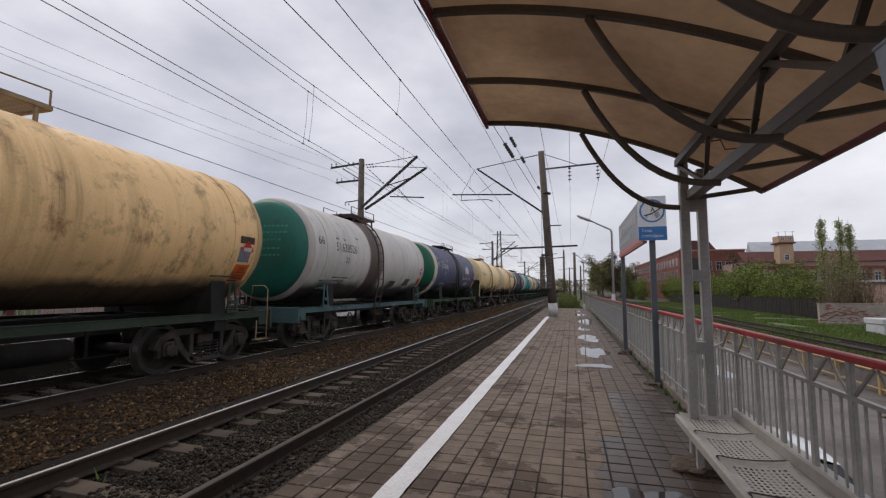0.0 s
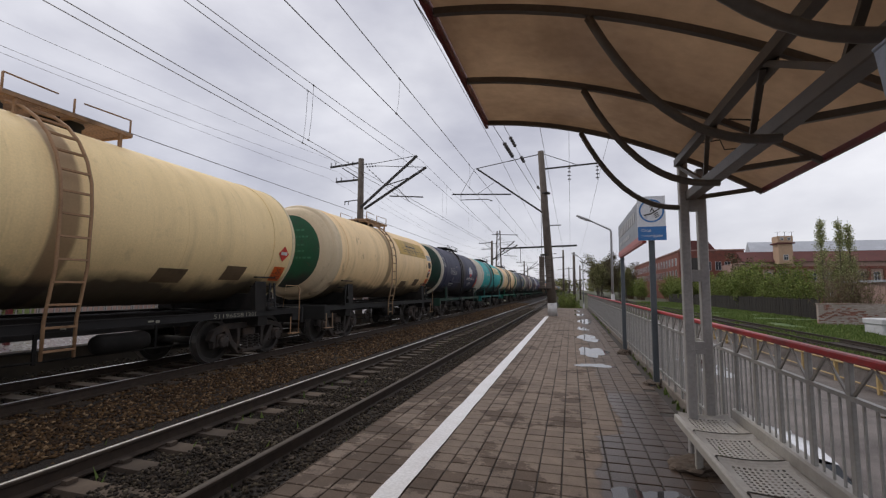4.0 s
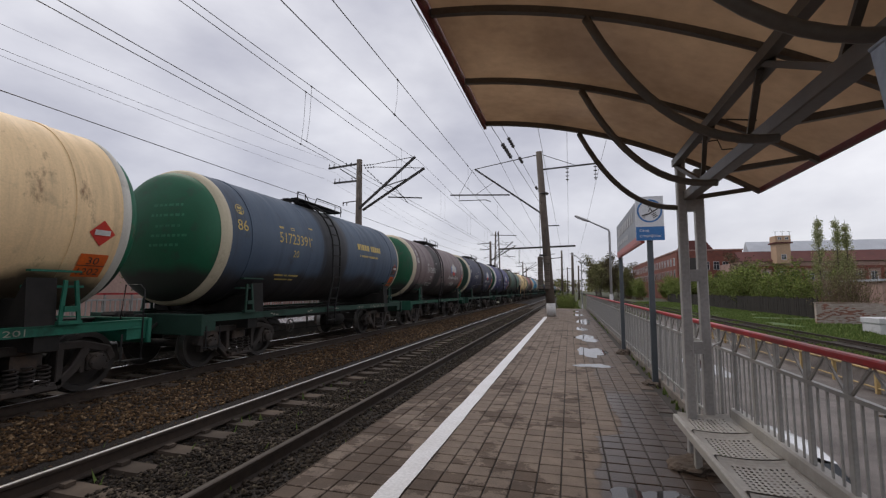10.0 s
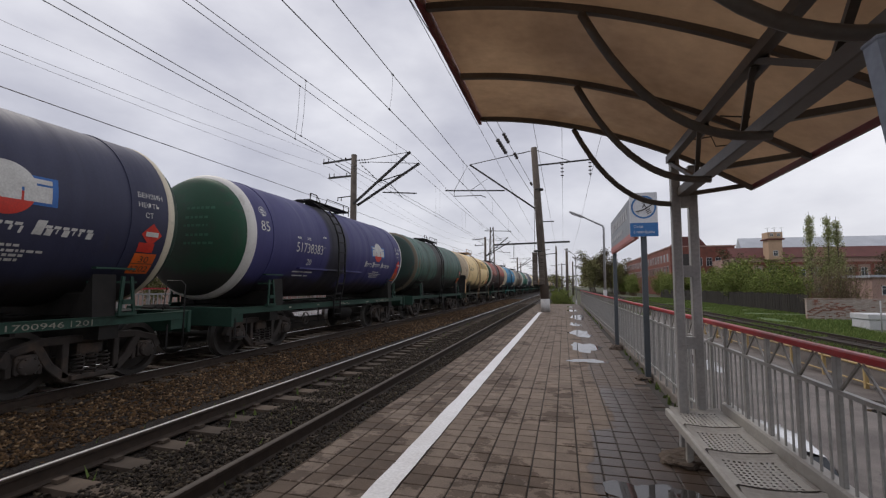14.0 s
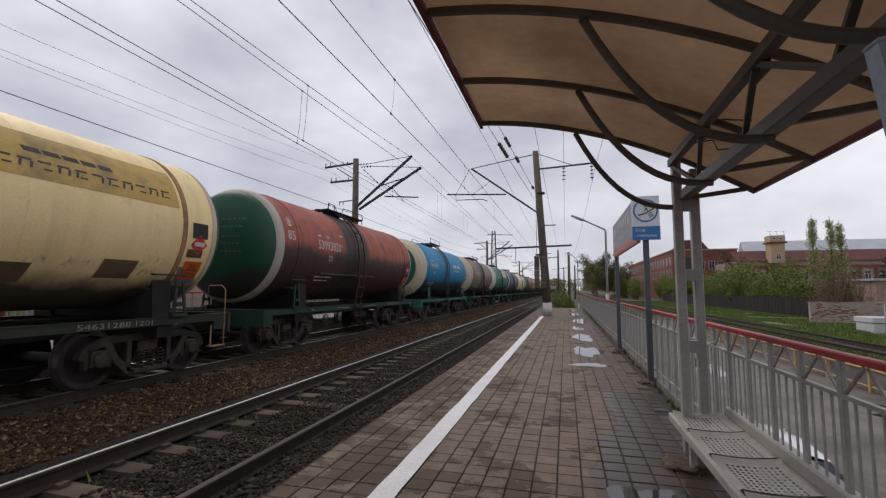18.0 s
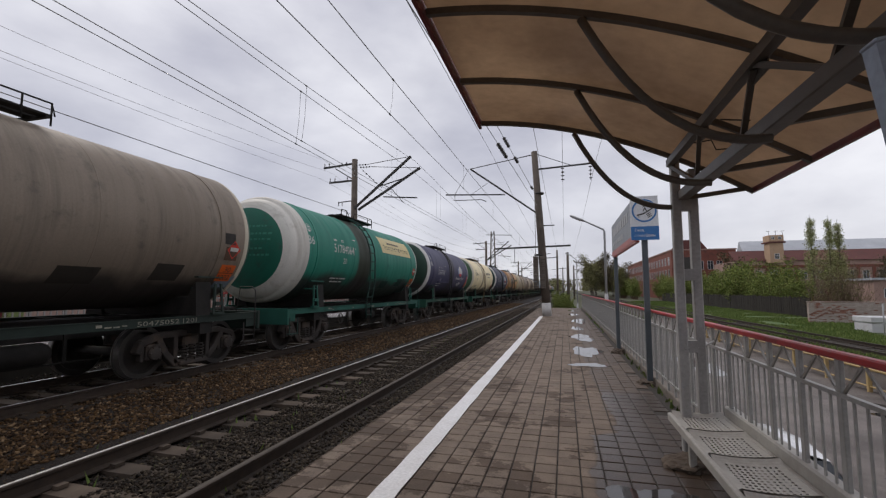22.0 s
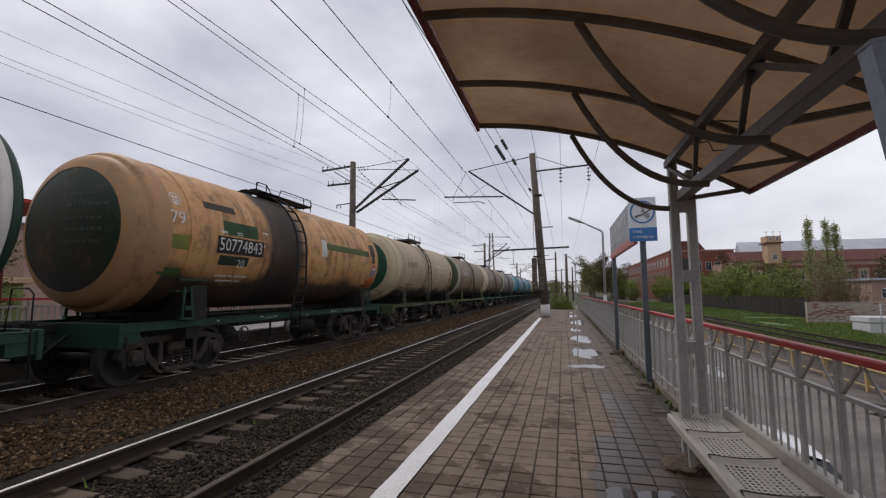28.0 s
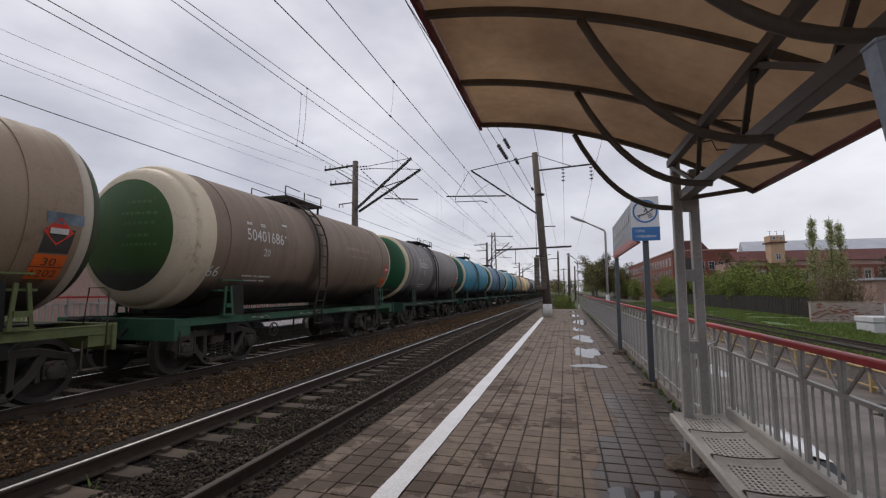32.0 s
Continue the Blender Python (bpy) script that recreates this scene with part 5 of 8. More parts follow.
def tile_mesh():
    bm = B()
    w, l, g, c = TW / 2, TL / 2, 0.0055, 0.005
    a = [bm.verts.new((x, y, -0.014)) for x, y in ((-w + g, -l + g), (w - g, -l + g), (w - g, l - g), (-w + g, l - g))]
    b = [bm.verts.new((x, y, -0.004)) for x, y in ((-w + g, -l + g), (w - g, -l + g), (w - g, l - g), (-w + g, l - g))]
    e = g + c
    d = [bm.verts.new((x, y, 0)) for x, y in ((-w + e, -l + e), (w - e, -l + e), (w - e, l - e), (-w + e, l - e))]
    for p, q in ((a, b), (b, d)):
        for i in range(4):
            bm.faces.new((p[i], p[(i + 1) % 4], q[(i + 1) % 4], q[i]))
    bm.faces.new(d)
    return mesh_of("tile", bm, M_PAVING)


# ---- white safety line ----
def white_line():
    bm = B()
    rng = random.Random(5)
    ys = [PY0 + i * 0.35 for i in range(int((PY1 - 11.8 - PY0) / 0.35))]
    rows = [(bm.verts.new((-1.337 + rng.uniform(-0.006, 0.006), y, PZ + 0.004)), bm.verts.new((-1.157 + rng.uniform(-0.006, 0.006), y, PZ + 0.004))) for y in ys]
    for a, b in zip(rows, rows[1:]):
        bm.faces.new((a[0], a[1], b[1], b[0]))
    single("white_line", bm, M_LINE, "white painted safety line along the platform", "line marking", kind="structure")


white_line()

# ---- back fence ----
FX, FZ = 1.30, 1.297
BAY = 0.395


def build_fence():
    f = thing("platform_fence", "light grey steel fence with a red top rail", "fence", at=pose(FX, 0, 0))
    y0, y1 = -5.0, 37.3
    bm = B()
    box(bm, -0.026, y0, FZ - 0.02, 0.026, y1, FZ + 0.02, bevel=0.008)
    part("top_rail", bm, M_RED, f, "red painted handrail")
    for z, h in ((1.105, 0.022), (0.42, 0.024)):
        bm = B()
        box(bm, -0.014, y0, z - h / 2, 0.014, y1, z + h / 2)
        part("rail", bm, M_FENCE, f)
    bm = B()
    box(bm, -0.012, -0.022, 0, 0.012, 0.022, FZ - 0.0205 - PZ, bevel=0.004)
    post = mesh_of("post", bm, M_FENCE)
    bm = B()
    box(bm, -0.0045, -0.007, 0.42, 0.0045, 0.007, 1.10)
    bal = mesh_of("baluster", bm, M_FENCE)
    bm = B()
    for s in (-1, 1):
        bar(bm, (0, s * (BAY / 2 - 0.03), 1.12), (0, s * 0.012, FZ - 0.03), 0.010, 0.014)
    tri = mesh_of("truss", bm, M_FENCE)
    n = int((y1 - y0) / BAY)
    off = 2.69 - BAY * round((2.69 - y0) / BAY)
    for i in range(n):
        y = off + i * BAY
        part("post", post, None, f, at=pose(0, y, PZ))
        part("truss", tri, None, f, at=pose(0, y + BAY / 2, 0))
        for j in (1, 2, 3):
            part("baluster", bal, None, f, at=pose(0, y + BAY * j / 4, 0))


build_fence()

# ---- waiting shelter canopy ----
CY = 4.3
RIBS = [4.3, 3.36, 2.44, 1.52, 0.6, -0.3, -1.2]
EDGE_L, EDGE_R = -0.76, 1.56


def canopy_z(x):
    """Height of the canopy's underside: an arch that drops towards the fence."""
    u = (x - EDGE_L) / (EDGE_R - EDGE_L)
    return 3.27 - 0.16 * u - 0.66 * u * u


def build_canopy():
    c = thing("shelter_canopy", "arched waiting shelter canopy of brown painted steel with beige sheeting", "canopy", at=pose(0, 0, 0))
    xs = [EDGE_L + (EDGE_R - EDGE_L) * i / 24 for i in range(25)]
    ya, yb = RIBS[0] + 0.02, RIBS[-1]
    bm = B()
    lo = [[bm.verts.new((x, y, canopy_z(x) + 0.035)) for x in xs] for y in (yb, ya)]
    hi = [[bm.verts.new((x, y, canopy_z(x) + 0.047)) for x in xs] for y in (yb, ya)]
    for i in range(24):
        for q in ((lo[0][i], lo[1][i], lo[1][i + 1], lo[0][i + 1]), (hi[0][i], hi[0][i + 1], hi[1][i + 1], hi[1][i])):
            bm.faces.new(q).smooth = True
    part("roof_sheet", bm, M_SHEET, c, "beige plastic roof sheeting, darker with grime")
    for y in RIBS:
        bm = B()
        rings = [[bm.verts.new((x, y + dy, canopy_z(x) + dz)) for dy, dz in ((-0.018, -0.016), (0.018, -0.016), (0.018, 0.024), (-0.018, 0.024))] for x in xs]
        for a, b in zip(rings, rings[1:]):
            for i in range(4):
                bm.faces.new((a[i], a[(i + 1) % 4], b[(i + 1) % 4], b[i]))
        bm.faces.new(rings[0][::-1]), bm.faces.new(rings[-1])
        part("rib", bm, M_STEEL, c)
    for x, d in ((EDGE_L - 0.02, -1), (EDGE_R + 0.02, 1)):
        bm = B()
        box(bm, x - 0.014, yb, canopy_z(x) - (0.035 if d < 0 else -0.012), x + 0.014, ya + 0.03, canopy_z(x) + 0.06)
        part("edge_trim", bm, M_REDTRIM, c, "dark red edge trim")
    bm = B()
    for a, b in zip(xs[::2], xs[2::2]):
        bar(bm, (a - 0.002, ya + 0.025, canopy_z(a) + 0.035), (b + 0.002, ya + 0.025, canopy_z(b) + 0.035), 0.02, 0.05)
    part("end_trim", bm, M_REDTRIM, c, "dark red edge trim")
    for pts in (((1.02, 3.90), (1.10, 3.72), (1.17, 3.86), (1.25, 3.70)), ((1.12, 3.62), (1.22, 3.50), (1.30, 3.60)), ((1.05, 3.35), (1.18, 3.22)), ((0.95, 2.0), (1.06, 1.92), (1.12, 1.98))):
        bm = B()
        tube(bm, [(x, y, canopy_z(x) + 0.032) for x, y in pts], 0.006, 4)
        part("scrawl", bm, M_DARKSTEEL, c, "dark scrawled stroke")
    # the longitudinal girder over the posts
    bm = B()
    box(bm, 0.975, yb, 2.40, 1.06, ya - 0.05, 2.48, bevel=0.006)
    part("girder", bm, M_STEEL, c)
    bm = B()
    box(bm, 0.90, yb, canopy_z(0.92) - 0.10, 0.955, ya - 0.02, canopy_z(0.92) - 0.04)
    part("purlin", bm, M_STEEL, c)
    for y in RIBS:
        bm = B()
        pts = [(0.12 + 0.86 * u, y, 2.345 + (canopy_z(0.13) - 0.02 - 2.345) * (1 - u) ** 2.4) for u in [i / 12 for i in range(13)]]
        tube(bm, pts, 0.024, 8)
        part("brace", bm, M_STEEL, c)
        bm = B()
        bar(bm, (1.02, y, 2.42), (1.50, y, canopy_z(1.50) - 0.01), 0.035, 0.035)
        part("strut", bm, M_STEEL, c)
    for y in RIBS:
        for d in (0.44, -0.44):
            if y + d < ya - 0.05:
                bm = B()
                bar(bm, (0.93, y + d * 0.05, canopy_z(0.93) - 0.09), (1.01, y + d, 2.475), 0.03, 0.03)
                part("diagonal", bm, M_STEEL, c)
        bm = B()
        box(bm, 0.948, y - 0.09, canopy_z(0.93) - 0.15, 0.956, y + 0.09, canopy_z(0.93) - 0.03)
        part("gusset", bm, M_STEEL, c)
    for y in (CY, 0.2):
        for x in (0.965, 1.115):
            bm = B()
            box(bm, x - 0.036, y - 0.04 + (x - 0.965) * 0.4, PZ, x + 0.036, y + 0.04 + (x - 0.965) * 0.4, canopy_z(x) - 0.02, bevel=0.008)
            part("post", bm, M_GREY, c)
        for z in (1.14, 1.75, 2.36):
            bm = B()
            box(bm, 1.0, y - 0.02, z - 0.05, 1.08, y + 0.05, z + 0.05)
            part("post_tie", bm, M_GREY, c)




def sheet_material():
    """Translucent brown tinted roof sheeting: daylight shines through it."""
    m, nt, b = shader("roof_sheeting")
    big, fine = noise_tex(nt, 0.9, 6), noise_tex(nt, 12, 5)
    col = mixed(nt, ramp(nt, big, [(0.35, 0.0), (0.7, 1.0)]), (0.43, 0.33, 0.245), (0.66, 0.53, 0.40))
    col = mixed(nt, 0.4, col, ramp(nt, fine, [(0.3, 0.75), (0.7, 1.15)]), "MULTIPLY")
    put(nt, b.inputs["Base Color"], col)
    b.inputs["Roughness"].default_value = 0.22
    tr, mx = nt.nodes.new("ShaderNodeBsdfTranslucent"), nt.nodes.new("ShaderNodeMixShader")
    nt.links.new(col, tr.inputs[0])
    mx.inputs[0].default_value = 0.6
    nt.links.new(b.outputs[0], mx.inputs[1])
    nt.links.new(tr.outputs[0], mx.inputs[2])
    nt.links.new(mx.outputs[0], nt.nodes["Material Output"].inputs[0])
    return m


M_SHEET = sheet_material()
build_canopy()


def tie_bar():
    bm = B()
    tube(bm, [(0.97, 4.26, 1.12), (1.12, 4.34, 1.13), (FX, 4.62, 1.16)], 0.008, 6)
    part("tie_bar", bm, M_GREY, bpy.data.objects["shelter_canopy"])


tie_bar()

# ---- overhead line masts ----


def build_mast():
    m = thing("overhead_line_mast", "leaning round concrete overhead line mast with a whitewashed foot", "mast", at=pose(-1.0, 25.7, PZ))
    bm = B()
    tube(bm, [(0, 0, 0.7), (-0.5, 0, 9.35)], 0.24, 16, r1=0.17)
    part("pole", bm, M_MAST, m)
    bm = B()
    tube(bm, [(0.03, 0, 0), (0, 0, 0.72)], 0.26, 16, r1=0.245)
    part("foot", bm, M_WHITEWASH, m, "whitewashed concrete foot")
    bm = B()
    box(bm, -0.62, -0.35, 1.5, -0.05, 0.2, 3.3, bevel=0.02)
    part("brick_pack", bm, M_MAST, m)
    bm = B()
    bar(bm, (-0.45, 0, 5.8), (-4.25, 0, 8.6), 0.09, 0.09)
    part("cantilever", bm, M_DARKSTEEL, m)
    bm = B()
    tube(bm, [(-0.5, 0, 9.2), (-4.25, 0, 8.6)], 0.025, 6)
    part("tie_rod", bm, M_DARKSTEEL, m)


build_mast()



# ---- platform things ----
M_WATER, _nt, _b = shader("puddle_water")
_b.inputs["Base Color"].default_value = (0.045, 0.042, 0.04, 1)
put(_nt, _b.inputs["Roughness"], ramp(_nt, noise_tex(_nt, 4.5, 5, (1, 0.5, 1), 0.65, "Generated"), [(0.50, 0.02), (0.70, 0.24)]))
_b.inputs["IOR"].default_value = 1.5
bump(_nt, _b, noise_tex(_nt, 5, 2), 0.03, 0.002)


def puddle(cx, cy, rx, ry, seed):
    rng = random.Random(seed)
    ph = [rng.uniform(0, 6.3) for _ in range(5)]
    bm = B()
    n = 56
    ring = []
    for i in range(n):
        a = 2 * math.pi * i / n
        r = 1 + 0.20 * math.sin(2 * a + ph[0]) + 0.15 * math.sin(3 * a + ph[1]) + 0.10 * math.sin(5 * a + ph[2]) + 0.06 * math.sin(9 * a + ph[3]) + 0.04 * math.sin(14 * a + ph[4])
        ring.append(bm.verts.new((rx * r * math.cos(a), ry * r * math.sin(a), 0)))
    c = bm.verts.new((0, 0, 0))
    for i in range(n):
        bm.faces.new((ring[i], ring[(i + 1) % n], c))
    single("puddle", bm, M_WATER, "shallow rain puddle that mirrors the sky", "puddle", "puddles on the platform", kind="structure", at=pose(cx, cy, PZ + 0.003))


for _i, _p in enumerate([(0.42, 9.12, 0.30, 0.24), (0.46, 11.1, 0.27, 0.95), (0.46, 14.3, 0.32, 0.9), (0.62, 21.8, 0.36, 1.4), (0.45, 27.5, 0.25, 1.2), (0.56, 3.42, 0.25, 0.26), (0.42, 32.5, 0.22, 0.9), (0.40, 17.6, 0.2, 0.7)]):
    puddle(*_p, _i + 3)


def build_bench():
    """Perforated grey metal seats on a long frame that runs towards the viewer."""
    b = thing("platform_bench", "grey painted metal bench with perforated seats", "bench", at=pose(0, 0, 0))
    xa, xb, z = 0.86, 1.24, 0.565
    pitch, y1 = 0.535, 4.34
    seats = 8
    holes = 8
    for i in range(seats):
        y = y1 - (i + 0.5) * pitch
        bm = B()
        l, w = pitch / 2 - 0.012, (xb - xa) / 2

        def h(u, v):
            return 0.034 * (abs(v) ** 6) - 0.014 * (1 - u * u) + 0.004 * u
        m, n = 26, 26
        grid = [[None] * (n + 1) for _ in range(m + 1)]
        for a in range(m + 1):
            for c in range(n + 1):
                u, v = -1 + 2 * a / m, -1 + 2 * c / n
                grid[a][c] = bm.verts.new((u * w, v * l, h(u, v)))
        for a in range(m):
            for c in range(n):
                if a % 2 == 0 and c % 2 == 0 and 3 < a < m - 2 and 3 < c < n - 2:
                    continue
                bm.faces.new((grid[a][c], grid[a + 1][c], grid[a + 1][c + 1], grid[a][c + 1]))
        me = mesh_of("seat", bm, M_BENCH)
        part("seat", me, None, b, at=pose((xa + xb) / 2, y, z))
    for x in (xa - 0.012, xb + 0.012):
        bm = B()
        box(bm, x - 0.018, y1 - seats * pitch, z - 0.055, x + 0.018, y1, z + 0.008, bevel=0.006)
        part("side_rail", bm, M_BENCH, b)
    bm = B()
    box(bm, xb + 0.032, y1 - seats * pitch, z - 0.03, xb + 0.115, y1 + 0.02, z + 0.085, bevel=0.012)
    part("back_rail", bm, M_BENCH, b)
    for y in (y1 - 0.3, y1 - 2.2, y1 - 4.1):
        for x in (0.94, 1.2):
            bm = B()
            box(bm, x - 0.025, y - 0.025, PZ, x + 0.025, y + 0.025, z - 0.055, bevel=0.004)
            part("leg", bm, M_BENCH, b)
        bm = B()
        box(bm, 0.88, y - 0.02, z - 0.09, 1.25, y + 0.02, z - 0.05)
        part("cross_bar", bm, M_BENCH, b)


M_BENCH = surface("bench_paint", (0.36, 0.34, 0.31), (0.42, 0.40, 0.37), 2, 0.5, bumps=0.08, dirt=(0.25, 0.23, 0.21))
build_bench()


def rubble_block(x, y, rx, ry, hh, seed, name="concrete_footing", label="lump of rough broken concrete round a post foot"):
    bm = B()
    bmesh.ops.create_icosphere(bm, subdivisions=4, radius=1)
    noise_off = Vector((seed * 3.7, 1.3, 2.2))
    for v in bm.verts:
        d = 1 + 0.35 * noise.noise(v.co * 1.6 + noise_off) + 0.16 * noise.noise(v.co * 4.5 + noise_off) + 0.06 * noise.noise(v.co * 11)
        v.co = Vector((v.co.x * rx * d, v.co.y * ry * d, max(-0.05, v.co.z * hh * d)))
    single(name, bm, M_RUBBLE, label, "concrete", at=pose(x, y, PZ))


M_RUBBLE = surface("rough_concrete", (0.085, 0.062, 0.047), (0.135, 0.102, 0.078), 9, 0.95, fine=50, bumps=0.9, dist=0.012, dirt=(0.045, 0.035, 0.027))
rubble_block(0.97, 4.16, 0.20, 0.17, 0.085, 1)
rubble_block(1.20, 7.55, 0.15, 0.16, 0.07, 2)
rubble_block(1.16, 11.05, 0.15, 0.16, 0.10, 3)

M_SIGNPOST = surface("sign_post_paint", (0.065, 0.078, 0.09), (0.085, 0.098, 0.11), 3, 0.5, bumps=0.06)
M_SIGNWHITE = surface("sign_white", (0.70, 0.71, 0.73), (0.66, 0.67, 0.69), 3, 0.4, bumps=0.03)
M_SIGNBLUE = surface("sign_blue", (0.03, 0.16, 0.42), (0.028, 0.145, 0.38), 3, 0.4, bumps=0.03)
M_SIGNGREY = surface("sign_grey", (0.15, 0.165, 0.185), (0.18, 0.195, 0.215), 3, 0.4, bumps=0.03)
M_SIGNRED = surface("sign_red", (0.42, 0.075, 0.05), (0.36, 0.06, 0.045), 3, 0.4, bumps=0.03)


def build_signs():
    post = thing("exit_sign", "white and blue platform exit sign on a dark grey post", "sign", at=pose(1.22, 7.52, PZ))
    bm = B()
    box(bm, -0.04, -0.04, 0, 0.04, 0.04, 2.86, bevel=0.006)
    box(bm, -0.1, -0.1, 0, 0.1, 0.1, 0.02)
    part("post", bm, M_SIGNPOST, post)
    bm = B()
    box(bm, -0.20, -0.075, 2.19, 0.20, -0.045, 2.875, bevel=0.004)
    part("board", bm, M_SIGNWHITE, post)
    bm = B()
    box(bm, -0.201, -0.080, 2.189, 0.201, -0.0755, 2.40)
    part("blue_panel", bm, M_SIGNBLUE, post)
    up = Matrix(((1, 0, 0, 0), (0, 0, -1, -0.0835), (0, 1, 0, 0), (0, 0, 0, 1)))
    bm = B()
    flat_text(bm, "Сход", Matrix.Translation((-0.15, 0, 2.315)) @ up, 0.05)
    flat_text(bm, "с плат", Matrix.Translation((-0.15, 0, 2.237)) @ up, 0.034, 0.150)
    flat_text(bm, "о", Matrix.Translation((0.006, 0, 2.237)) @ up, 0.034, 0.034)
    box(bm, 0.0205, -0.0845, 2.225, 0.0255, -0.0835, 2.285)
    flat_text(bm, "рмы", Matrix.Translation((0.047, 0, 2.225)) @ up, 0.046, 0.098)
    part("lettering", bm, M_SIGNWHITE, post)
    # pictogram: ring, walker, stairs
    bm = B()
    n = 40
    a = [[bm.verts.new((r * math.cos(2 * math.pi * i / n), -0.0785, 2.645 + r * math.sin(2 * math.pi * i / n))) for i in range(n)] for r in (0.155, 0.18)]
    for i in range(n):
        bm.faces.new((a[0][i], a[0][(i + 1) % n], a[1][(i + 1) % n], a[1][i]))
    part("ring", bm, M_SIGNBLUE, post)
    bm = B()
    y = -0.079
    for p, q, w in (((-0.11, 2.575), (-0.005, 2.60), 0.02), ((-0.005, 2.60), (0.12, 2.68), 0.018), ((-0.08, 2.57), (-0.08, 2.53), 0.016), ((0.01, 2.74), (0.01, 2.68), 0.022), ((0.01, 2.69), (0.035, 2.635), 0.012), ((0.01, 2.69), (-0.015, 2.635), 0.012), ((0.01, 2.735), (0.045, 2.70), 0.009), ((0.01, 2.735), (-0.02, 2.70), 0.009), ((0.03, 2.585), (0.09, 2.62), 0.012), ((0.04, 2.56), (0.10, 2.595), 0.012), ((0.05, 2.535), (0.11, 2.57), 0.012)):
        bar(bm, (p[0], y, p[1]), (q[0], y, q[1]), 0.004, w, (0, 0, 1))
    lathe(bm, [(-0.002, 0.014), (0.002, 0.014), (0.002, 0.0)], "y", 10, (0.01, y, 2.765))
    part("pictogram", bm, M_INK_DARK, post)
    # station name board between two posts, side-on
    b = thing("station_name_board", "grey station name board with a red lower edge on dark posts", "sign", at=pose(1.16, 0, PZ))
    for yy in (11.05,):
        bm = B()
        box(bm, -0.04, yy - 0.04, 0, 0.04, yy + 0.04, 2.88, bevel=0.006)
        part("post", bm, M_SIGNPOST, b)
    bm = B()
    box(bm, -0.05, 7.6, 2.20, 0.0, 11.1, 2.90, Matrix.Translation((-0.012, 0, 0)), 0.005)
    part("board", bm, M_SIGNGREY, b)
    bm = B()
    box(bm, -0.068, 7.6, 2.20, -0.0625, 11.1, 2.30)
    box(bm, -0.06, 7.6, 2.17, 0.0, 11.1, 2.199)
    part("red_edge", bm, M_SIGNRED, b)
    bm = B()
    for i in range(9):
        yy = 10.8 - i * 0.28
        box(bm, -0.068, yy - 0.2, 2.60, -0.0625, yy, 2.78)
    for i in range(6):
        yy = 10.8 - i * 0.3
        box(bm, -0.068, yy - 0.22, 2.40, -0.0625, yy, 2.48)
    tagged(part("lettering", bm, M_LAMP, b), kind="stuff")


M_LAMP = surface("lamp_grey", (0.36, 0.36, 0.37), (0.42, 0.42, 0.43), 3, 0.5, bumps=0.05)
build_signs()


def street_lamp(x, y, z0, h, reach):
    t = thing("street_lamp", "slim light grey steel street lamp with a flat head", "street lamp", "lamps along the platform", at=pose(x, y, z0))
    bm = B()
    tube(bm, [(0, 0, 0), (0, 0, 1.3)], 0.062, 10)
    tube(bm, [(0, 0, 1.28), (0, 0, h - 0.1), (-0.03, 0, h - 0.02), (-reach * 0.25, 0, h + 0.10), (-reach * 0.62, 0, h + 0.30)], 0.04, 8, r1=0.025)
    part("pole", bm, M_LAMP, t)
    bm = B()
    lathe(bm, [(-0.32, 0.0), (-0.28, 0.08), (0.1, 0.10), (0.26, 0.05), (0.3, 0.0)], "x", 12)
    for v in bm.verts:
        v.co.z *= 0.45
    hd = part("lamp_head", bm, M_LAMP, t, at=pose(-reach * 0.8, 0, h + 0.385, 0, 24, 0))
    bm = B()
    lathe(bm, [(-0.26, 0.0), (-0.2, 0.06), (0.08, 0.075), (0.14, 0.0)], "x", 12, (0, 0, 0))
    for v in bm.verts:
        v.co.z = v.co.z * 0.25 - 0.035
    part("lens", bm, M_SIGNWHITE, hd)


street_lamp(1.36, 16.1, PZ, 3.5, 1.05)
street_lamp(1.0, 38.2, -0.75, 4.9, 0.75)


def build_info_board():
    t = thing("information_cabinet", "blue grey metal information cabinet with dark glass hung under the shelter", "notice board", at=pose(0.688, 1.2, 2.17, 0, -7.5, 0))
    bm = B()
    box(bm, 0, -0.02, -1.1, 0.035, 0.03, 0)
    part("frame", bm, M_CAB, t)
    bm = B()
    box(bm, 0.035, -0.02, -0.055, 0.9, 0.03, 0)
    part("frame", bm, M_CAB, t)
    bm = B()
    box(bm, -0.003, -0.024, 0.0, 0.92, 0.035, 0.012, bevel=0.004)
    part("top_cap", bm, M_CAB, t)
    bm = B()
    box(bm, 0.035, 0.005, -1.1, 0.9, 0.025, -0.055)
    part("back_panel", bm, M_CAB, t)
    bm = B()
    box(bm, 0.055, -0.002, -1.05, 0.85, 0.004, -0.085)
    part("glass", bm, M_DARKGLASS, t, "dark glass pane")


M_CAB = surface("cabinet_blue_grey", (0.26, 0.30, 0.37), (0.30, 0.34, 0.41), 3, 0.45, bumps=0.05)
M_DARKGLASS = surface("dark_glass", (0.03, 0.035, 0.045), (0.04, 0.045, 0.055), 2, 0.12, bumps=0.0)
build_info_board()

# ---- overhead line equipment ----
M_INSUL = surface("insulator", (0.05, 0.045, 0.045), (0.08, 0.07, 0.065), 6, 0.3)


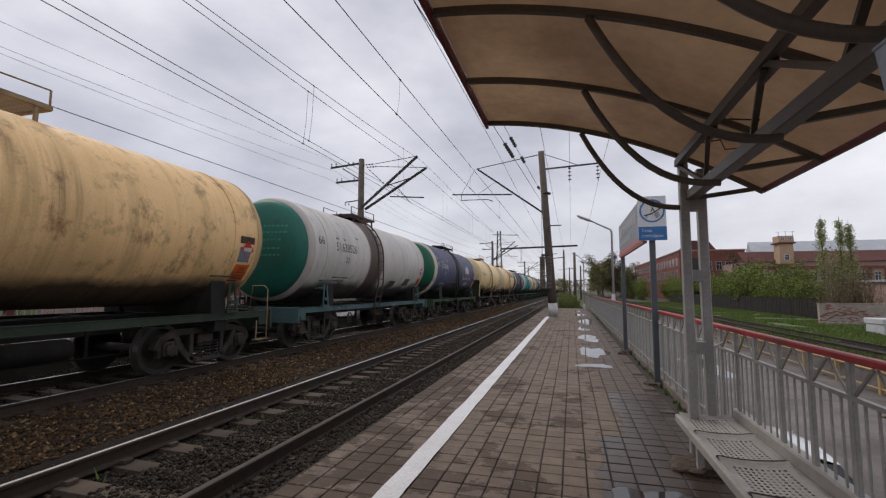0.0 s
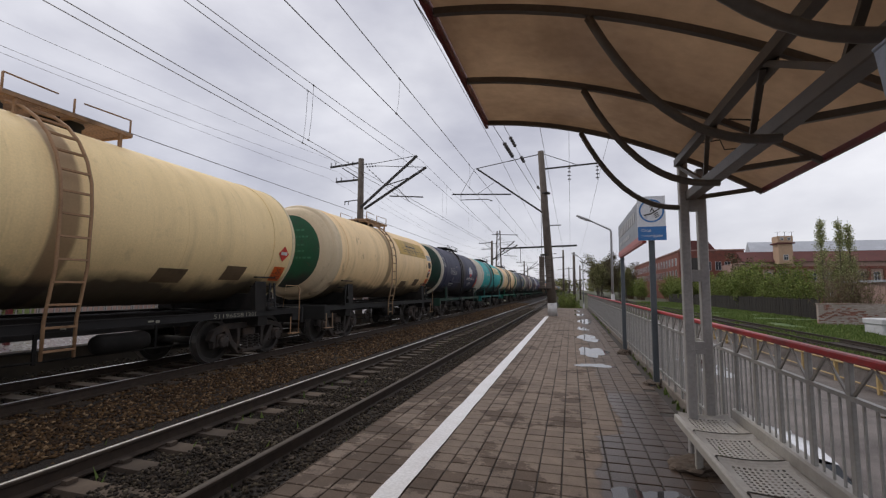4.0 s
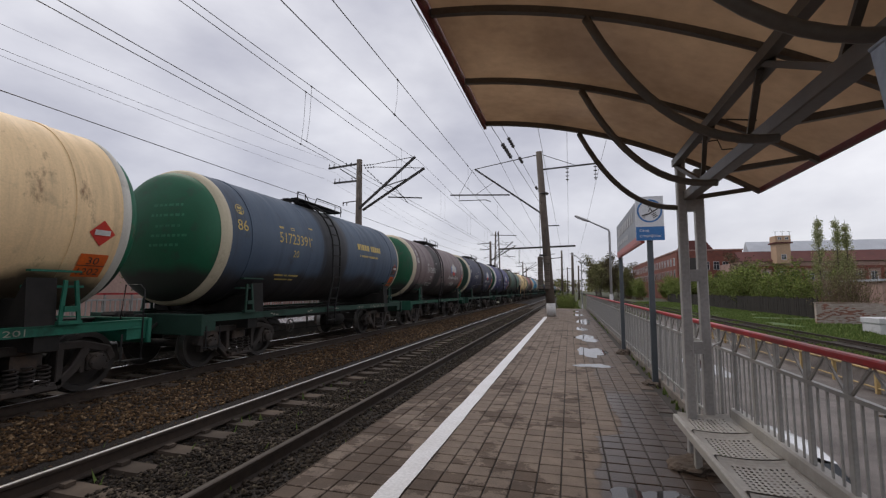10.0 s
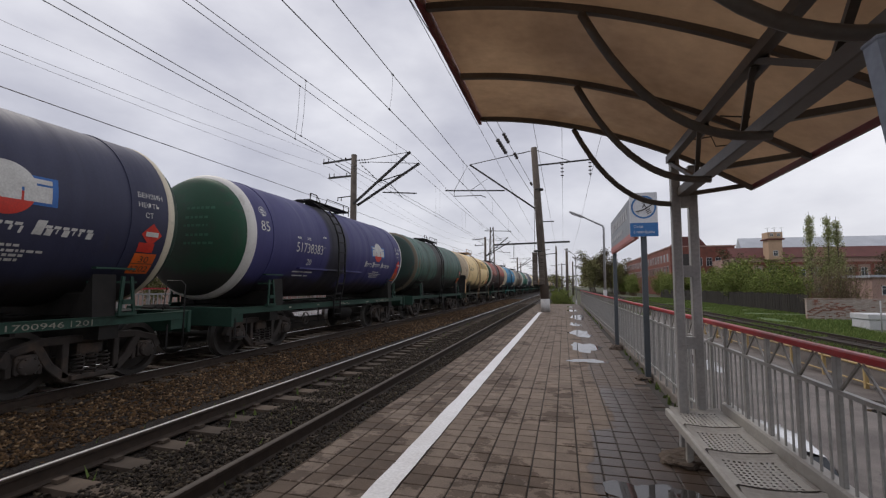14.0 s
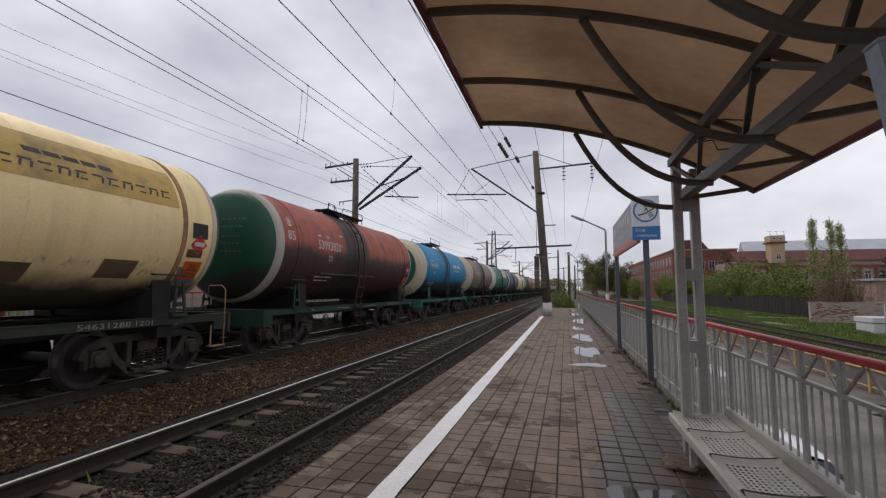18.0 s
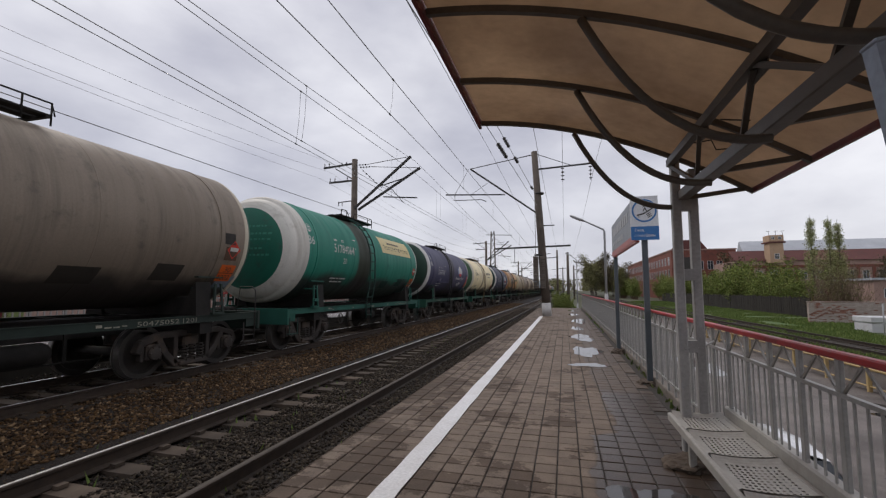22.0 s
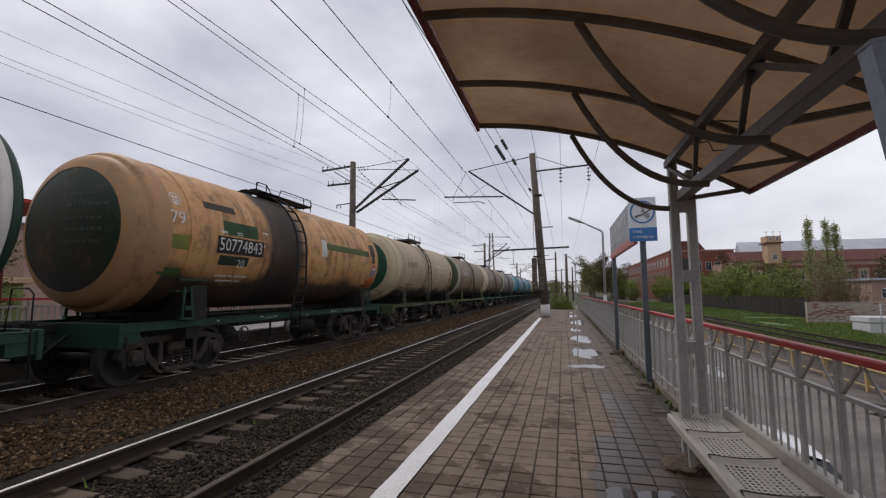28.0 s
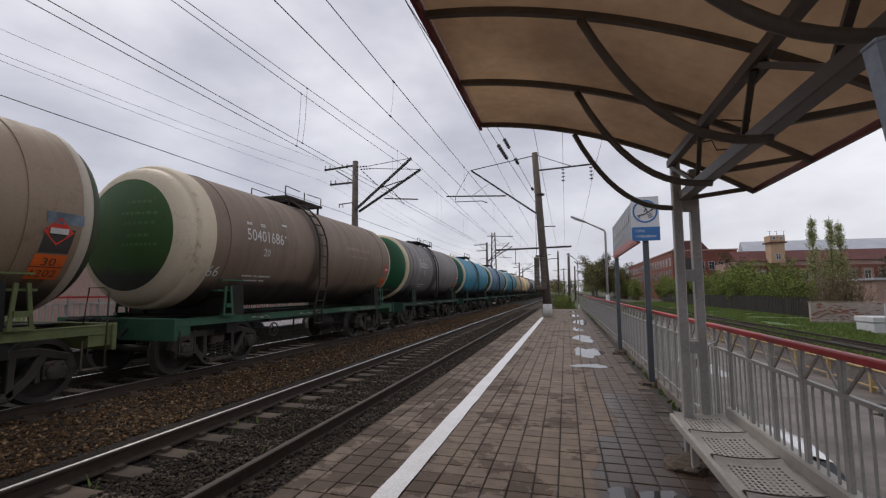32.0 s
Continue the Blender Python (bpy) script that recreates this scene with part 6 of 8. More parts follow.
def insulator(bm, a, b, r=0.07, n=4):
    a, b = Vector(a), Vector(b)
    d = (b - a)
    tube(bm, [a, b], 0.014, 6)
    for i in range(n):
        p = a + d * ((i + 0.5) / n)
        q = d.normalized() * 0.03
        tube(bm, [p - q, p, p + q * 0.3], r, 8, r1=r * 0.3)


def build_left_mast(y, main=True):
    m = thing("overhead_line_mast", "dark concrete mast with crossarms and paired cantilevers", "mast", "overhead line masts", at=pose(-11.5, y, -0.5))
    bm = B()
    tube(bm, [(0.05, 0, 0), (0, 0, 9.62)], 0.22, 12, r1=0.16)
    part("pole", bm, M_MAST, m)
    for z0, x1, z1 in ((9.15, -1.98, 9.26), (8.15, -1.6, 8.36)):
        bm = B()
        bar(bm, (0.1, 0, z0 + 0.25), (x1, 0, z1 - 0.02), 0.07, 0.10)
        if z0 < 9:
            bar(bm, (0.0, 0, 8.4), (-1.2, 0, 9.15), 0.05, 0.05)
        for dx in (0.05, 0.35, 1.15, 1.45):
            if x1 + dx < -0.3:
                insulator(bm, (x1 + dx, 0, z1 + 0.04), (x1 + dx, 0, z1 + 0.26), 0.05, 2)
        part("crossarm", bm, M_DARKSTEEL, m)
    bm = B()
    bar(bm, (-0.1, 0, 7.22), (-1.0, 0, 7.15), 0.05, 0.05)
    insulator(bm, (-0.75, 0, 7.12), (-0.75, 0, 6.95), 0.045, 2)
    insulator(bm, (-0.98, 0, 7.12), (-0.98, 0, 6.95), 0.045, 2)
    part("lower_arm", bm, M_DARKSTEEL, m)
    for tip, dy in (((3.5, 9.46), -0.25), ((3.87, 8.92), 0.25)):
        bm = B()
        bar(bm, (0.15, dy, 6.72), (tip[0], dy, tip[1]), 0.10, 0.12)
        part("cantilever", bm, M_DARKSTEEL, m)
        bm = B()
        insulator(bm, (0.2, dy, 9.2), (0.9, dy, 9.2), 0.06, 4)
        tube(bm, [(0.9, dy, 9.2), (tip[0], dy, tip[1])], 0.02, 5)
        part("tie_rod", bm, M_DARKSTEEL, m)
    bm = B()
    bar(bm, (1.8, 0, 7.34), (3.8, 0, 7.18), 0.05, 0.06)
    bar(bm, (1.6, -0.2, 7.9), (3.0, -0.2, 8.25), 0.04, 0.05)
    tube(bm, [(1.65, 0, 8.1), (2.3, 0, 7.75), (3.0, 0, 6.95)], 0.02, 5)
    part("registration_arm", bm, M_DARKSTEEL, m)
    bm = B()
    insulator(bm, (0.45, 0, 9.0), (1.7, 0, 7.85), 0.05, 6)
    part("insulator", bm, M_INSUL, m)
    return m


build_left_mast(23.1)
build_left_mast(68.0)
build_left_mast(118.0)
build_left_mast(185.0)


def finish_mast():
    """The fittings of the leaning mast on the platform."""
    m = bpy.data.objects["overhead_line_mast"]
    bm = B()
    insulator(bm, (-0.9, 0, 6.12), (-1.45, 0, 6.55), 0.06, 4)
    insulator(bm, (-0.55, 0, 9.2), (-1.2, 0, 9.08), 0.06, 4)
    part("insulator", bm, M_INSUL, m)
    bm = B()
    bar(bm, (-5.75, 0, 7.12), (-2.2, 0, 6.94), 0.06, 0.07)
    tube(bm, [(-5.2, 0, 7.1), (-5.2, 0, 6.75), (-3.6, 0, 6.72), (-3.3, 0, 6.6)], 0.025, 5)
    tube(bm, [(-5.2, 0, 7.1), (-4.35, 0, 8.6)], 0.012, 4)
    tube(bm, [(-4.2, 0, 7.05), (-3.2, 0, 7.7)], 0.012, 4)
    part("registration_arm", bm, M_DARKSTEEL, m)
    bm = B()
    bar(bm, (-0.4, 0, 8.3), (2.7, 0, 8.45), 0.07, 0.08)
    tube(bm, [(-0.5, 0, 9.25), (1.5, 0, 8.42)], 0.02, 5)
    bar(bm, (-0.3, 0, 5.05), (0.55, 0, 5.05), 0.05, 0.05)
    part("crossarm", bm, M_DARKSTEEL, m)
    for x in (1.05, 2.55):
        bm = B()
        insulator(bm, (x, 0, 8.35), (x, 0, 7.5), 0.11, 4)
        part("insulator", bm, M_INSUL, m)
    bm = B()
    for z in (6.85, 3.35, 1.45):
        tube(bm, [(-0.4 + 0.02 * z, 0, z), (-0.4 + 0.02 * z, 0, z + 0.08)], 0.26, 12)
    part("clamp", bm, M_DARKSTEEL, m)
    # counterweights beside the pole
    pk = [o for o in m.children if o.name.startswith("brick_pack")][0]
    bpy.data.objects.remove(pk)
    for k in range(2):
        for i in range(9):
            bm = B()
            box(bm, -0.14, -0.16, 0, 0.14, 0.16, 0.185, bevel=0.02)
            part("counterweight", bm, M_COUNTER, m, at=pose(-0.50 + k * 0.36, -0.36, 1.5 + i * 0.2))
        bm = B()
        tube(bm, [(-0.50 + k * 0.36, -0.36, 1.4), (-0.50 + k * 0.36, -0.36, 6.6)], 0.014, 5)
        part("weight_rod", bm, M_DARKSTEEL, m)


M_COUNTER = surface("counterweight_concrete", (0.085, 0.070, 0.058), (0.135, 0.112, 0.092), 3, 0.9, vary=0.15)
finish_mast()


def far_mast(x, y, h, lattice=False):
    t = thing("line_mast", "distant dark mast beside the tracks", "mast", "distant masts", at=pose(x, y, GL))
    bm = B()
    if lattice:
        for a, b in ((-1, -1), (1, -1), (1, 1), (-1, 1)):
            bar(bm, (a * 0.6, b * 0.6, 0), (a * 0.25, b * 0.25, h), 0.1, 0.1)
        for i in range(12):
            z, w = h * i / 12, 0.6 - 0.35 * i / 12
            for s in (-1, 1):
                bar(bm, (-w, s * w, z), (w, s * w, z + h / 12), 0.05, 0.05)
                bar(bm, (s * w, -w, z), (s * w, w, z + h / 12), 0.05, 0.05)
    else:
        tube(bm, [(0, 0, 0), (0, 0, h)], 0.22, 8, r1=0.15)
    part("pole", bm, M_MAST, t)
    bm = B()
    bar(bm, (-1.2, 0, h - 0.6), (3.4 if x < -5 else -3.6, 0, h - 0.8), 0.1, 0.1)
    part("crossarm", bm, M_DARKSTEEL, t)


far_mast(-12.0, 78.0, 12.5, True)
for _x, _y, _h in ((-1.2, 86, 9.6), (-0.4, 150, 9.6), (0.5, 62, 7.2), (-0.6, 215, 9.6), (-12, 250, 10), (2.2, 110, 8), (-13.5, 150, 10)):
    far_mast(_x, _y, _h)


def build_gantry():
    t = thing("signal_gantry", "distant steel crossbeam over the tracks", "gantry", at=pose(0, 80, 0))
    bm = B()
    bar(bm, (-12, 0, 9.0), (1.2, 0, 9.3), 0.22, 0.3)
    part("beam", bm, M_DARKSTEEL, t)
    for x in (-8.4, -3.75):
        bm = B()
        bar(bm, (x, 0, 9.1), (x, 0, 6.5), 0.08, 0.08)
        part("hanger", bm, M_DARKSTEEL, t)


build_gantry()


def wire(x, z, r=0.009, sag=0.0, y0=-12, y1=330, name="overhead_wire", label="thin dark overhead wire along the tracks"):
    bm = B()
    pts = []
    y = y0
    while y <= y1:
        s = ((y - 23.1) / 50.0) % 1.0
        pts.append((x, y, z - sag * 4 * s * (1 - s)))
        y += 5 if sag else 60
    tube(bm, pts, r, 5, False)
    single(name, bm, M_WIRE, label, "wire", "overhead wires")


def catenary(x, label, zc, zm, sag, first):
    """Contact and carrying wire with droppers."""
    t = thing("catenary", label, "overhead line", at=pose(x, 0, 0))
    bm = B()
    tube(bm, [(0, -12, zc), (0, 330, zc)], 0.010, 5, False)
    part("contact_wire", bm, M_WIRE, t)

    def z(y):
        s = ((y - 25.0) / 60.0) % 1.0
        return zm - 4 * sag * s * (1 - s)
    bm = B()
    tube(bm, [(0, y, z(y)) for y in range(-12, 331, 4)], 0.011, 5, False)
    part("carrying_wire", bm, M_WIRE, t)
    for i in range(18):
        y = first + i * 8.4
        bm = B()
        d = 0.16 if i == 0 else 0.0
        tube(bm, [(0, y - d, zc), (0.02, y - d * 0.4, zc * 0.6 + z(y) * 0.4), (0, y + d * 0.2, z(y))], 0.008 if i == 0 and x < -5 else 0.004, 4, False)
        for q, k in ((y - d, zc), (y + d * 0.2, z(y))):
            tube(bm, [(0, q - 0.05, k), (0, q + 0.05, k)], 0.024, 5)
        part("dropper", bm, M_WIRE, t)


catenary(-4.15, "catenary wires over the near track", 6.04, 7.06, 0.03, 10.4)
catenary(-8.15, "catenary wires over the train track", 6.454, 9.1, 1.07, 12.7)
catenary(-8.5, "second pair of catenary wires over the train track", 6.457, 8.66, 0.48, 12.9)
for _x, _z, _r, _s in ((-13.4, 9.2, 0.006, 1.2), (-13.0, 8.45, 0.006, 1.25), (-13.6, 8.1, 0.006, 0.75), (-12.45, 6.25, 0.014, 0.1), (-3.6, 8.9, 0.010, 0.2), (-1.25, 9.3, 0.012, 0.1), (0.05, 7.65, 0.008, 0.3), (1.55, 7.65, 0.008, 0.3)):
    wire(_x, _z, _r, _s)


def anchor_wire(a, b, beads, name="anchor_wire"):
    """A wire that is made fast to the platform mast, with its insulator."""
    t = thing(name, "anchored overhead wire with dark insulators", "wire", "anchored wires", at=pose(0, 0, 0))
    a, b = Vector(a), Vector(b)
    bm = B()
    tube(bm, [a, b], 0.011, 5, False)
    part("wire", bm, M_WIRE, t)
    for s, n in beads:
        p = a.lerp(b, s)
        q = a.lerp(b, s + 0.022 * n / 3)
        bm = B()
        insulator(bm, p, q, 0.075, n)
        part("insulator", bm, M_INSUL, t)


anchor_wire((-1.45, 25.5, 7.0), (-4.0, -12, 8.3), ((0.035, 2), (0.16, 3), (0.215, 4)))
anchor_wire((-1.40, 25.5, 6.4), (-3.7, -12, 6.9), ((0.245, 6),))

# ---- below the platform: car park, siding, walls ----
M_ASPHALT = surface("wet_asphalt", (0.120, 0.102, 0.094), (0.200, 0.174, 0.160), 0.9, 0.6, fine=55, bumps=0.8, dist=0.01, dirt=(0.070, 0.058, 0.052), spec=0.3)
M_YELLOW = surface("yellow_paint", (0.50, 0.36, 0.16), (0.44, 0.30, 0.13), 3, 0.5, bumps=0.08, dirt=(0.25, 0.17, 0.08))
M_PLANK = surface("dark_planks", (0.019, 0.015, 0.012), (0.034, 0.027, 0.021), 1.5, 0.9, fine=12, stretch=(1, 1, 0.15), vary=0.3)
M_BRICKWALL = surface("old_brick", (0.36, 0.29, 0.25), (0.46, 0.40, 0.36), 0.9, 0.9, fine=10, dirt=(0.24, 0.10, 0.07))
M_CARWHITE = surface("white_car_paint", (0.74, 0.75, 0.77), (0.70, 0.71, 0.73), 2, 0.18, bumps=0.0)
M_TYRE = surface("tyre", (0.02, 0.02, 0.02), (0.03, 0.03, 0.03), 4, 0.8)
M_GLASS = surface("car_glass", (0.03, 0.035, 0.04), (0.04, 0.045, 0.05), 1, 0.05, bumps=0.0)
M_CONCRETEWHITE = surface("pale_concrete", (0.52, 0.52, 0.55), (0.60, 0.60, 0.62), 1.2, 0.85, dirt=(0.35, 0.34, 0.34))


def build_yard():
    bm = B()
    box(bm, 1.5, -20, YARD - 0.3, 10.3, 60, YARD + 0.012)
    single("car_park", bm, M_ASPHALT, "worn wet grey asphalt yard with dark patches", "pavement", kind="structure")
    bm = B()
    bm.faces.new([bm.verts.new(p) for p in ((10.3, -20, YARD + 0.012), (10.9, -20, GR + 0.02), (10.9, 60, GR + 0.02), (10.3, 60, YARD + 0.012))])
    single("yard_slope", bm, M_ASPHALT, "sloping edge of the asphalt yard beside the siding", "pavement", kind="structure")
    rng = random.Random(2)
    for i, (x, y, rx, ry) in enumerate(((9.2, 15.6, 0.9, 1.3), (2.9, 17, 0.4, 2.0), (6.0, 24.2, 0.8, 2.4), (8.6, 12.4, 0.5, 0.8), (4.6, 8.4, 0.5, 0.35), (6.4, 10.6, 0.7, 0.3), (7.6, 7.6, 0.6, 0.25), (3.9, 5.6, 0.3, 0.4))):
        bm = B()
        ph = [rng.uniform(0, 6) for _ in range(3)]
        ring = []
        for j in range(40):
            a = 2 * math.pi * j / 40
            r = 1 + 0.25 * math.sin(2 * a + ph[0]) + 0.15 * math.sin(5 * a + ph[1]) + 0.08 * math.sin(9 * a + ph[2])
            ring.append(bm.verts.new((rx * r * math.cos(a), ry * r * math.sin(a), 0)))
        bm.faces.new(ring)
        single("puddle", bm, M_WATER, "rain puddle on the yard", "puddle", "puddles on the yard", kind="structure", at=pose(x, y, YARD + 0.016))
    # yellow barrier
    f = thing("yellow_barrier", "yellow painted tubular steel barrier", "barrier", at=pose(10.12, 0, YARD))
    y = 3.48
    while y < 40:
        bm = B()
        box(bm, -0.06, -0.06, 0, 0.06, 0.06, 0.86, bevel=0.008)
        part("post", bm, M_YELLOW, f, at=pose(0, y, 0))
        y += 2.62
    for z in (0.80, 0.2):
        bm = B()
        tube(bm, [(0, 3.4, z), (0, 40.2, z)], 0.055 if z > 0.5 else 0.03, 8)
        part("rail", bm, M_YELLOW, f)


build_yard()


def build_car():
    """A white hatchback parked against the platform's back."""
    c = thing("parked_car", "white hatchback car parked below the platform", "car", at=pose(2.6, 8.36, YARD + 0.012))
    secs = [(-2.0, 0.55, 0.72, 0.30, 0.78), (-1.95, 0.74, 0.80, 0.28, 0.84), (-1.55, 0.80, 0.92, 0.22, 1.00), (1.2, 0.83, 0.95, 0.22, 0.98), (1.85, 0.78, 0.85, 0.25, 0.86), (2.0, 0.6, 0.70, 0.32, 0.7)]
    bm = B()
    rings = []
    for y, w, w2, z0, z1 in secs:
        w2 = min(w2, w)
        rings.append([bm.verts.new(p) for p in ((-w * 0.9, y, z0), (-w, y, z0 + 0.2), (-w, y, z1 - 0.15), (-w * 0.92, y, z1), (w * 0.92, y, z1), (w, y, z1 - 0.15), (w, y, z0 + 0.2), (w * 0.9, y, z0))])
    for a, b in zip(rings, rings[1:]):
        for i in range(8):
            bm.faces.new((a[i], a[(i + 1) % 8], b[(i + 1) % 8], b[i])).smooth = True
    bm.faces.new(rings[0][::-1]), bm.faces.new(rings[-1])
    part("body", bm, M_CARWHITE, c)
    cab = [(-1.85, 0.70, 0.98), (-1.35, 0.62, 1.38), (-0.7, 0.63, 1.45), (-0.05, 0.60, 1.40), (0.75, 0.72, 0.97)]
    bm = B()
    rows = [[bm.verts.new((s * w, y, z)) for s in (-1, -0.6, 0, 0.6, 1)] for y, w, z in cab[1:4]]
    for r in rows:
        for j, d in enumerate((-0.05, 0.02, 0.035, 0.02, -0.05)):
            r[j].co.z += d
    for a, b in zip(rows, rows[1:]):
        for i in range(4):
            bm.faces.new((a[i], a[i + 1], b[i + 1], b[i])).smooth = True
    bmesh.ops.solidify(bm, geom=bm.faces[:], thickness=0.03)
    part("roof", bm, M_CARWHITE, c)
    for nm, p in (("rear_window", ((-0.70, -1.84, 0.99), (0.70, -1.84, 0.99), (0.60, -1.36, 1.335), (-0.60, -1.36, 1.335))), ("windscreen", ((0.72, 0.82, 0.985), (-0.72, 0.82, 0.985), (-0.58, -0.04, 1.355), (0.58, -0.04, 1.355)))):
        bm = B()
        bm.faces.new([bm.verts.new(q) for q in p])
        bmesh.ops.solidify(bm, geom=bm.faces[:], thickness=0.008)
        part(nm, bm, M_GLASS, c)
    for s in (-1, 1):
        bm = B()
        bm.faces.new([bm.verts.new(q) for q in ((s * 0.80, 0.75, 0.985), (s * 0.61, -0.05, 1.345), (s * 0.63, -0.7, 1.39), (s * 0.62, -1.33, 1.32), (s * 0.78, -1.80, 0.985))])
        bmesh.ops.solidify(bm, geom=bm.faces[:], thickness=0.008)
        part("side_window", bm, M_GLASS, c)
        bm = B()
        tube(bm, [(s * 0.745, 0.82, 0.985), (s * 0.615, -0.04, 1.36)], 0.02, 6)
        part("pillar", bm, M_CARWHITE, c)
        for y in (-1.25, 1.3):
            bm = B()
            lathe(bm, [(0.62 * s, 0.0), (0.62 * s, 0.29), (0.80 * s, 0.29), (0.815 * s, 0.26), (0.815 * s, 0.19), (0.79 * s, 0.17), (0.79 * s, 0.0)], "x", 20, (0, y, 0.29))
            part("wheel", bm, M_TYRE, c)
    bm = B()
    bar(bm, (-0.55, 0.84, 1.0), (0.05, 0.76, 1.02), 0.02, 0.02)
    part("wiper", bm, M_TYRE, c)


build_car()


def build_plank_fence():
    f = thing("plank_fence", "tall dark weathered plank fence along the siding", "fence", at=pose(22.6, 0, GR))
    rng = random.Random(8)
    bm = B()
    box(bm, -0.02, -0.11, -0.3, 0.02, 0.11, 1.95)
    pl = mesh_of("plank", bm, M_PLANK)
    n = 0
    y = 50.7
    while y < 118:
        part("plank", pl, None, f, at=pose(rng.uniform(-0.015, 0.015), y, rng.uniform(-0.12, 0.10), rng.uniform(-1, 1)))
        y += 0.235
        n += 1
    bm = B()
    for z in (0.4, 1.5):
        box(bm, 0.025, 50.6, z, 0.09, 118, z + 0.12)
    part("rail", bm, M_PLANK, f)


build_plank_fence()


def build_brick_wall():
    w = thing("old_brick_wall", "old brick garden wall with peeling whitewash", "wall", at=pose(18.85, 42.6, GR - 0.12))
    bm = B()
    box(bm, 0.02, 0.02, -0.2, 11.98, 0.30, 1.76)
    part("mortar_core", bm, M_BRICKWALL, w)
    rng = random.Random(3)
    meshes = []
    for k in range(3):
        bm = B()
        box(bm, -0.122, -0.012, -0.033, 0.122, 0.03, 0.033, bevel=0.004)
        meshes.append(mesh_of("brick", bm, (M_OLDBRICK, M_LIMEBRICK, M_LIMEBRICK)[k]))
    n = 0
    far = B()
    for r in range(23):
        z = 0.04 + r * 0.0755
        for c in range(46):
            x = 0.13 + c * 0.26 + (0.13 if r % 2 else 0)
            if x > 11.9:
                continue
            v = noise.noise(Vector((x * 0.5, z * 0.9, 3.3)))
            k = 0 if v + rng.uniform(-0.35, 0.25) > 0.2 else 1
            if n < 290 and x < 5 and z > 0.7:
                part("brick", meshes[k], None, w, at=pose(x, 0.01 + rng.uniform(-0.004, 0.004), z))
                n += 1
            else:
                o = rng.uniform(-0.004, 0.004)
                box(far, x - 0.122, o - 0.003, z - 0.033, x + 0.122, o + 0.04, z + 0.033)
    me = mesh_of("brick_course", far, M_COURSE, False)
    tagged(part("brick_course", me, None, w), kind="stuff")
    bm = B()
    box(bm, -0.03, -0.04, 1.785, 12.0, 0.34, 1.84, bevel=0.01)
    part("coping", bm, M_BRICKWALL, w)


M_OLDBRICK = surface("bare_brick", (0.22, 0.085, 0.06), (0.30, 0.14, 0.10), 5, 0.9, vary=0.3)
M_LIMEBRICK = surface("limed_brick", (0.46, 0.41, 0.37), (0.38, 0.31, 0.27), 5, 0.9, vary=0.15)
M_COURSE = islands("brick_mix", [(0.0, (0.22, 0.09, 0.065)), (0.2, (0.30, 0.19, 0.15)), (0.35, (0.40, 0.34, 0.30)), (1.0, (0.50, 0.45, 0.41))])
build_brick_wall()


def build_yard_blocks():
    b = thing("concrete_trough", "long white painted concrete block lying in the grass", "concrete block", at=pose(18.1, 33.6, GR))
    bm = B()
    box(bm, 0, 0, 0, 4.6, 1.8, 0.62, bevel=0.04)
    part("base", bm, M_CONCRETEWHITE, b)
    bm = B()
    box(bm, -0.06, -0.06, 0.624, 4.66, 1.86, 0.98, bevel=0.04)
    part("top_slab", bm, M_CONCRETEWHITE, b)
    p = thing("steel_stake", "thin grey steel stake in the grass", "stake", at=pose(17.75, 31.9, GR))
    bm = B()
    tube(bm, [(0, 0, 0), (0.02, 0, 1.85)], 0.035, 8)
    part("pole", bm, M_LAMP, p)


build_yard_blocks()


def shade_wall():
    """A plain long wall, added out of view to block low sky light from the tanks."""
    bm = B()
    box(bm, 27.0, -90, GR - 0.5, 27.6, 36, 5.0)
    single("wall_east", bm, M_BRICKWALL, "long plain brick wall beyond the yard", "wall", kind="structure")


shade_wall()

# ---- buildings ----
M_PINKWALL = surface("pale_render", (0.40, 0.27, 0.23), (0.32, 0.21, 0.18), 0.4, 0.9, fine=6)
M_YELLOWWALL = surface("yellow_render", (0.50, 0.345, 0.23), (0.44, 0.30, 0.20), 0.5, 0.9, fine=6)
M_ROOFRED = surface("red_roof", (0.125, 0.036, 0.03), (0.095, 0.028, 0.024), 0.5, 0.7, fine=6)
M_ROOFGREY = surface("grey_sheet_roof", (0.36, 0.38, 0.42), (0.44, 0.46, 0.50), 0.25, 0.6, fine=5)
M_WINFRAME = surface("window_white", (0.60, 0.60, 0.60), (0.5, 0.5, 0.5), 2, 0.6)
M_PANE = surface("window_pane", (0.03, 0.035, 0.045), (0.05, 0.055, 0.065), 0.5, 0.08, bumps=0.0)


def window(parent, w, h, at):
    """A window set into a wall: frame, bars and pane. It faces -y in its own space."""
    bm = B()
    t = 0.09
    box(bm, -w / 2, -0.06, 0, -w / 2 + t, 0.05, h)
    box(bm, w / 2 - t, -0.06, 0, w / 2, 0.05, h)
    box(bm, -w / 2 + t, -0.06, 0, w / 2 - t, 0.05, t)
    box(bm, -w / 2 + t, -0.06, h - t, w / 2 - t, 0.05, h)
    box(bm, -0.03, -0.05, t, 0.03, 0.04, h - t)
    box(bm, -w / 2 + t, -0.045, h * 0.62, w / 2 - t, 0.035, h * 0.62 + 0.06)
    ob = part("window", bm, M_WINFRAME, parent, at=at)
    bm = B()
    box(bm, -w / 2 + t, -0.02, t, w / 2 - t, 0.0, h - t)
    part("pane", bm, M_PANE, ob)
    return ob


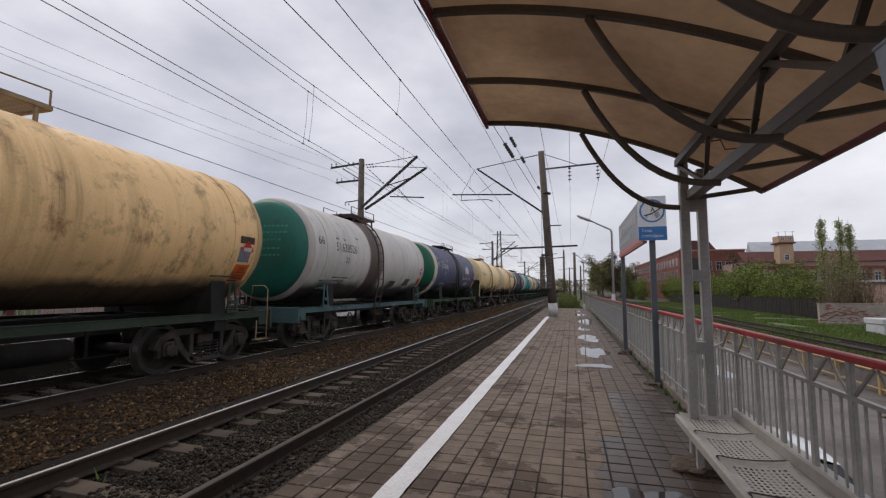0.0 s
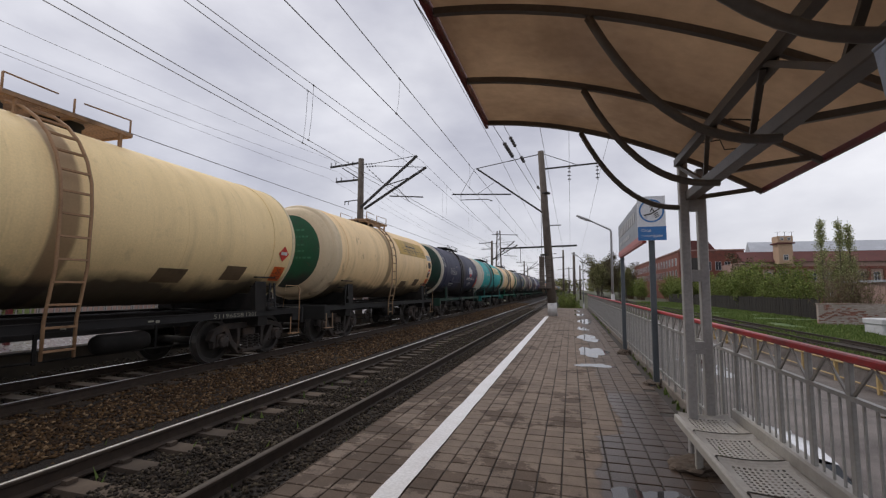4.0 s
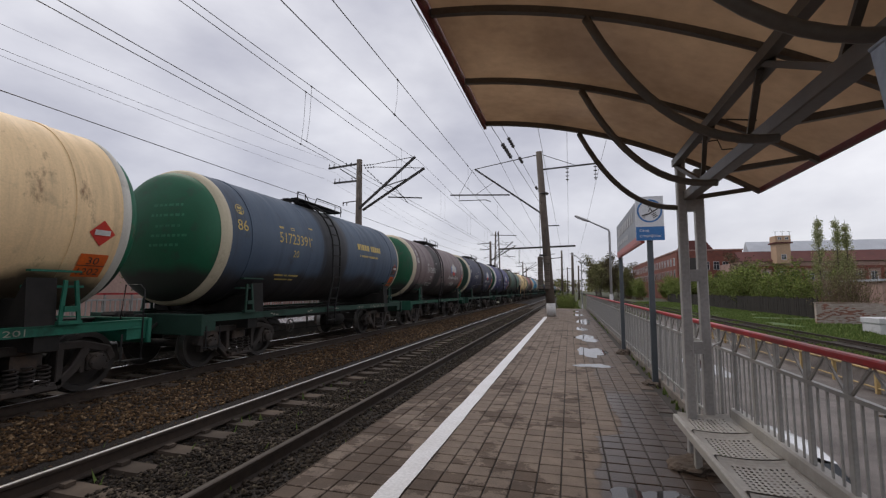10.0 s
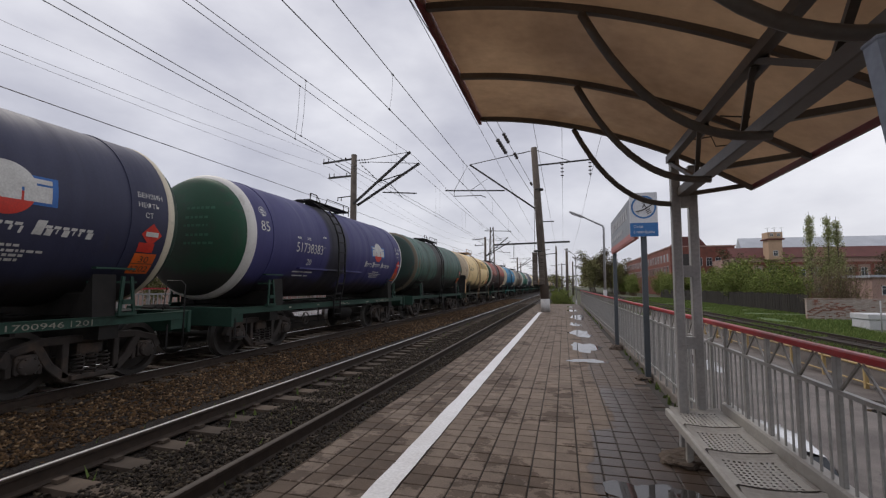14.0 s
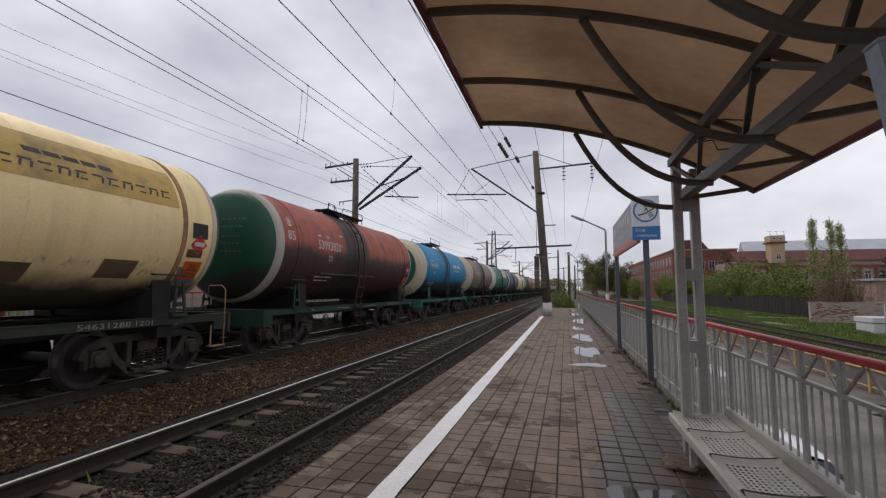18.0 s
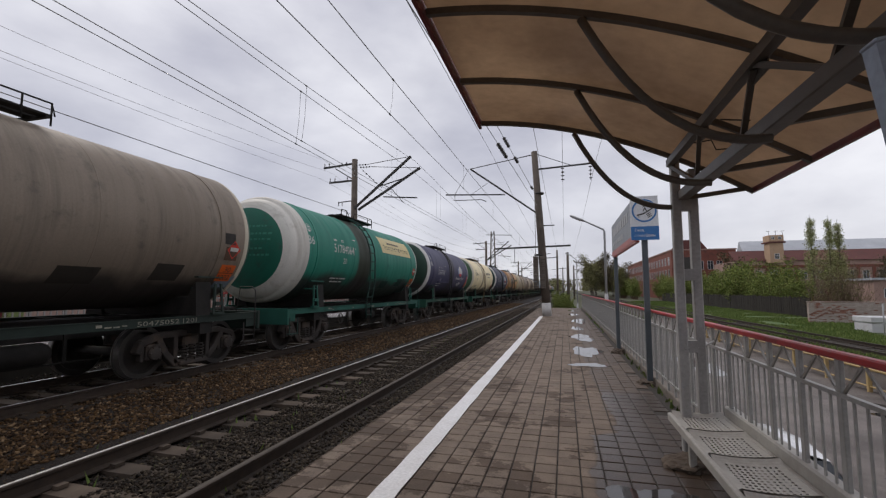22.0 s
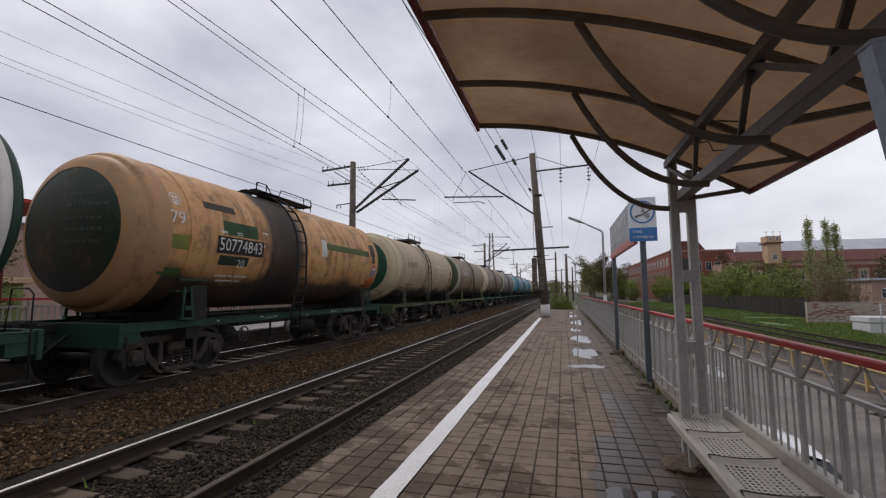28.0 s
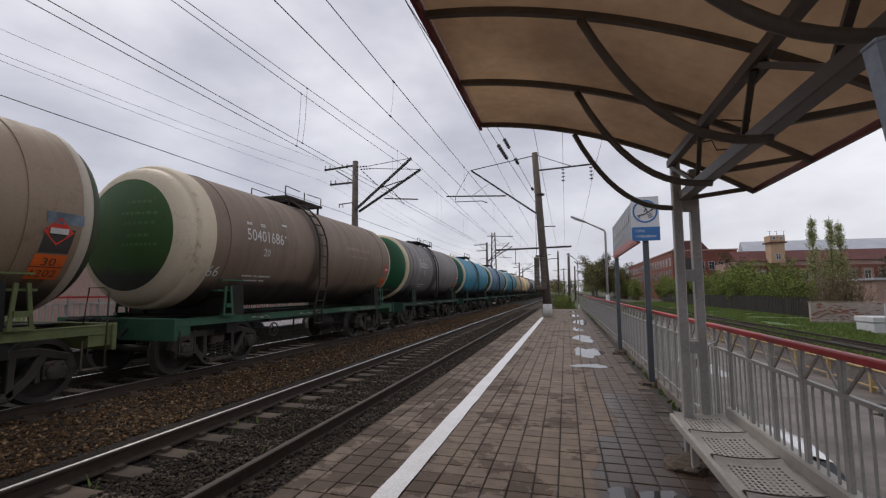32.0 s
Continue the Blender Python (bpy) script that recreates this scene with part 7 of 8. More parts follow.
def build_factory():
    f = thing("brick_factory", "long red brick factory with a grey roof and a small tower", "factory", at=pose(0, 0, GR))
    # wing seen end-on, with the gabled stair block
    bm = B()
    box(bm, 30.0, 142.0, 0, 46.5, 235.0, 14.0)
    part("wall", bm, M_BRICK, f)
    bm = B()
    box(bm, 29.8, 141.8, 14.0, 46.7, 235.2, 14.35)
    part("cornice", bm, M_PINKWALL, f)
    for i in range(20):
        for z in (6.4, 10.0):
            window(f, 1.9, 2.3, pose(30.0, 145.5 + i * 4.4, z, 0, 0, -90))
    bm = B()
    v = [bm.verts.new(p) for p in ((31, 142.2, 14.36), (39.5, 142.2, 14.36), (37.5, 142.2, 17.0), (33.5, 142.2, 17.0), (31, 150, 14.36), (39.5, 150, 14.36), (37.5, 150, 17.0), (33.5, 150, 17.0))]
    for q in ((0, 1, 2, 3), (7, 6, 5, 4), (0, 4, 5, 1), (1, 5, 6, 2), (2, 6, 7, 3), (3, 7, 4, 0)):
        bm.faces.new([v[i] for i in q])
    part("roof", bm, M_ROOFRED, f)
    bm = B()
    box(bm, 32.8, 141.6, 5.0, 35.6, 141.94, 12.0)
    part("banner", bm, M_DARKSTEEL, f)
    for x, z in ((40.0, 8.5), (42.3, 8.5), (40.0, 4.5), (42.3, 4.5), (37.5, 8.5)):
        window(f, 1.5, 2.4, pose(x, 142.0, z))
    # long wing
    bm = B()
    box(bm, 40.0, 123.0, 0, 84.0, 139.0, 9.6)
    part("wall", bm, M_PINKWALL, f)
    bm = B()
    v = [bm.verts.new(p) for p in ((39.6, 122.4, 9.6), (84.5, 122.4, 9.6), (84.5, 126.0, 12.2), (39.6, 126.0, 12.2), (44.0, 139.2, 9.6), (84.5, 139.2, 9.6), (84.5, 126.5, 12.2), (42.6, 126.5, 12.2))]
    bm.faces.new([v[i] for i in (0, 1, 2, 3)])
    bm.faces.new([v[i] for i in (0, 4, 5, 1)])
    bm.faces.new([v[i] for i in (3, 2, 5, 4)])
    bm.faces.new([v[i] for i in (0, 3, 4)]), bm.faces.new([v[i] for i in (1, 5, 2)])
    part("roof", bm, M_ROOFRED, f, "dark red lower roof")
    bm = B()
    v = [bm.verts.new(p) for p in ((42.6, 126.0, 12.25), (84.6, 126.0, 12.25), (84.6, 132.0, 15.2), (44.0, 132.0, 15.2), (45.4, 138.5, 12.25), (84.6, 138.5, 12.25))]
    for q in ((0, 1, 2, 3), (3, 2, 5, 4), (0, 3, 4), (1, 5, 2), (0, 4, 5, 1)):
        bm.faces.new([v[i] for i in q])
    part("roof", bm, M_ROOFGREY, f, "pale grey sheet metal upper roof")
    bm = B()
    box(bm, 39.9, 122.75, 7.9, 84.1, 122.98, 8.5)
    part("cornice", bm, M_BRICK, f)
    for i in range(14):
        x = 42.0 + i * 3.0
        bm = B()
        box(bm, x + 1.2, 122.8, 0, x + 1.8, 123.0, 7.88)
        part("pilaster", bm, M_BRICK, f)
        for z in (1.6, 5.2):
            window(f, 1.3, 2.0, pose(x, 123.0, z))
    # tower
    bm = B()
    box(bm, 46.4, 120.4, 9.0, 49.2, 123.4, 13.6)
    part("tower", bm, M_YELLOWWALL, f, "pale yellow rendered tower")
    bm = B()
    box(bm, 46.0, 120.0, 13.6, 49.6, 123.8, 13.9)
    part("tower_cornice", bm, M_ROOFRED, f)
    bm = B()
    box(bm, 46.3, 120.3, 13.9, 49.3, 123.5, 15.4)
    part("parapet", bm, M_YELLOWWALL, f)
    window(f, 1.0, 1.3, pose(47.8, 120.4, 9.8))
    for x in (47.1, 48.5):
        window(f, 0.7, 0.7, pose(x, 120.3, 14.4))
    bm = B()
    for x in (46.4, 47.8, 49.2):
        bar(bm, (x, 120.5, 15.4), (x, 120.5, 16.4), 0.06)
        bar(bm, (x - 0.5, 120.5, 16.3), (x + 0.5, 120.5, 16.4), 0.05)
    part("antenna", bm, M_DARKSTEEL, f)
    # low sheds in front
    s = thing("low_shed", "low pale shed with a flat grey roof", "shed", at=pose(47, 86, GR))
    bm = B()
    box(bm, 0, 0, 0, 18, 10, 4.2)
    part("wall", bm, M_PINKWALL, s)
    bm = B()
    box(bm, -0.5, -0.6, 4.2, 18.5, 10.5, 4.55)
    part("roof", bm, M_ROOFGREY, s)
    for i in range(5):
        window(s, 1.6, 1.5, pose(2 + i * 3.4, 0, 1.4))


build_factory()

# ---- trees and bushes ----


def leaf_cloud(n, centre_of, size, rng, flat=0.6):
    """n small leaf clumps; centre_of gives each one's place."""
    vs, fs = [], []
    for i in range(n):
        c = centre_of()
        a = Vector((rng.gauss(0, 1), rng.gauss(0, 1), rng.gauss(0, 1) * flat)).normalized()
        b = a.cross(Vector((rng.gauss(0, 1), rng.gauss(0, 1), rng.gauss(0, 1)))).normalized()
        s = size * rng.uniform(0.5, 1.3)
        k = len(vs)
        for u, v in ((-1, -0.45), (0.1, -0.6), (1, 0.05), (0.2, 0.55), (-0.8, 0.5)):
            vs.append(tuple(c + a * (u * s) + b * (v * s)))
        fs.append((k, k + 1, k + 2, k + 3, k + 4))
    return vs, fs


def branches(bm, rng, base, height, spread, levels=3, r=0.12, start=0.25, lean=0.25):
    tips = []

    def grow(p, d, length, rad, lev):
        pts = [p]
        for i in range(4):
            d = (d + Vector((rng.gauss(0, lean), rng.gauss(0, lean), rng.gauss(0.06, lean * 0.6))) * 0.5).normalized()
            pts.append(pts[-1] + d * (length / 4))
        tube(bm, pts, rad, 5 if lev < levels else 3, False, rad * 0.45)
        tips.extend(pts[2:])
        if lev < levels:
            for i in range(3 + (lev == 0) * 3):
                q = pts[1 + min(3, int(rng.uniform(start * 4, 4)))]
                nd = (d + Vector((rng.gauss(0, spread), rng.gauss(0, spread), rng.uniform(-0.1, 0.5)))).normalized()
                grow(q, nd, length * rng.uniform(0.45, 0.7), rad * 0.5, lev + 1)
    grow(Vector(base), Vector((0, 0, 1)), height, r, 0)
    return tips


def tree_kind(name, height, spread, leaves, size, mat, seed, r=0.14, narrow=0.0, jitter=0.5, levels=3, start=0.25):
    """Trunk and crown meshes of one tree."""
    rng = random.Random(seed)
    bm = B()
    tips = branches(bm, rng, (0, 0, 0), height * 0.75, spread, levels, r, start)
    if narrow:
        for v in bm.verts:
            v.co.x *= narrow
            v.co.y *= narrow
    trunk = mesh_of("trunk", bm, M_BARK, False)

    def centre():
        p = rng.choice(tips)
        q = Vector((p.x, p.y, p.z)) + Vector((rng.gauss(0, jitter), rng.gauss(0, jitter), rng.gauss(0, jitter)))
        if narrow:
            q.x *= narrow
            q.y *= narrow
        return q
    vs, fs = leaf_cloud(leaves, centre, size, rng)
    me = bpy.data.meshes.new("crown")
    me.from_pydata(vs, [], fs)
    me.materials.append(mat)
    return trunk, me


def poplar_kind(h, seed):
    """A slender spire: steep twigs round a straight trunk, thin pale leaves."""
    rng = random.Random(seed)
    bm = B()
    tube(bm, [(0, 0, 0), (0.05, 0, h * 0.5), (0, 0.03, h)], 0.16, 6, False, 0.02)
    pts = []
    for i in range(95):
        z0 = h * rng.uniform(0.16, 0.9)
        a, ln = rng.uniform(0, 6.28), h * rng.uniform(0.10, 0.22) * (1.15 - z0 / h)
        out = ln * rng.uniform(0.35, 0.62)
        p = [Vector((out * u ** 0.7 * math.cos(a), out * u ** 0.7 * math.sin(a), z0 + ln * u)) for u in (0, 0.35, 0.7, 1.0)]
        tube(bm, p, 0.022, 3, False, 0.006)
        pts += p[1:]
    trunk = mesh_of("trunk", bm, M_BARK, False)

    def centre():
        return rng.choice(pts) + Vector((rng.gauss(0, 0.17), rng.gauss(0, 0.17), rng.gauss(0, 0.25)))
    vs, fs = leaf_cloud(4200, centre, 0.085, rng)
    me = bpy.data.meshes.new("crown")
    me.from_pydata(vs, [], fs)
    me.materials.append(M_FOLIAGE_PALE)
    return trunk, me


def shoots_kind(h, n, leaves, size, mat, seed, fan=0.35):
    """A bush of many steep shoots from one stool, leafed or nearly bare."""
    rng = random.Random(seed)
    bm = B()
    tips = []
    for i in range(n):
        a, lean = rng.uniform(0, 6.28), abs(rng.gauss(0, fan))
        ln = h * rng.uniform(0.55, 1.0) * (1 - 0.35 * min(1, lean))
        d = Vector((math.cos(a) * lean, math.sin(a) * lean, 1)).normalized()
        b = Vector((rng.gauss(0, 0.35), rng.gauss(0, 0.35), 0))
        p = [b]
        for k in range(5):
            d = (d + Vector((rng.gauss(0, 0.10), rng.gauss(0, 0.10), 0.05))).normalized()
            p.append(p[-1] + d * ln / 5)
        tube(bm, p, 0.03, 3, False, 0.006)
        tips += p[2:]
        for k in range(5):
            q = rng.choice(p[2:])
            e = (d + Vector((rng.gauss(0, 0.5), rng.gauss(0, 0.5), rng.uniform(0, 0.4)))).normalized()
            r = q + e * ln * rng.uniform(0.12, 0.26)
            tube(bm, [q, q.lerp(r, 0.5) + Vector((0, 0, 0.04)), r], 0.011, 3, False, 0.004)
            tips += [q.lerp(r, 0.5), r]
    stems = mesh_of("stems", bm, M_TWIG, False)

    def centre():
        return rng.choice(tips) + Vector((rng.gauss(0, 0.16), rng.gauss(0, 0.16), rng.gauss(0, 0.16)))
    vs, fs = leaf_cloud(leaves, centre, size, rng)
    me = bpy.data.meshes.new("crown")
    me.from_pydata(vs, [], fs)
    me.materials.append(mat)
    return stems, me


M_TWIG = surface("spring_twig", (0.13, 0.085, 0.055), (0.19, 0.13, 0.085), 3, 0.9)


def plant(kind, name, label, category, group, x, y, z, s=1.0, rz=0.0):
    t = thing(name, label, category, group, at=Matrix.Translation((x, y, z)) @ Matrix.Rotation(rz, 4, "Z") @ Matrix.Diagonal((s, s, s, 1)))
    part("trunk", kind[0], None, t)
    tagged(part("crown", kind[1], None, t), kind="stuff")
    return t


M_FOLIAGE_PALE = islands("first_leaves", [(0.0, (0.20, 0.22, 0.08)), (0.5, (0.32, 0.34, 0.14)), (1.0, (0.44, 0.45, 0.22))])


def build_greenery():
    rng = random.Random(11)
    bush = [shoots_kind(5.2, 46, 7500, 0.085, M_FOLIAGE, 20 + i, 0.42) for i in range(3)]
    olive = [tree_kind("tree", 8.5, 0.55, 3400, 0.17, M_FOLIAGE_OLIVE, 40 + i, 0.16, 0, 0.55, 3, 0.1) for i in range(3)]
    dark = [tree_kind("tree", 9.0, 0.55, 3000, 0.2, M_FOLIAGE_DARK, 60 + i, 0.16, 0, 0.6, 3, 0.1) for i in range(2)]
    poplar = [poplar_kind(13.4, 80 + i) for i in range(2)]
    willow = [shoots_kind(5.6, 60, 1500, 0.05, M_FOLIAGE_OLIVE, 95, 0.36)]
    for i in range(18):
        y = 60 + i * 4.0 + rng.uniform(-1, 1)
        plant(rng.choice(bush), "bush", "leafy green spring bush behind the plank fence", "bush", "bushes behind the fence", 24.2 + rng.uniform(-0.4, 1.6), y, GR, rng.uniform(0.62, 1.08) + 0.014 * i, rng.uniform(0, 6))
    for i in range(8):
        plant(rng.choice(bush), "bush", "leafy green spring bush behind the plank fence", "bush", "bushes behind the fence", 27.5 + rng.uniform(-0.5, 3), 76 + i * 4 + rng.uniform(-1, 1), GR, rng.uniform(1.0, 1.4), rng.uniform(0, 6))
    for i in range(22):
        y = 150 + i * 6.0
        plant(rng.choice(dark if i % 3 else olive), "tree", "budding tree with brownish spring twigs", "tree", "trees along the siding", 17.5 + rng.uniform(-1.5, 1.5) + i * 0.25, y + rng.uniform(-2, 2), GR, rng.uniform(0.7, 1.05), rng.uniform(0, 6))
    for i in range(14):
        y = 165 + i * 10
        plant(rng.choice(dark if i % 2 else olive), "tree", "budding tree with brownish spring twigs", "tree", "trees along the siding", 10.6 + i * 0.42 + rng.uniform(-1.2, 1.2), y + rng.uniform(-3, 3), GR, rng.uniform(1.0, 1.35), rng.uniform(0, 6))
    for i in range(5):
        plant(rng.choice(bush), "bush", "green bush beside the siding", "bush", "bushes behind the fence", 19 + rng.uniform(-1, 1), 135 + i * 9, GR, rng.uniform(0.9, 1.2), rng.uniform(0, 6))
    for x, y, s in ((34.1, 75, 1.0), (36.2, 75, 0.985), (37.5, 75.4, 0.945)):
        plant(rng.choice(poplar), "poplar", "slender poplar in first pale green leaf", "tree", "poplars by the factory", x, y, GR, s, rng.uniform(0, 6))
    for x, y, s in ((21.9, 47.0, 0.85), (23.2, 47.6, 1.0), (24.3, 47.2, 0.9)):
        plant(willow[0], "shrub", "twiggy shrub just coming into leaf behind the wall", "shrub", "shrubs behind the wall", x, y, GR, s, rng.uniform(0, 6))
    for x, y, s in ((58, 100, 0.7), (48, 98, 0.6), (34, 100, 0.75)):
        plant(rng.choice(dark), "tree", "bare brownish tree before the factory", "tree", "trees before the factory", x, y, GR, s, rng.uniform(0, 6))
    # beyond the platform's end
    for x, y, s in ((-0.6, 42.5, 0.33), (0.2, 46.0, 0.36), (-0.2, 52.0, 0.38), (-1.0, 60.0, 0.4)):
        plant(rng.choice(bush), "bush", "low green bush beyond the platform end", "bush", "bushes beyond the platform", x, y, GL - 0.1, s, rng.uniform(0, 6))
    # across the line
    for x, y, s in ((-17.6, 9.6, 0.33), (-22, 20, 0.4), (-24, 6, 0.5), (-20.5, 34, 0.4), (-26, 50, 0.5)):
        plant(rng.choice(olive), "tree", "young tree in first green leaf across the line", "tree", "trees across the line", x, y, GL, s, rng.uniform(0, 6))
    # far woods, one mass
    vs, fs = [], []
    for i in range(260):
        x, y = rng.uniform(-260, 330), rng.uniform(420, 620)
        h = rng.uniform(9, 15) * (1.0 if x < 60 else 0.8)

        def centre(x=x, y=y, h=h):
            return Vector((x + rng.gauss(0, 3.2), y + rng.gauss(0, 3.2), GR + h * rng.uniform(0.05, 1.0) ** 0.7))
        v, f = leaf_cloud(190, centre, 0.75, rng)
        k = len(vs)
        vs += v
        fs += [tuple(q + k for q in t) for t in f]
    me = bpy.data.meshes.new("far_woods")
    me.from_pydata(vs, [], fs)
    me.materials.append(M_FOLIAGE_OLIVE)
    tagged(new("far_woods", me), "distant budding woodland on the horizon", "woods", kind="stuff")


build_greenery()


def grass_patch(name, x0, x1, y0, y1, n, hgt, z, seed, label):
    rng = random.Random(seed)
    vs, fs = [], []
    for i in range(n):
        x, y = rng.uniform(x0, x1), y0 + (y1 - y0) * rng.random() ** 1.6
        if noise.noise(Vector((x * 0.35, y * 0.25, seed))) < -0.18:
            continue
        h = hgt * rng.uniform(0.5, 1.3)
        a = rng.uniform(0, 6.3)
        w = 0.02 + 0.0007 * y
        dx, dy = math.cos(a) * w, math.sin(a) * w
        lx, ly = rng.gauss(0, h * 0.35), rng.gauss(0, h * 0.35)
        k = len(vs)
        vs += [(x - dx, y - dy, z - 0.02), (x + dx, y + dy, z - 0.02), (x + lx, y + ly, z + h)]
        fs.append((k, k + 1, k + 2))
    me = bpy.data.meshes.new(name)
    me.from_pydata(vs, [], fs)
    me.materials.append(M_GRASS)
    tagged(new(name, me), label, "grass", kind="stuff")


def build_grass():
    bm = B()
    box(bm, 13.6, -10, GR - 0.2, 22.4, 120, GR + 0.01)
    single("verge", bm, M_TURF, "mown green verge beside the siding", "grass", kind="structure")
    grass_patch("grass", 13.7, 22.3, 18, 115, 70000, 0.16, GR, 1, "fresh green grass beside the siding")
    grass_patch("grass", 10.9, 14.0, 14, 100, 26000, 0.13, GR + 0.06, 2, "thin grass growing over the siding")
    grass_patch("weeds", 1.22, 1.36, 4.5, 30, 420, 0.06, PZ, 3, "weeds and dead grass along the kerb")
    grass_patch("weeds", -1.6, 1.2, 38, 75, 6000, 0.35, GL - 0.1, 4, "rough grass beyond the platform end")
    grass_patch("weeds", -5.2, -2.2, 2.0, 30, 350, 0.09, -0.2, 5, "a few weeds between the sleepers")


M_TURF = surface("turf", (0.065, 0.120, 0.025), (0.10, 0.140, 0.040), 0.4, 0.95, fine=12, bumps=0.5, dist=0.02, dirt=(0.10, 0.085, 0.05))
build_grass()

# ---- across the line ----
M_PALEPAVE = surface("pale_wet_paving", (0.30, 0.29, 0.30), (0.38, 0.37, 0.38), 0.6, 0.22, fine=14, bumps=0.1)


def build_other_side():
    bm = B()
    box(bm, -15.5, -25, GL - 0.3, -11.9, 60, 0.15)
    fp = single("far_platform", bm, M_PLATFORM, "pale wet concrete platform across the line", "platform", kind="structure")
    bm = B()
    box(bm, -15.5, -25, 0.152, -11.86, 60, 0.2)
    part("slab", bm, M_PALEPAVE, fp)
    f = thing("far_platform_fence", "white railing with a red top rail across the line", "fence", at=pose(-14.6, 0, 0.2))
    for z, m in ((1.28, M_RED), (1.08, M_FENCE), (0.2, M_FENCE)):
        bm = B()
        box(bm, -0.03, -20, z - 0.03, 0.03, 55, z + 0.03)
        part("rail", bm, m, f)
    bm = B()
    box(bm, -0.025, -0.03, 0, 0.025, 0.03, 1.25)
    post = mesh_of("post", bm, M_FENCE)
    bm = B()
    for i in range(5):
        box(bm, -0.012, 0.2 + i * 0.17 - 0.02, 0.2, 0.012, 0.2 + i * 0.17 + 0.02, 1.08)
    bal = mesh_of("baluster_panel", bm, M_FENCE)
    for i in range(60):
        part("post", post, None, f, at=pose(0, -4 + i * 0.95, 0))
        part("baluster_panel", bal, None, f, at=pose(0, -4 + i * 0.95, 0))
    c = thing("far_shelter", "small platform shelter with a dark red roof across the line", "shelter", at=pose(-13.3, 4.2, 0.2))
    bm = B()
    v = [(-1.6, 3.0), (-0.6, 3.45), (0.6, 3.6), (1.5, 3.55)]
    for a, b in zip(v, v[1:]):
        bar(bm, (a[0], 1.6, a[1]), (b[0], 1.6, b[1]), 5.2, 0.08, (0, 0, 1))
    part("roof", bm, M_RED, c)
    for y in (-0.6, 3.6):
        bm = B()
        box(bm, -0.05, y - 0.05, 0, 0.05, y + 0.05, 3.5)
        part("post", bm, M_REDTRIM, c)
    street_lamp(-15.2, 7.5, 0.2, 3.4, 0.9)
    for x, y, w, d, h, m, nm, lab in ((-34, 8, 7, 14, 5.5, M_YELLOWWALL, "house", "yellow rendered house across the line"), (-36, 28, 8, 16, 6.5, M_PINKWALL, "house", "pale pink rendered house across the line"), (-44, -14, 12, 18, 7.5, M_PINKWALL, "house", "pale rendered building across the line"), (-40, 60, 10, 30, 7, M_BRICK, "house", "brick building across the line")):
        t = thing(nm, lab, "house", at=pose(x, y, GL))
        bm = B()
        box(bm, -w / 2, -d / 2, 0, w / 2, d / 2, h)
        part("wall", bm, m, t)
        bm = B()
        q = [bm.verts.new(p) for p in ((-w / 2 - 0.4, -d / 2 - 0.4, h), (w / 2 + 0.4, -d / 2 - 0.4, h), (w / 2 + 0.4, d / 2 + 0.4, h), (-w / 2 - 0.4, d / 2 + 0.4, h), (0, -d / 2 - 0.4, h + 2), (0, d / 2 + 0.4, h + 2))]
        for r in ((0, 1, 4), (1, 2, 5, 4), (2, 3, 5), (3, 0, 4, 5), (3, 2, 1, 0)):
            bm.faces.new([q[i] for i in r])
        part("roof", bm, M_ROOFGREY, t)
        for i in range(int(d / 3.2)):
            window(t, 1.3, 1.6, pose(w / 2, -d / 2 + 1.8 + i * 3.2, h - 2.6, 0, 0, 90))
    k = thing("green_kiosk", "small green and yellow kiosk across the line", "kiosk", at=pose(-23, 11.5, GL))
    bm = B()
    box(bm, -1.5, -2, 0, 1.5, 2, 2.6, bevel=0.03)
    part("wall", bm, plain_paint((0.16, 0.20, 0.07), "kiosk_green"), k)
    bm = B()
    box(bm, -1.7, -2.2, 2.6, 1.7, 2.2, 2.85, bevel=0.03)
    part("roof", bm, M_YELLOWWALL, k)


build_other_side()


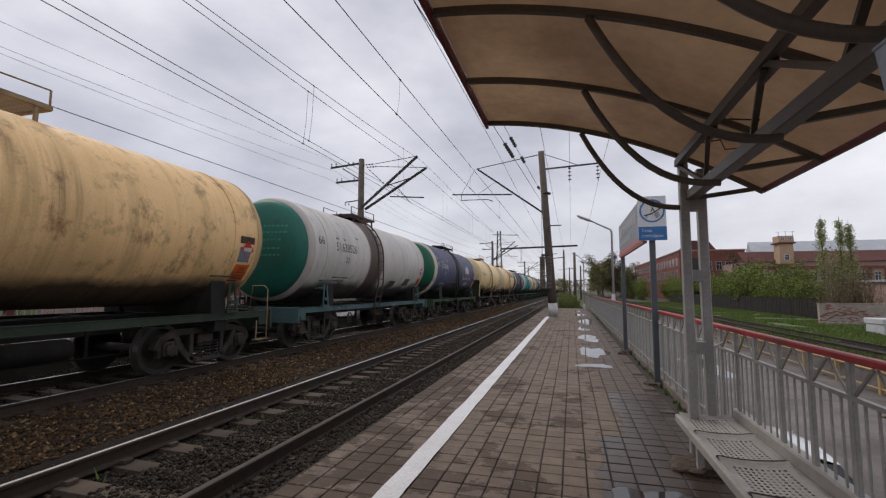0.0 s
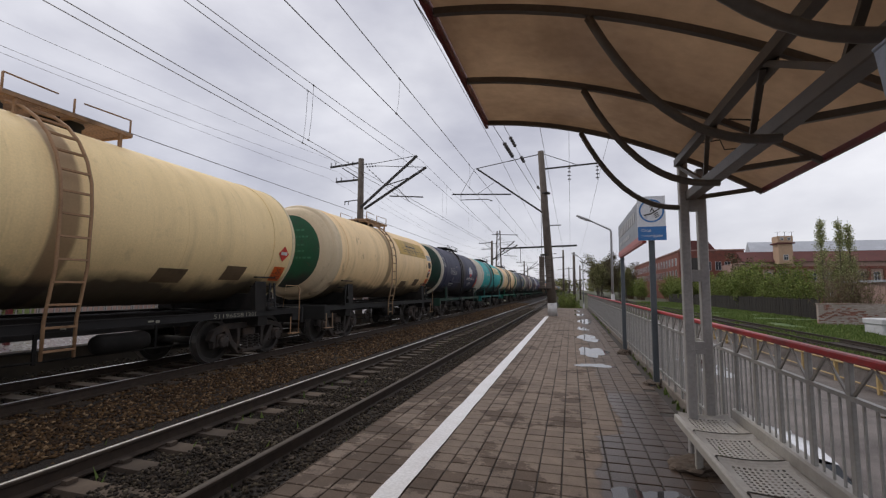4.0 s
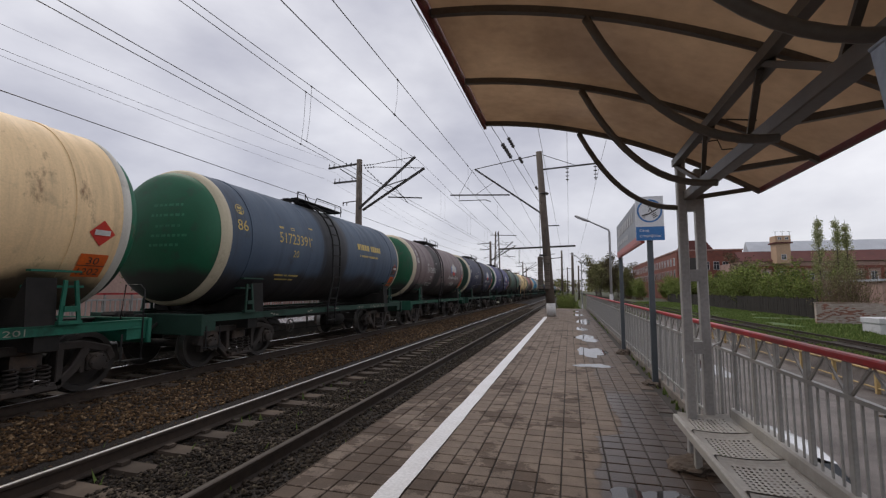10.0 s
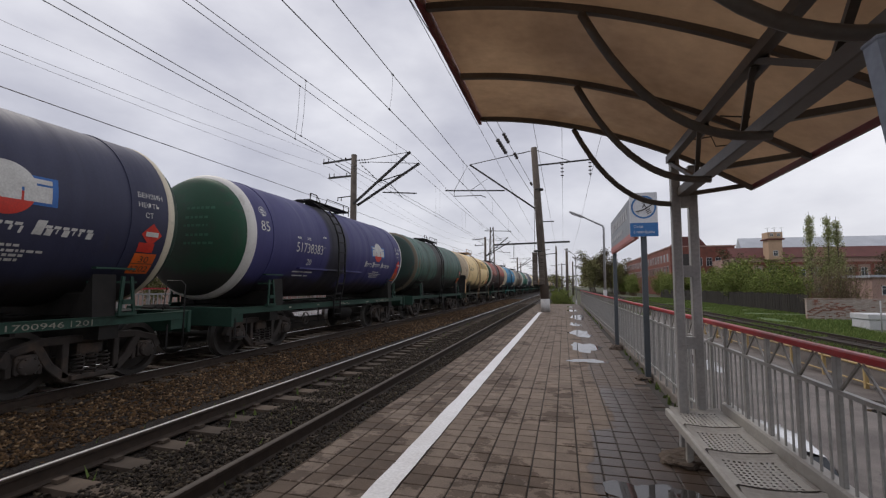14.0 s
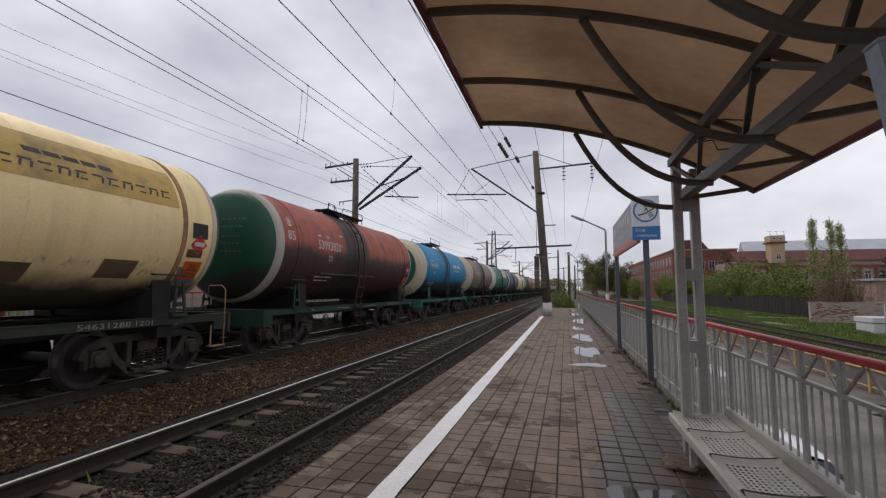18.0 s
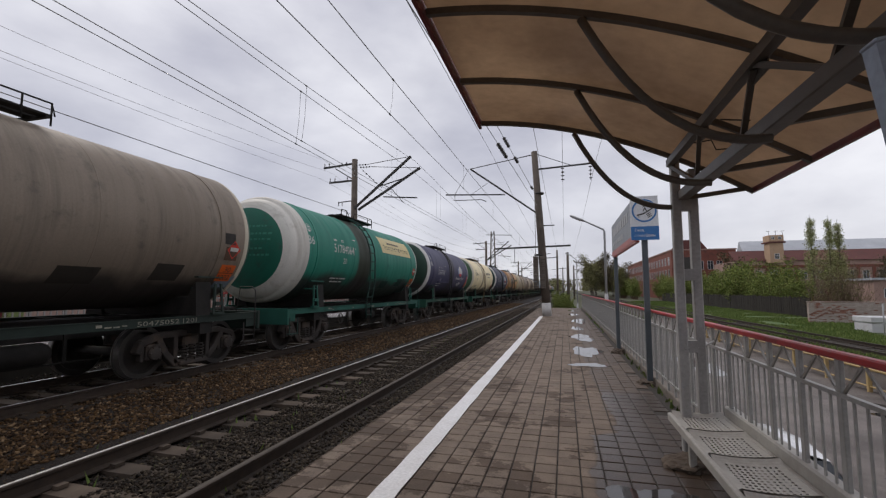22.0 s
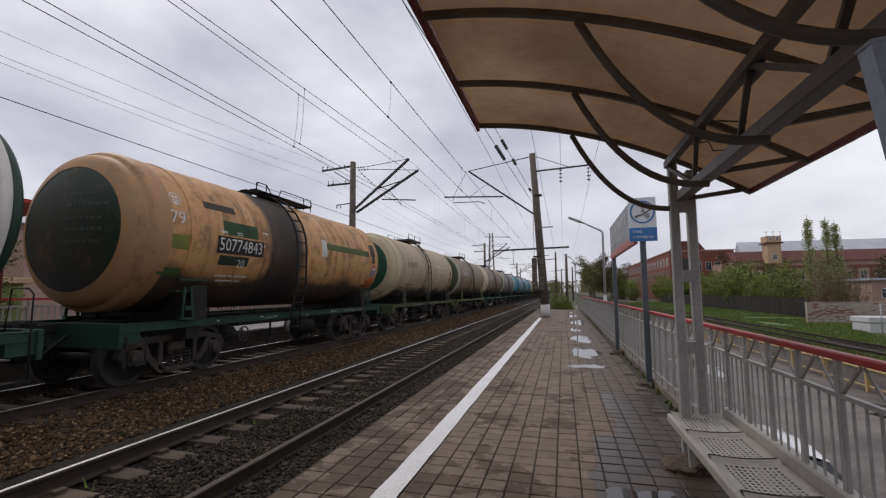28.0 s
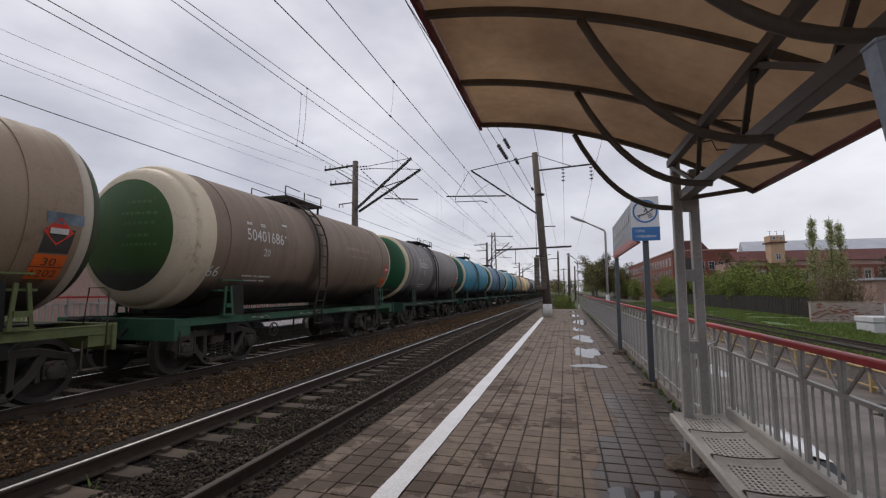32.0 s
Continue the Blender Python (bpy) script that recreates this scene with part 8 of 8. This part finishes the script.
# ---- loose ballast, one mass a zone ----
def stones(name, zones, mat, size, seed, label):
    rng = np.random.default_rng(seed)
    base = np.array([(1, 0, 0), (-1, 0, 0), (0, 1, 0), (0, -1, 0), (0, 0, 1), (0, 0, -1)], float)
    tri = np.array([(0, 2, 4), (2, 1, 4), (1, 3, 4), (3, 0, 4), (2, 0, 5), (1, 2, 5), (3, 1, 5), (0, 3, 5)])
    allv, allf = [], []
    off = 0
    for x0, x1, y0, y1, z, n, power in zones:
        c = np.stack([rng.uniform(x0, x1, n), y0 + (y1 - y0) * rng.random(n) ** power, np.full(n, z) + rng.uniform(-0.022, 0.012, n)], 1)
        s = size * rng.uniform(0.55, 1.35, (n, 1, 1)) * (1 + 0.012 * c[:, 1])[:, None, None]
        v = base[None] * rng.uniform(0.6, 1.25, (n, 6, 3)) + rng.normal(0, 0.22, (n, 6, 3))
        a = rng.uniform(0, 6.28, n)
        ca, sa = np.cos(a), np.sin(a)
        rot = np.zeros((n, 3, 3))
        rot[:, 0, 0], rot[:, 0, 1], rot[:, 1, 0], rot[:, 1, 1], rot[:, 2, 2] = ca, -sa, sa, ca, 0.75
        v = np.einsum("nij,nkj->nki", rot, v) * s + c[:, None, :]
        allv.append(v.reshape(-1, 3))
        allf.append((tri[None] + 6 * np.arange(n)[:, None, None] + off).reshape(-1, 3))
        off += 6 * n
    v, f = np.concatenate(allv), np.concatenate(allf)
    me = bpy.data.meshes.new(name)
    me.vertices.add(len(v))
    me.vertices.foreach_set("co", v.ravel())
    me.loops.add(len(f) * 3)
    me.polygons.add(len(f))
    me.polygons.foreach_set("loop_start", np.arange(0, len(f) * 3, 3))
    me.loops.foreach_set("vertex_index", f.ravel())
    me.update(calc_edges=True)
    me.validate()
    me.materials.append(mat)
    tagged(new(name, me), label, "ballast", kind="stuff")


N0, N1 = NEAR_C - 0.83, NEAR_C + 0.83
T0, T1 = TRAIN_C - 0.83, TRAIN_C + 0.83
stones("ballast_stones", [(T1 + 0.02, T1 + 0.7, 1.0, 60, -0.185, 20000, 1.9), (T1 + 0.6, N0 - 0.6, 1.0, 60, -0.125, 44000, 1.9), (N0 - 0.7, N0 - 0.02, 1.0, 60, -0.18, 19000, 1.9), (T1 + 0.02, N0 - 0.02, -8, 1, -0.14, 9000, 1)], M_STONES, 0.027, 4, "loose brown crushed stones between the tracks")
stones("ballast_stones", [(N0 + 0.08, N0 + 0.66, 1.0, 45, -0.215, 11000, 1.8), (N0 + 0.5, N1 - 0.08, 1.0, 45, -0.168, 34000, 1.8), (N1 + 0.02, PX0 - 0.02, 1.0, 45, -0.14, 26000, 1.8), (N1 + 0.02, PX0 - 0.02, -8, 1, -0.14, 2500, 1), (N0 + 0.08, N1 - 0.08, -8, 1, -0.19, 6000, 1), (T0, T1, -8, 1.5, -0.20, 4000, 1), (T0, T1, 1.5, 60, -0.20, 12000, 1.8), (T0 - 2.0, T0, 2, 60, -0.22, 7000, 1.8)], M_STONES_DARK, 0.022, 5, "oily dark crushed stones between the rails")


# ---- paving, tile by tile ----
def build_paving():
    me = tile_mesh()
    rng = random.Random(1)
    base = [tuple(v.co) for v in me.vertices]
    faces = [tuple(p.vertices) for p in me.polygons]
    vs, fs, n = [], [], 0
    cols = int((1.28 - TX0) / TW)
    edge = B()
    box(edge, TX0 - 0.004, PY0, PZ - 0.03, PX0 + 0.02, PY1, PZ - 0.001)
    part("edge_strip", edge, M_PAVING, PLATFORM)
    y, r = 3.357 - 94.5 * TL, 0
    while y < PY1 - TL:
        for c in range(cols):
            x = TX0 + (c + 0.5) * TW
            if c > cols - 2 and r % 7 == 3:
                continue
            z = PZ + rng.uniform(-0.0025, 0.0015)
            a, b = rng.uniform(-0.3, 0.3), rng.uniform(-0.35, 0.35)
            if 2.9 < y < 8.6 and n < 300:
                part("tile", me, None, PLATFORM, at=pose(x, y, z, a, b, rng.uniform(-0.4, 0.4)))
                n += 1
            else:
                k = len(vs)
                m = pose(x, y, z, a, b, rng.uniform(-0.4, 0.4))
                vs += [tuple(m @ Vector(p)) for p in base]
                fs += [tuple(i + k for i in f) for f in faces]
        y += TL
        r += 1
    tagged(part("tile_field", from_lists("tile_field", vs, fs, M_PAVING), None, PLATFORM), kind="stuff")


build_paving()


# ---- motion of the train ----
def motions():
    turn = math.degrees(SPEED / 0.475)
    n = int(32.0 * turn / 80) + 1
    for k, w in TRAIN.items():
        walk(w, [(t, pose(TRAIN_C, wagon_y(k, t), 0)) for t in (0, 8, 16, 24, 32)])
        if -1 < k < 27:
            for b in w.children:
                for o in b.children:
                    if o.name.startswith("wheelset"):
                        y = o.location.y
                        walk(o, [(32.0 * i / n, pose(0, y, 0.475, turn * 32.0 * i / n % 360)) for i in range(n + 1)])


motions()
